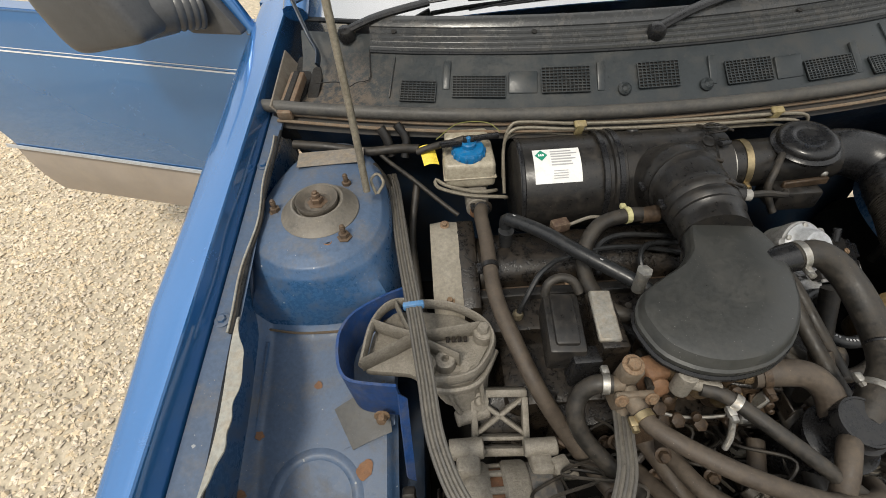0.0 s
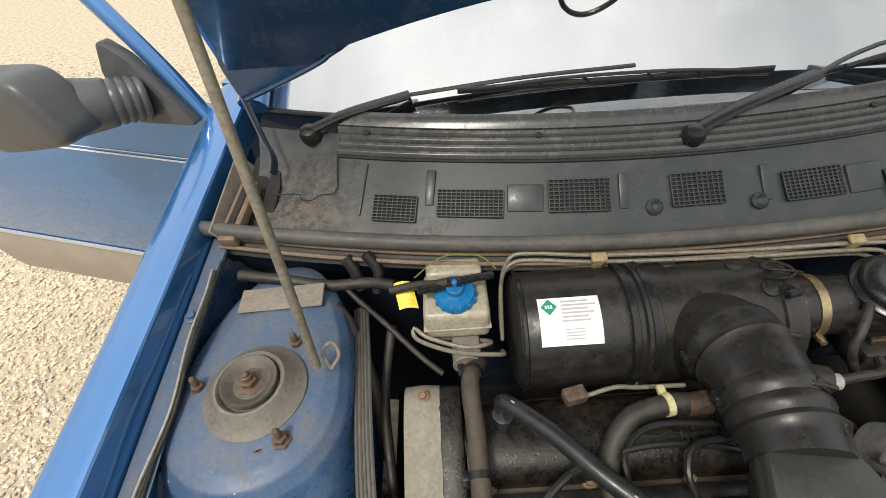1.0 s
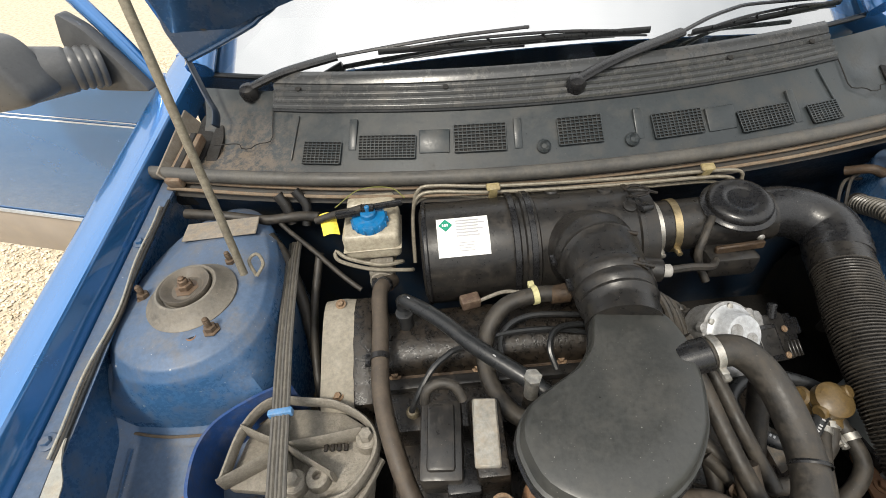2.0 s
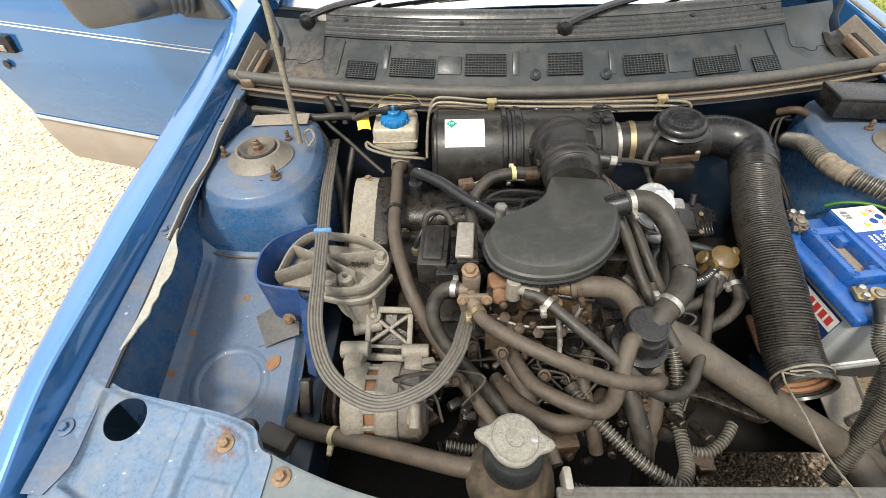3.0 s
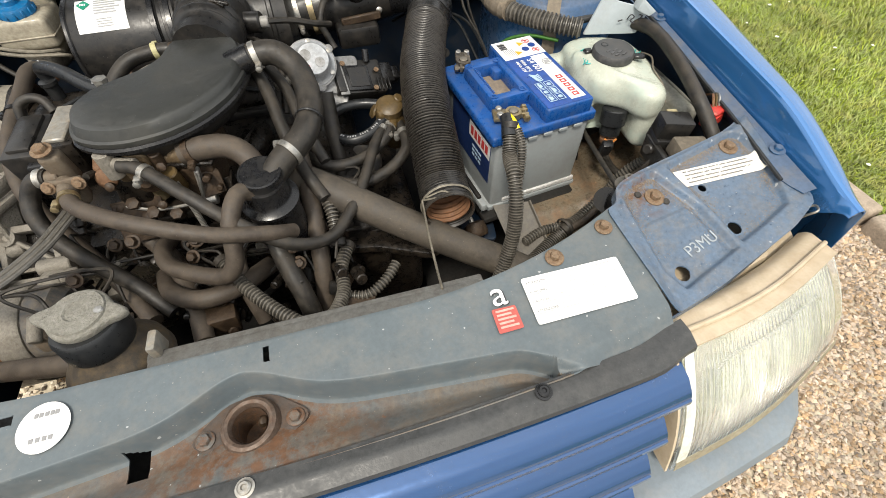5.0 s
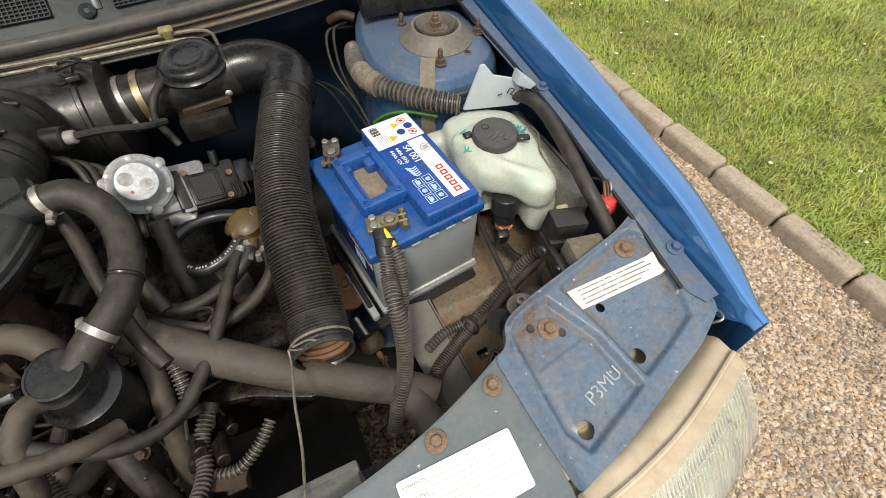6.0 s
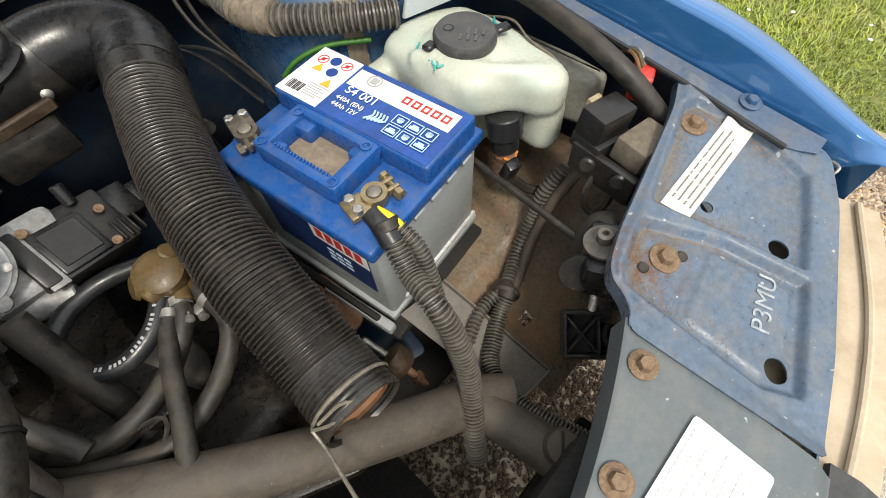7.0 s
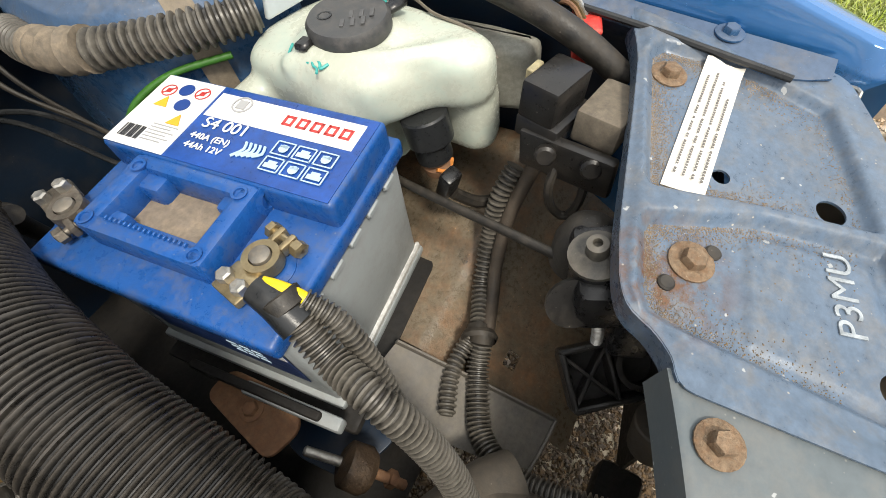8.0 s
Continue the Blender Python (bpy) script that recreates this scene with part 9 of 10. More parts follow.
for k, (x, y, m_) in enumerate(((0.062, 0.085, INK_RED), (0.066, 0.070, INK_BLUE), (0.066, 0.054, INK_RED), (0.050, 0.062, INK_BLUE))):
    part("warning_sign", on_lab(merge(lathe([(0.0066, 0), (0.0066, 0.0004), (0.0058, 0.0004), (0.0058, 0)], None, 24, False), at(flat_box(-0.006, -0.0005, 0.006, 0.0005), pose(0, 0, 0, 0, 0, 45)), flat_box(-0.0022, -0.0022, 0.0022, 0.0022)) if m_ is INK_RED else merge(lathe([(0.0066, 0), (0.0066, 0.0004), (0.0005, 0.0004)], None, 24)), x, y), m_, lab)
for x, y in ((0.049, 0.080), (0.034, 0.055)):
    part("warning_triangle", on_lab(prism([(-0.0065, -0.005), (0.0065, -0.005), (0, 0.0065)], 0, 0.0004, 0), x, y), INK_YELLOW, lab)
part("bar_code", on_lab(merge(*[flat_box(-0.009 + 0.0022 * k, -0.0065, -0.009 + 0.0022 * k + (0.0012 if k % 3 else 0.0006), 0.0065) for k in range(9)]), 0.0145, 0.082, 0.0012, -90), INK, lab)
part("small_print", on_lab(merge(*[flat_box(-0.012, 0.008 - 0.0032 * k, 0.012 - 0.005 * (k % 2), 0.0088 - 0.0032 * k) for k in range(6)]), 0.018, 0.058, 0.0012, -90), INK_GREY, lab)
# side label
sl = part("side_label", bat(rbox((-0.0842, -0.010, -0.070), (0.0006, 0.150, 0.085), 0, 1)), mat("label_navy", (0.012, 0.03, 0.11), 0.4, vary=0.2, scale=30, bump=0.02), battery)
part("side_field", bat(rbox((-0.0846, -0.045, -0.047), (0.0006, 0.078, 0.030), 0, 1)), WHITE_LABEL, sl)
part("side_brand_mark", bat(merge(*[rbox((-0.0850, -0.072 + 0.0135 * k, -0.047), (0.0005, 0.0095, 0.017), 0, 1) for k in range(5)])), INK_RED, sl)
part("side_print", bat(merge(*[rbox((-0.0848, -0.05 + 0.012 * (k % 3), -0.075 - 0.009 * (k // 3)), (0.0005, 0.009, 0.004), 0, 1) for k in range(9)])), INK_LIGHT, sl)


def post_clamp(name, x, y, turn, label, metal):
    m = BM @ pose(x, y, 0.002, 0, 0, turn) @ Matrix.Scale(0.86, 4)
    t = part(name, at(lathe([(0.021, -0.004), (0.021, 0.001), (0.017, 0.003)], None, 28), m), BAT_BLUE, battery)
    part("post", at(lathe([(0.0085, 0), (0.0080, 0.020), (0.006, 0.0215)], None, 24), m), mat("lead_grey", (0.20, 0.185, 0.16), 0.6, metal=0.5, dust=0.4, scale=40), t)
    part("clamp_ring", at(merge(lathe([(0.009, 0.006), (0.0145, 0.006), (0.0150, 0.010), (0.0145, 0.018), (0.009, 0.018)], None, 28, False), rbox((0.020, 0.006, 0.012), (0.016, 0.006, 0.011), 0.002, 2), rbox((0.020, -0.006, 0.012), (0.016, 0.006, 0.011), 0.002, 2), rbox((-0.024, 0, 0.010), (0.026, 0.030, 0.008), 0.002, 2)), m), metal, t, label)
    part("clamp_bolt", at(merge(cyl((0.022, -0.020, 0.013), (0.022, 0.018, 0.013), 0.0034), lathe([(0.0068, 0), (0.0068, 0.007), (0.004, 0.008)], pose(0.022, -0.012, 0.013, 90, 0, 0), 6), lathe([(0.0068, 0), (0.0068, 0.006), (0.004, 0.007)], pose(0.022, 0.011, 0.013, -90, 0, 0), 6)), m), metal, t)
    for dy in (-0.009, 0.008):
        part("saddle_bolt", at(lathe([(0.0062, 0.014), (0.0062, 0.021), (0.0045, 0.0225)], pose(-0.026, dy, 0), 6), m), STEEL, t)
    return t


post_clamp("negative_terminal", -0.044, -0.072, -17, "yellow passivated battery clamp", BRASS)
post_clamp("positive_terminal", -0.056, 0.088, -110, "dark corroded battery clamp", mat("corroded_clamp", (0.16, 0.14, 0.115), 0.45, metal=0.6, dust=0.5, dust_col=(0.09, 0.07, 0.05), scale=50, bump=0.5))
hose([(0.352, 0.452, 0.742), (0.350, 0.475, 0.735), (0.352, 0.50, 0.70), (0.36, 0.51, 0.64)], 0.0075, RUBBER, "thick black battery cable", name="battery_cable")
part("cable_lug", tube([(0.386, 0.240, 0.743), (0.385, 0.226, 0.738), (0.3825, 0.211, 0.728)], 0.012, 16, 0.004, lambda s, k: 0.0095 + 0.08 * s), RUBBER_CLEAN, battery, "black rubber boot on the clamp")
yw = top("earth_wire", tube([(0.3900, 0.236, 0.7455), (0.3920, 0.228, 0.7445), (0.3940, 0.219, 0.7410), (0.3950, 0.213, 0.737)], 0.0044, 14, 0.004), mat("bright_yellow_insulation", (0.80, 0.58, 0.008), 0.4, vary=0.05), "bright yellow wire at the battery clamp", "wire")
CA = [(0.388, 0.224, 0.738), (0.377, 0.191, 0.710), (0.370, 0.156, 0.706), (0.367, 0.131, 0.681), (0.361, 0.111, 0.643), (0.351, 0.097, 0.611), (0.334, 0.08, 0.58), (0.318, 0.062, 0.545)]
hose(CA, 0.0112, CONDUIT, "split grey ribbed conduit from the battery", ribbed=True, name="conduit", seg=16, pitch=0.0042)
hose([(0.3945, 0.214, 0.736), (0.3960, 0.194, 0.720), (0.388, 0.172, 0.688), (0.374, 0.150, 0.655), (0.362, 0.12, 0.615), (0.350, 0.10, 0.57)], 0.0075, CONDUIT, "thin black ribbed conduit from the battery", ribbed=True, name="conduit", pitch=0.0038)
CB = [(0.484, 0.153, 0.554), (0.462, 0.147, 0.541), (0.436, 0.135, 0.533), (0.407, 0.117, 0.530), (0.390, 0.086, 0.535), (0.389, 0.052, 0.545), (0.396, 0.013, 0.555), (0.404, -0.030, 0.566)]
hose(CB, 0.0112, CONDUIT, "grey ribbed conduit over the bay floor", ribbed=True, name="conduit", seg=16, pitch=0.0042)
hose([(0.484, 0.157, 0.556), (0.510, 0.168, 0.553), (0.537, 0.179, 0.560), (0.568, 0.185, 0.588), (0.588, 0.183, 0.629), (0.608, 0.175, 0.655)], 0.0095, CONDUIT, "grey ribbed conduit towards the relays", ribbed=True, name="conduit", seg=14)
hose([(0.490, 0.150, 0.556), (0.520, 0.160, 0.556), (0.552, 0.170, 0.575), (0.582, 0.170, 0.615), (0.606, 0.160, 0.655), (0.62, 0.15, 0.69)], 0.0068, RUBBER_BROWN, "taped cable beside the conduit", name="taped_cable")
hose([(0.488, 0.162, 0.553), (0.460, 0.165, 0.548), (0.436, 0.162, 0.548), (0.405, 0.150, 0.545)], 0.0085, CONDUIT, "grey ribbed conduit branch by the battery", ribbed=True, name="conduit")
top("cable_strap", lathe([(0.016, -0.004), (0.018, 0), (0.016, 0.004)], along((0.480, 0.154, 0.556), (0.496, 0.162, 0.556)), 20, False), RUBBER, "black cable strap round the conduits", "cable strap")
hose([(0.556, 0.290, 0.655), (0.545, 0.249, 0.662), (0.530, 0.170, 0.672), (0.512, 0.070, 0.684)], 0.0040, RUBBER, "thin dark control rod", name="control_rod")

# tray, floor and rusty side
part("battery_tray", merge(rbox((0.435, 0.335, 0.548), (0.195, 0.225, 0.012), 0.004, 2, (0, 0, 7.4)), rbox((0.34, 0.30, 0.575), (0.008, 0.14, 0.04), 0.003, 2, (0, 0, 7.4))), DARK, car)
part("tray_lug", merge(prism(rounded([(0.300, 0.255), (0.335, 0.245), (0.352, 0.270), (0.345, 0.340), (0.315, 0.345)], 0.012), 0.574, 0.580, 0.002), hex_bolt((0.326, 0.295, 0.580), (0, 0, 1), 0.007, 0.006, 0.011)), RUST, car, "rusty battery hold-down lug")
part("hold_down", rbox((0.345, 0.262, 0.583), (0.012, 0.10, 0.014), 0.003, 2, (0, 0, 8)), BAT_GREY, car)
part("tray_wing", prism(rounded([(0.318, 0.205), (0.37, 0.185), (0.38, 0.25), (0.325, 0.30), (0.312, 0.26)], 0.012), 0.520, 0.525, 0.001), BLUE_SHADED, car)
FLOORM = mat("rust_streaked_panel", (0.125, 0.100, 0.068), 0.30, dust=0.42, dust_col=(0.27, 0.115, 0.040), scale=7, bump=1.0, spots=0.46, spot_col=(0.032, 0.027, 0.021), speck=0.9, vary=0.35)


def rusty_floor(u, v):
    x = 0.446 + 0.25 * u
    y = 0.045 + 0.30 * v
    return Vector((x, y, min(0.405 + 0.73 * y, 0.552) + 0.35 * max(0.0, x - 0.53)))


part("rusty_floor", surf(rusty_floor, 40, 48, 0.002, lambda c: abs(c.x - 0.495) < 0.009 and abs(c.y - 0.125) < 0.008), FLOORM, car, "rust-stained inner panel below the washer tank")
TPLATE = mat("grey_dusty_plate", (0.13, 0.12, 0.105), 0.6, dust=0.5, dust_col=(0.18, 0.155, 0.12), scale=14)
tpl = part("tray_plate", surf(lambda u, v: Vector((0.372 + 0.028 * v + (0.064 - 0.004 * v) * u, 0.225 - 0.155 * v - 0.008 * u, 0.572 - 0.085 * v)), 8, 14, 0.003), TPLATE, car, "dusty grey plate beside the battery")
part("plate_lip", tube([(0.437, 0.217, 0.573), (0.448, 0.145, 0.533), (0.459, 0.066, 0.489)], 0.004, 6, 0.01, flat=(0.002, 0.006)), TPLATE, tpl)
part("plate_lip", tube([(0.400, 0.070, 0.487), (0.430, 0.066, 0.488), (0.459, 0.064, 0.489)], 0.004, 6, 0.01, flat=(0.002, 0.005)), TPLATE, tpl)
# Added near-black sheet fills the shaded gap beside the battery.
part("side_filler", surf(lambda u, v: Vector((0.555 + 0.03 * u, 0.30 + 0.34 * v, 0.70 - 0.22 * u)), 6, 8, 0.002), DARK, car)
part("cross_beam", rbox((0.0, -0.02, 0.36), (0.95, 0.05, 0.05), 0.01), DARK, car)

# washer tank
tank = thing("washer_tank", (0.60, 0.30, 0.60), "milky stained plastic washer tank with a grey screw cap", "washer tank")
tb = merge(prism(rounded([(0.545, 0.396), (0.537, 0.344), (0.545, 0.272), (0.562, 0.254), (0.585, 0.240), (0.592, 0.212), (0.610, 0.196), (0.634, 0.202), (0.652, 0.254), (0.662, 0.317), (0.660, 0.372), (0.625, 0.397), (0.583, 0.408)], 0.014), 0.712, 0.762, 0.015, None, 4),
           prism(rounded([(0.542, 0.396), (0.533, 0.344), (0.540, 0.274), (0.553, 0.268), (0.566, 0.287), (0.598, 0.287), (0.606, 0.262), (0.602, 0.214), (0.616, 0.199), (0.642, 0.205), (0.658, 0.254), (0.664, 0.317), (0.660, 0.396)], 0.008), 0.656, 0.724, 0.014, None, 4),
           lathe([(0.060, -0.03), (0.048, 0.006), (0.034, 0.012)], pose(0.592, 0.310, 0.757, 3, 0, 0), 32), tube([(0.545, 0.345, 0.758), (0.560, 0.318, 0.764), (0.572, 0.275, 0.760), (0.598, 0.240, 0.758), (0.630, 0.215, 0.752)], 0.010, 12),
           rbox((0.534, 0.388, 0.716), (0.050, 0.034, 0.050), 0.012, 4))
tk = part("tank_body", tb, TANK, tank, "milky plastic tank with teal stains")
part("rear_chamber", prism(rounded([(0.655, 0.405), (0.655, 0.215), (0.662, 0.188), (0.686, 0.184), (0.692, 0.230), (0.694, 0.400)], 0.008), 0.668, 0.734, 0.010, None, 3), mat("grimy_milky_plastic", (0.30, 0.30, 0.26), 0.4, dust=0.5, dust_col=(0.16, 0.14, 0.11), scale=10, speck=1.0, spots=0.2, spot_col=(0.08, 0.07, 0.055)), tank, "dirty grey rear half of the tank")
part("mould_seam", tube([(0.668, 0.345, 0.748), (0.660, 0.300, 0.7625), (0.640, 0.262, 0.7640), (0.636, 0.225, 0.758), (0.634, 0.204, 0.740)], 0.0014, 6), mat("seam_dirt", (0.15, 0.13, 0.10), 0.7), tank)
rm = tk.modifiers.new("remesh", "REMESH")
rm.mode, rm.voxel_size, rm.use_smooth_shade = "VOXEL", 0.0040, True
sm_ = tk.modifiers.new("smooth", "SMOOTH")
sm_.factor, sm_.iterations = 0.5, 8
tc_ = part("cap", lathe([(0.036, 0), (0.038, 0.003), (0.038, 0.012), (0.035, 0.016), (0.002, 0.0165)], pose(0.592, 0.310, 0.768, 3, 0, 0) @ Matrix.Scale(0.88, 4), 40), mat("grey_black_cap", (0.045, 0.046, 0.047), 0.5, dust=0.4, dust_col=(0.12, 0.11, 0.10), scale=25), tank, "dark grey moulded cap")
part("cap_lug", rbox((0.626, 0.289, 0.774), (0.020, 0.012, 0.006), 0.002, 1, (0, 0, -20)), PLASTIC, tc_)
part("cap_lug", rbox((0.558, 0.328, 0.774), (0.014, 0.012, 0.006), 0.002, 1), PLASTIC, tc_)
part("cap_ring", lathe([(0.006, 0.0), (0.006, 0.0012), (0.0045, 0.0012), (0.0045, 0)], pose(0.583, 0.324, 0.7822), 16, False), PLASTIC, tc_)
part("cap_moulding", merge(*[rbox((0.580 + 0.004 * k, 0.305 - 0.007 * (k % 3), 0.7822), (0.010, 0.003, 0.001), 0, 1, (3, 0, 30)) for k in range(6)]), mat("faded_moulding", (0.075, 0.075, 0.075), 0.6), tc_)
TEAL = mat("teal_fluid_stain", (0.05, 0.33, 0.30), 0.5, vary=0.2, scale=40)
drip = random.Random(31)
for k in range(26):
    a = drip.choice((drip.uniform(-10, 70), drip.uniform(-10, 70), drip.uniform(120, 190)))
    r0 = drip.uniform(0.038, 0.050)
    q = [Vector((0.592 + (r0 + 0.004 * j * drip.uniform(0, 1)) * math.cos(radians(a + 5 * j)), 0.310 + r0 * math.sin(radians(a + 5 * j)), 0.0)) for j in range(4)]
    for v in q:
        v.z = 0.7665 - 0.12 * max(0.0, (v.xy - Vector((0.592, 0.310))).length - 0.040)
    part("stain", tube(q, drip.uniform(0.0006, 0.0015), 6, 0.002), TEAL, tank)
part("mount_screw", hex_bolt((0.519, 0.352, 0.728), (-0.4, -1, 0.5), 0.006, 0.005, 0.010), RUBBER, tank)
pump = thing("washer_pump", (0.59, 0.24, 0.65), "black washer pump with a cable plug", "washer pump")
part("pump_body", merge(cyl((0.578, 0.240, 0.670), (0.580, 0.246, 0.708), 0.0165), cyl((0.578, 0.241, 0.690), (0.580, 0.246, 0.716), 0.0205)), RUBBER_CLEAN, pump)
part("pump_foot", lathe([(0.013, 0), (0.014, 0.008), (0.010, 0.012)], pose(0.578, 0.239, 0.656), 20), RUST, pump)
part("plug", rbox((0.566, 0.222, 0.655), (0.018, 0.014, 0.034), 0.003, 2, (20, 0, -15)), PLASTIC, pump)
part("lead", tube([(0.567, 0.219, 0.642), (0.582, 0.205, 0.620), (0.60, 0.190, 0.61)], 0.006, 8), RUBBER, pump)
part("pump_wire", tube([(0.566, 0.232, 0.668), (0.574, 0.225, 0.662), (0.586, 0.228, 0.666)], 0.0018, 6), mat("orange_wire", (0.6, 0.22, 0.05), 0.5), pump)

# relays, plug and cables by the headlamp panel
relay = thing("relay_block", (0.605, 0.14, 0.70), "black relay cover beside a dusty brown one", "relay")
part("relay_cover", rbox((0.607, 0.146, 0.744), (0.046, 0.030, 0.030), 0.003, 2, (4, 6, -12)), PLASTIC_DUSTY, relay, "black relay cover")
part("relay_base", merge(rbox((0.606, 0.145, 0.722), (0.050, 0.036, 0.018), 0.003, 2, (4, 6, -12)), rbox((0.580, 0.124, 0.708), (0.010, 0.075, 0.035), 0.003, 2, (0, 0, -8))), PLASTIC_DUSTY, relay)
part("second_relay", rbox((0.614, 0.106, 0.728), (0.050, 0.034, 0.026), 0.003, 2, (4, 6, -8)), mat("caked_brown_cover", (0.12, 0.10, 0.075), 0.85, dust=0.6, dust_col=(0.19, 0.16, 0.12), scale=40, bump=0.5), relay, "dusty brown relay")
part("terminal_strip", rbox((0.610, 0.164, 0.748), (0.016, 0.006, 0.022), 0.001, 1, (4, 6, -8)), mat("yellowed_strip", (0.30, 0.26, 0.15), 0.6, dust=0.4, scale=30), relay)
for y in (0.138, 0.104):
    part("relay_bolt", lathe([(0.008, 0), (0.008, 0.005), (0.006, 0.007)], along((0.574, y, 0.716), (0.3, y - 0.1, 0.80)), 12), PLASTIC_DUSTY, relay)
part("wire_loop", tube([(0.580, 0.130, 0.702), (0.572, 0.132, 0.685), (0.570, 0.128, 0.665), (0.572, 0.116, 0.655), (0.576, 0.108, 0.672), (0.580, 0.106, 0.70)], 0.0038, 8), RUBBER, relay)
top("wiring_plug", merge(rbox((0.673, 0.148, 0.744), (0.030, 0.018, 0.024), 0.003, 2, (0, 0, 20)), rbox((0.673, 0.148, 0.758), (0.034, 0.022, 0.006), 0.002, 1, (0, 0, 20)), rbox((0.673, 0.1375, 0.746), (0.022, 0.003, 0.014), 0.001, 1, (0, 0, 20))), mat("red_plug_plastic", (0.50, 0.04, 0.03), 0.45, dust=0.25, scale=30), "red plastic wiring plug", "wiring plug")
for k in range(3):
    top("plug_wire", tube([(0.668 + 0.005 * k, 0.150, 0.760), (0.671 + 0.005 * k, 0.160, 0.770), (0.682 + 0.003 * k, 0.175, 0.764), (0.690, 0.20, 0.745)], 0.0018, 6), (RUST, YEL_PLASTIC, STEEL)[k], "thin coloured wire at the plug", "wire", "plug wires")
hose([(0.636, 0.402, 0.772), (0.656, 0.378, 0.784), (0.670, 0.345, 0.790), (0.672, 0.303, 0.789), (0.660, 0.233, 0.784), (0.651, 0.179, 0.774), (0.653, 0.142, 0.755), (0.658, 0.108, 0.728)], 0.0100, RUBBER, "grey-black cable sleeve along the wing", name="cable_sleeve")
hose([(0.498, 0.69, 0.740), (0.482, 0.625, 0.772), (0.470, 0.57, 0.780), (0.470, 0.53, 0.781), (0.482, 0.491, 0.782), (0.514, 0.452, 0.780), (0.548, 0.418, 0.779), (0.580, 0.396, 0.777)], 0.0165, CONDUIT, "thick grey ribbed wiring conduit", ribbed=True, name="conduit", seg=20, pitch=0.0075)
top("conduit_tape", tube([(0.470, 0.545, 0.781), (0.472, 0.516, 0.782), (0.483, 0.488, 0.783)], 0.0178, 16, 0.005, lambda s, k: 0.0178 + 0.0012 * math.sin(k * 2.3)), mat("brown_cloth_tape", (0.15, 0.125, 0.095), 0.85, dust=0.5, scale=30, bump=0.5), "brown cloth tape round the conduit", "tape")
hose([(0.56, 0.408, 0.786), (0.61, 0.400, 0.79), (0.65, 0.392, 0.785), (0.69, 0.37, 0.77)], 0.006, RUBBER_CLEAN, "thin black cable behind the tank", name="cable")
hose([(0.462, 0.480, 0.725), (0.480, 0.468, 0.742), (0.510, 0.448, 0.752), (0.550, 0.415, 0.752)], 0.0032, mat("green_wire_sleeve", (0.035, 0.12, 0.015), 0.45), "thin green wire behind the battery", name="wire")
hold_m = Matrix(((1, 0, 0, 0), (-0.36, 0, 1, 0.600), (0, 1, 0, 0), (0, 0, 0, 1)))
white = top("white_holder", merge(prism(rounded([(0.582, 0.768), (0.604, 0.840), (0.610, 0.842), (0.623, 0.824), (0.674, 0.812), (0.664, 0.772)], 0.003), 0, 0.005, 0.0015, hold_m), prism(rounded([(0.648, 0.815), (0.652, 0.834), (0.676, 0.814), (0.668, 0.806)], 0.002), -0.014, 0.003, 0.001, hold_m)),
            mat("cloudy_white_plastic", (0.43, 0.48, 0.50), 0.35, grain=0.04, dust=0.3, dust_col=(0.42, 0.42, 0.40), scale=12), "cloudy white plastic holder with an ink scribble behind the tank", "holder")
part("scribble", merge(tube([(0.640, 0.363, 0.798), (0.644, 0.361, 0.806), (0.650, 0.359, 0.802), (0.645, 0.361, 0.796), (0.652, 0.358, 0.793)], 0.0010, 6, 0.003), tube([(0.657, 0.357, 0.806), (0.662, 0.355, 0.804), (0.658, 0.357, 0.798), (0.664, 0.355, 0.796)], 0.0010, 6, 0.003), tube([(0.628, 0.369, 0.794), (0.634, 0.366, 0.797)], 0.0010, 6, 0.003)), INK, white)
top("fuse_box", merge(rbox((0.625, 0.655, 0.838), (0.22, 0.075, 0.036), 0.004, 2, (0, 0, -8)), rbox((0.625, 0.655, 0.858), (0.224, 0.079, 0.008), 0.003, 2, (0, 0, -8))), PLASTIC, "flat black box on the tower by the firewall", "fuse box")
for k in range(2):
    top("wire", tube([(0.30 + 0.05 * k, 0.70, 0.70), (0.36 + 0.03 * k, 0.66, 0.735 - 0.01 * k), (0.42 + 0.02 * k, 0.62 - 0.02 * k, 0.72), (0.45 + 0.02 * k, 0.55 - 0.02 * k, 0.66)], 0.0028, 7), RUBBER_CLEAN, "thin dusty wire by the firewall", "wire", "wires by the firewall")
for k in range(2):
    top("wire", tube([(0.50 + 0.01 * k, 0.72, 0.78 - 0.01 * k), (0.47 - 0.012 * k, 0.70, 0.78), (0.46 - 0.012 * k, 0.66, 0.73), (0.47, 0.60, 0.68), (0.48, 0.55, 0.64)], 0.0028, 7), RUBBER, "thin dusty wire by the firewall", "wire", "wires by the firewall")
top("pipe_elbow", tube([(0.47, 0.72, 0.79), (0.49, 0.70, 0.805), (0.51, 0.69, 0.80)], 0.008, 10), GRIME_BROWN, "rusty pipe bracket on the firewall", "bracket")
hose([(0.37, 0.50, 0.67), (0.385, 0.47, 0.70), (0.40, 0.452, 0.70), (0.415, 0.447, 0.68)], 0.0036, CONDUIT, "thin grey wire behind the battery", name="wire")
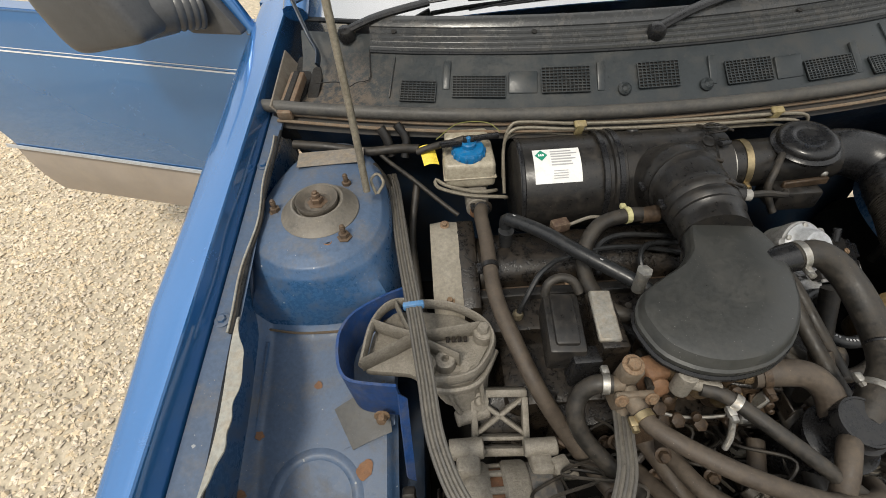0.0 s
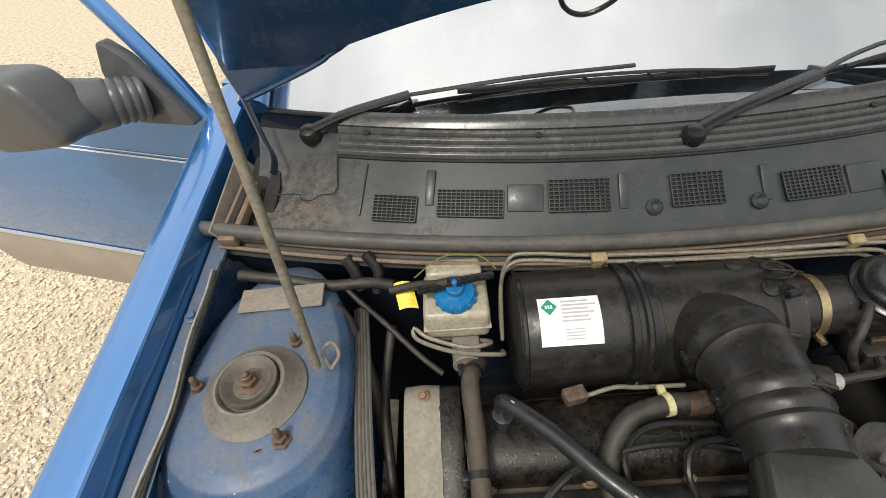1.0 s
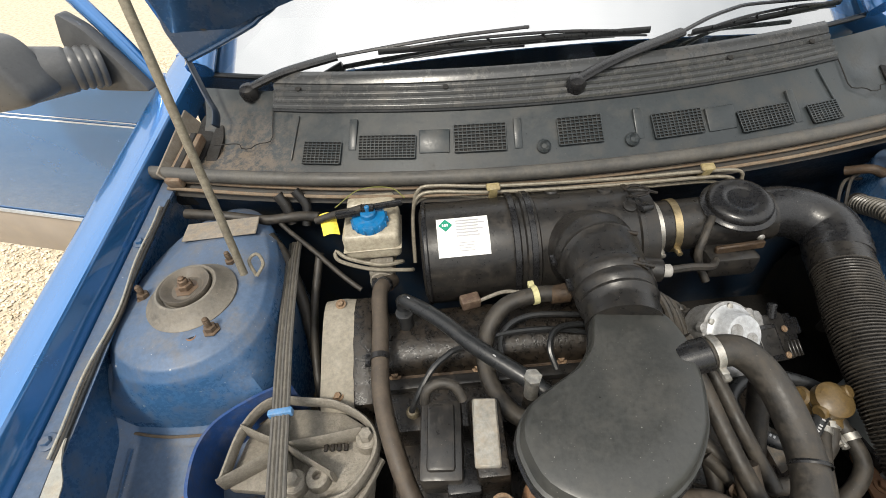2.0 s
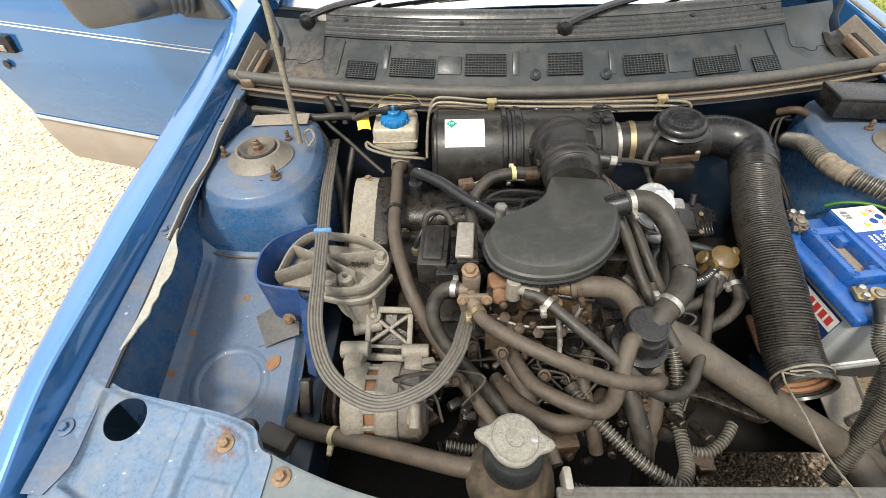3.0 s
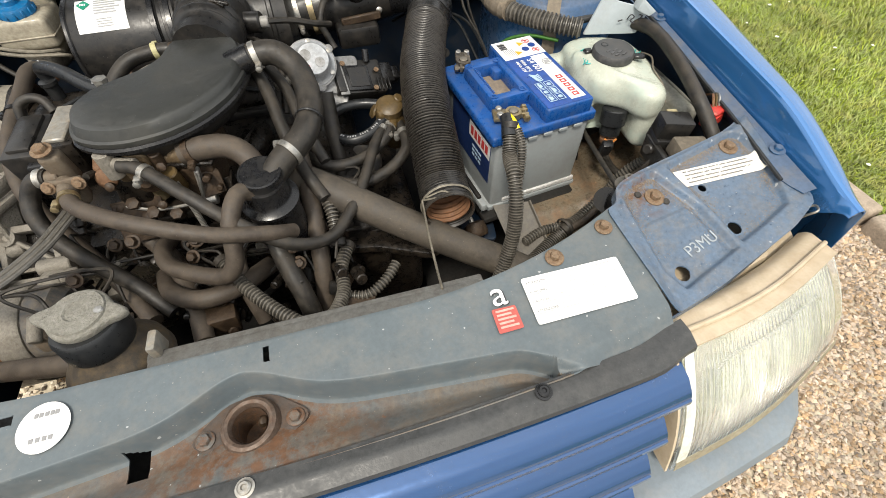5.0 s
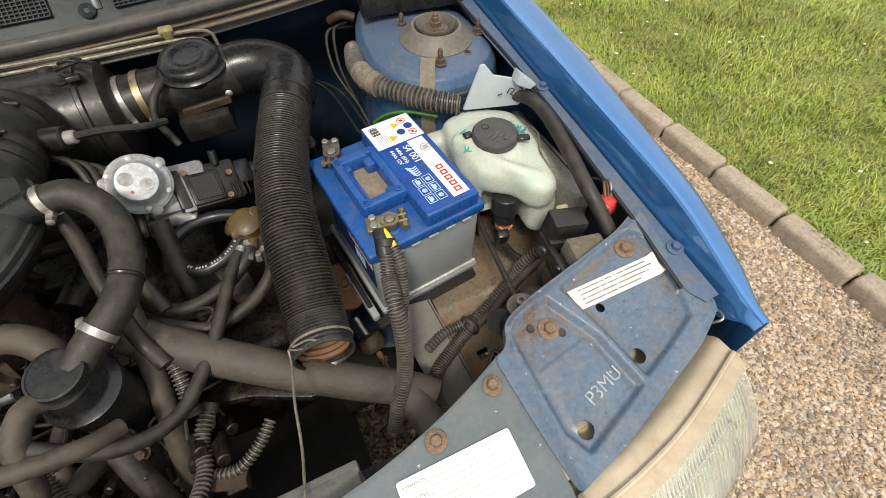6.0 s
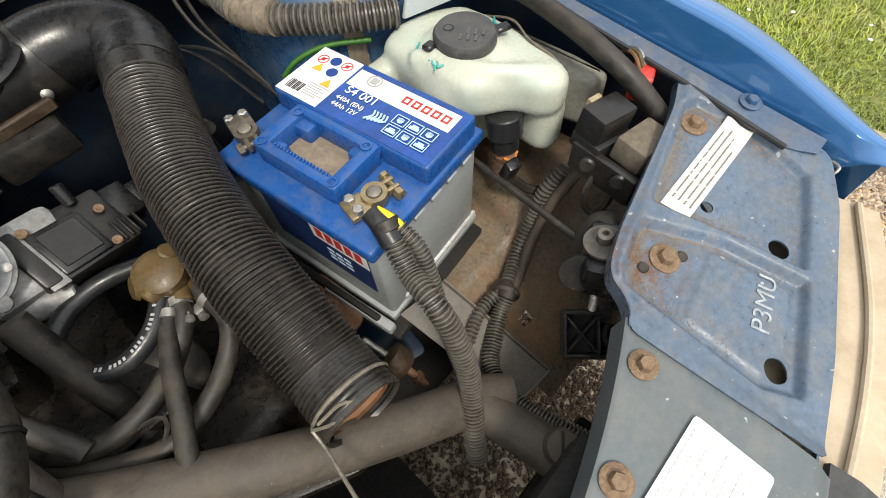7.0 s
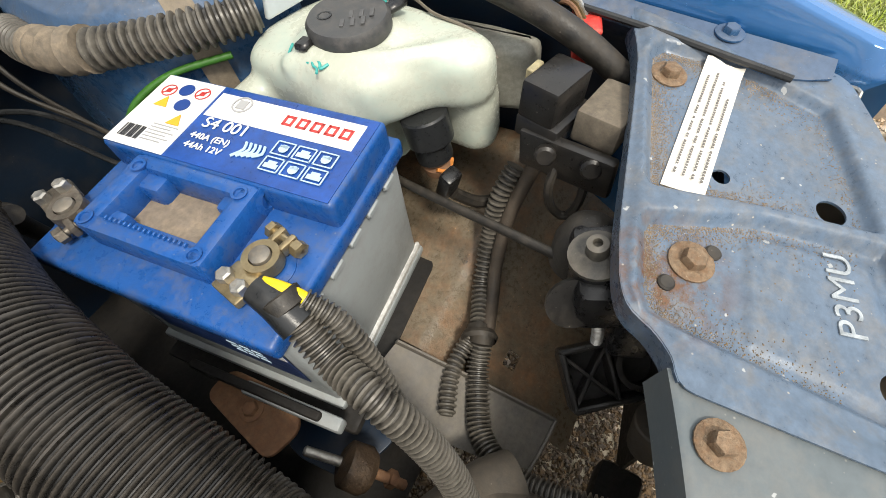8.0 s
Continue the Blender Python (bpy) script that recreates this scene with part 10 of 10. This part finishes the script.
# headlamp adjuster
adj = thing("lamp_adjuster", (0.505, 0.075, 0.66), "black headlamp levelling motor with a grey knob", "adjuster")
part("motor", merge(rbox((0.510, 0.066, 0.690), (0.060, 0.050, 0.045), 0.008, 2, (0, 0, 25)), cyl((0.505, 0.074, 0.690), (0.503, 0.076, 0.720), 0.017), rbox((0.525, 0.050, 0.640), (0.07, 0.03, 0.05), 0.006, 2, (0, 20, 25)), cyl((0.53, 0.055, 0.60), (0.55, 0.03, 0.56), 0.018)), PLASTIC, adj)
part("knob", lathe([(0.017, 0), (0.0175, 0.004), (0.012, 0.006), (0.007, 0.007), (0.0065, 0.016), (0.003, 0.017), (0.003, 0.012)], pose(0.503, 0.076, 0.717, -6, -4, 0), 24), CONDUIT, adj, "grey adjusting knob")
part("arm_plate", lathe([(0.018, 0), (0.018, 0.003), (0.012, 0.003)], along((0.481, 0.080, 0.693), (0.4, 0.03, 0.75)), 20), PLASTIC_DUSTY, adj)
top("adjuster_spring", corrugated([(0.484, 0.066, 0.690), (0.488, 0.060, 0.655), (0.490, 0.058, 0.632)], 0.0045, 0.0026, 0.0012, 8), STEEL, "small steel spring by the adjuster", "spring")
carrier = thing("lamp_carrier", (0.49, 0.04, 0.57), "black ribbed plastic headlamp carrier under the panel", "lamp carrier")
cm = Matrix.Translation((0.487, 0.038, 0.602)) @ Matrix.Rotation(radians(-50), 4, "Z") @ Matrix.Rotation(radians(28), 4, "X") @ Matrix.Scale(0.86, 4)
part("carrier_frame", at(merge(rbox((0, 0.026, 0), (0.092, 0.006, 0.022), 0.002, 1), rbox((0, -0.026, 0), (0.092, 0.006, 0.022), 0.002, 1), rbox((-0.044, 0, 0), (0.006, 0.052, 0.022), 0.002, 1), rbox((0.044, 0, 0), (0.006, 0.052, 0.022), 0.002, 1), rbox((-0.004, 0, 0), (0.005, 0.052, 0.02), 0.002, 1)), cm), PLASTIC_DUSTY, carrier)
for turn in (50, -50):
    part("cross_rib", at(rbox((-0.024, 0, 0), (0.058, 0.004, 0.016), 0.001, 1, (0, 0, turn)), cm), PLASTIC_DUSTY, carrier)
part("carrier_ring", at(lathe([(0.017, -0.010), (0.022, -0.010), (0.022, 0.010), (0.017, 0.010), (0.017, -0.010)], pose(0.021, 0, 0), 28, False), cm), PLASTIC_DUSTY, carrier)
part("carrier_floor", at(rbox((0, 0, -0.012), (0.086, 0.048, 0.003), 0.001, 1), cm), DARK, carrier)
part("dust_boot", lathe([(0.024, 0), (0.024, 0.020), (0.019, 0.034), (0.010, 0.042), (0.002, 0.044)], pose(0.528, 0.088, 0.668, 4, 10, 0), 28), RUBBER, carrier, "grey rubber dust boot")
part("lower_tube", cyl((0.470, -0.005, 0.585), (0.462, -0.010, 0.545), 0.018), PIPE, carrier)
buf = thing("rubber_buffer", (0.333, 0.19, 0.53), "rusty rubber buffer with a threaded pin", "buffer")
part("buffer_body", lathe([(0.012, -0.014), (0.019, -0.010), (0.020, 0.008), (0.016, 0.014), (0.004, 0.015)], along((0.332, 0.196, 0.552), (0.338, 0.165, 0.530)), 24), GRIME_BROWN, buf)
part("pin", merge(cyl((0.336, 0.182, 0.542), (0.340, 0.158, 0.522), 0.0045), lathe([(0.008, 0), (0.008, 0.007), (0.004, 0.008)], along((0.338, 0.172, 0.535), (0.342, 0.150, 0.515)), 6)), RUST, buf)
part("stud", cyl((0.330, 0.205, 0.556), (0.322, 0.235, 0.575), 0.0042), STEEL, buf)

# left side small things
hose([(-0.665, 0.740, 0.815), (-0.60, 0.728, 0.812), (-0.53, 0.718, 0.803), (-0.47, 0.715, 0.806), (-0.43, 0.70, 0.812)], 0.0085, RUBBER, "black taped loom along the firewall", name="wiring_loom")
hose([(-0.51, 0.72, 0.80), (-0.49, 0.70, 0.79), (-0.45, 0.665, 0.775), (-0.40, 0.62, 0.752), (-0.37, 0.60, 0.735)], 0.0042, RUBBER, "thin black cable to the reservoir", name="cable")
hose([(-0.52, 0.69, 0.79), (-0.495, 0.66, 0.76), (-0.47, 0.60, 0.70), (-0.46, 0.54, 0.62)], 0.010, RUBBER, "black hose down beside the tower", name="hose")
hose([(-0.44, 0.67, 0.76), (-0.455, 0.60, 0.70), (-0.45, 0.52, 0.66), (-0.44, 0.45, 0.62)], 0.007, RUBBER, "dark cable beside the engine", name="cable")
hose([(-0.50, 0.735, 0.84), (-0.49, 0.728, 0.82), (-0.485, 0.72, 0.79)], 0.009, PLASTIC_DUSTY, "black lever by the firewall", name="lever")
hose([(-0.47, 0.735, 0.845), (-0.455, 0.725, 0.82), (-0.46, 0.71, 0.79)], 0.008, PLASTIC_DUSTY, "black lever by the firewall", name="lever")
top("side_lamp_plug", merge(rbox((-0.478, 0.085, 0.640), (0.05, 0.03, 0.03), 0.006, 2, (0, 10, -20)), lathe([(0.016, 0), (0.016, 0.012), (0.008, 0.014)], pose(-0.522, 0.098, 0.640, 20, -10, 0), 18), lathe([(0.007, 0), (0.007, 0.008), (0.003, 0.010)], pose(-0.522, 0.096, 0.652, 20, -10, 0), 10)), RUBBER, "black lamp plug behind the front panel", "plug")
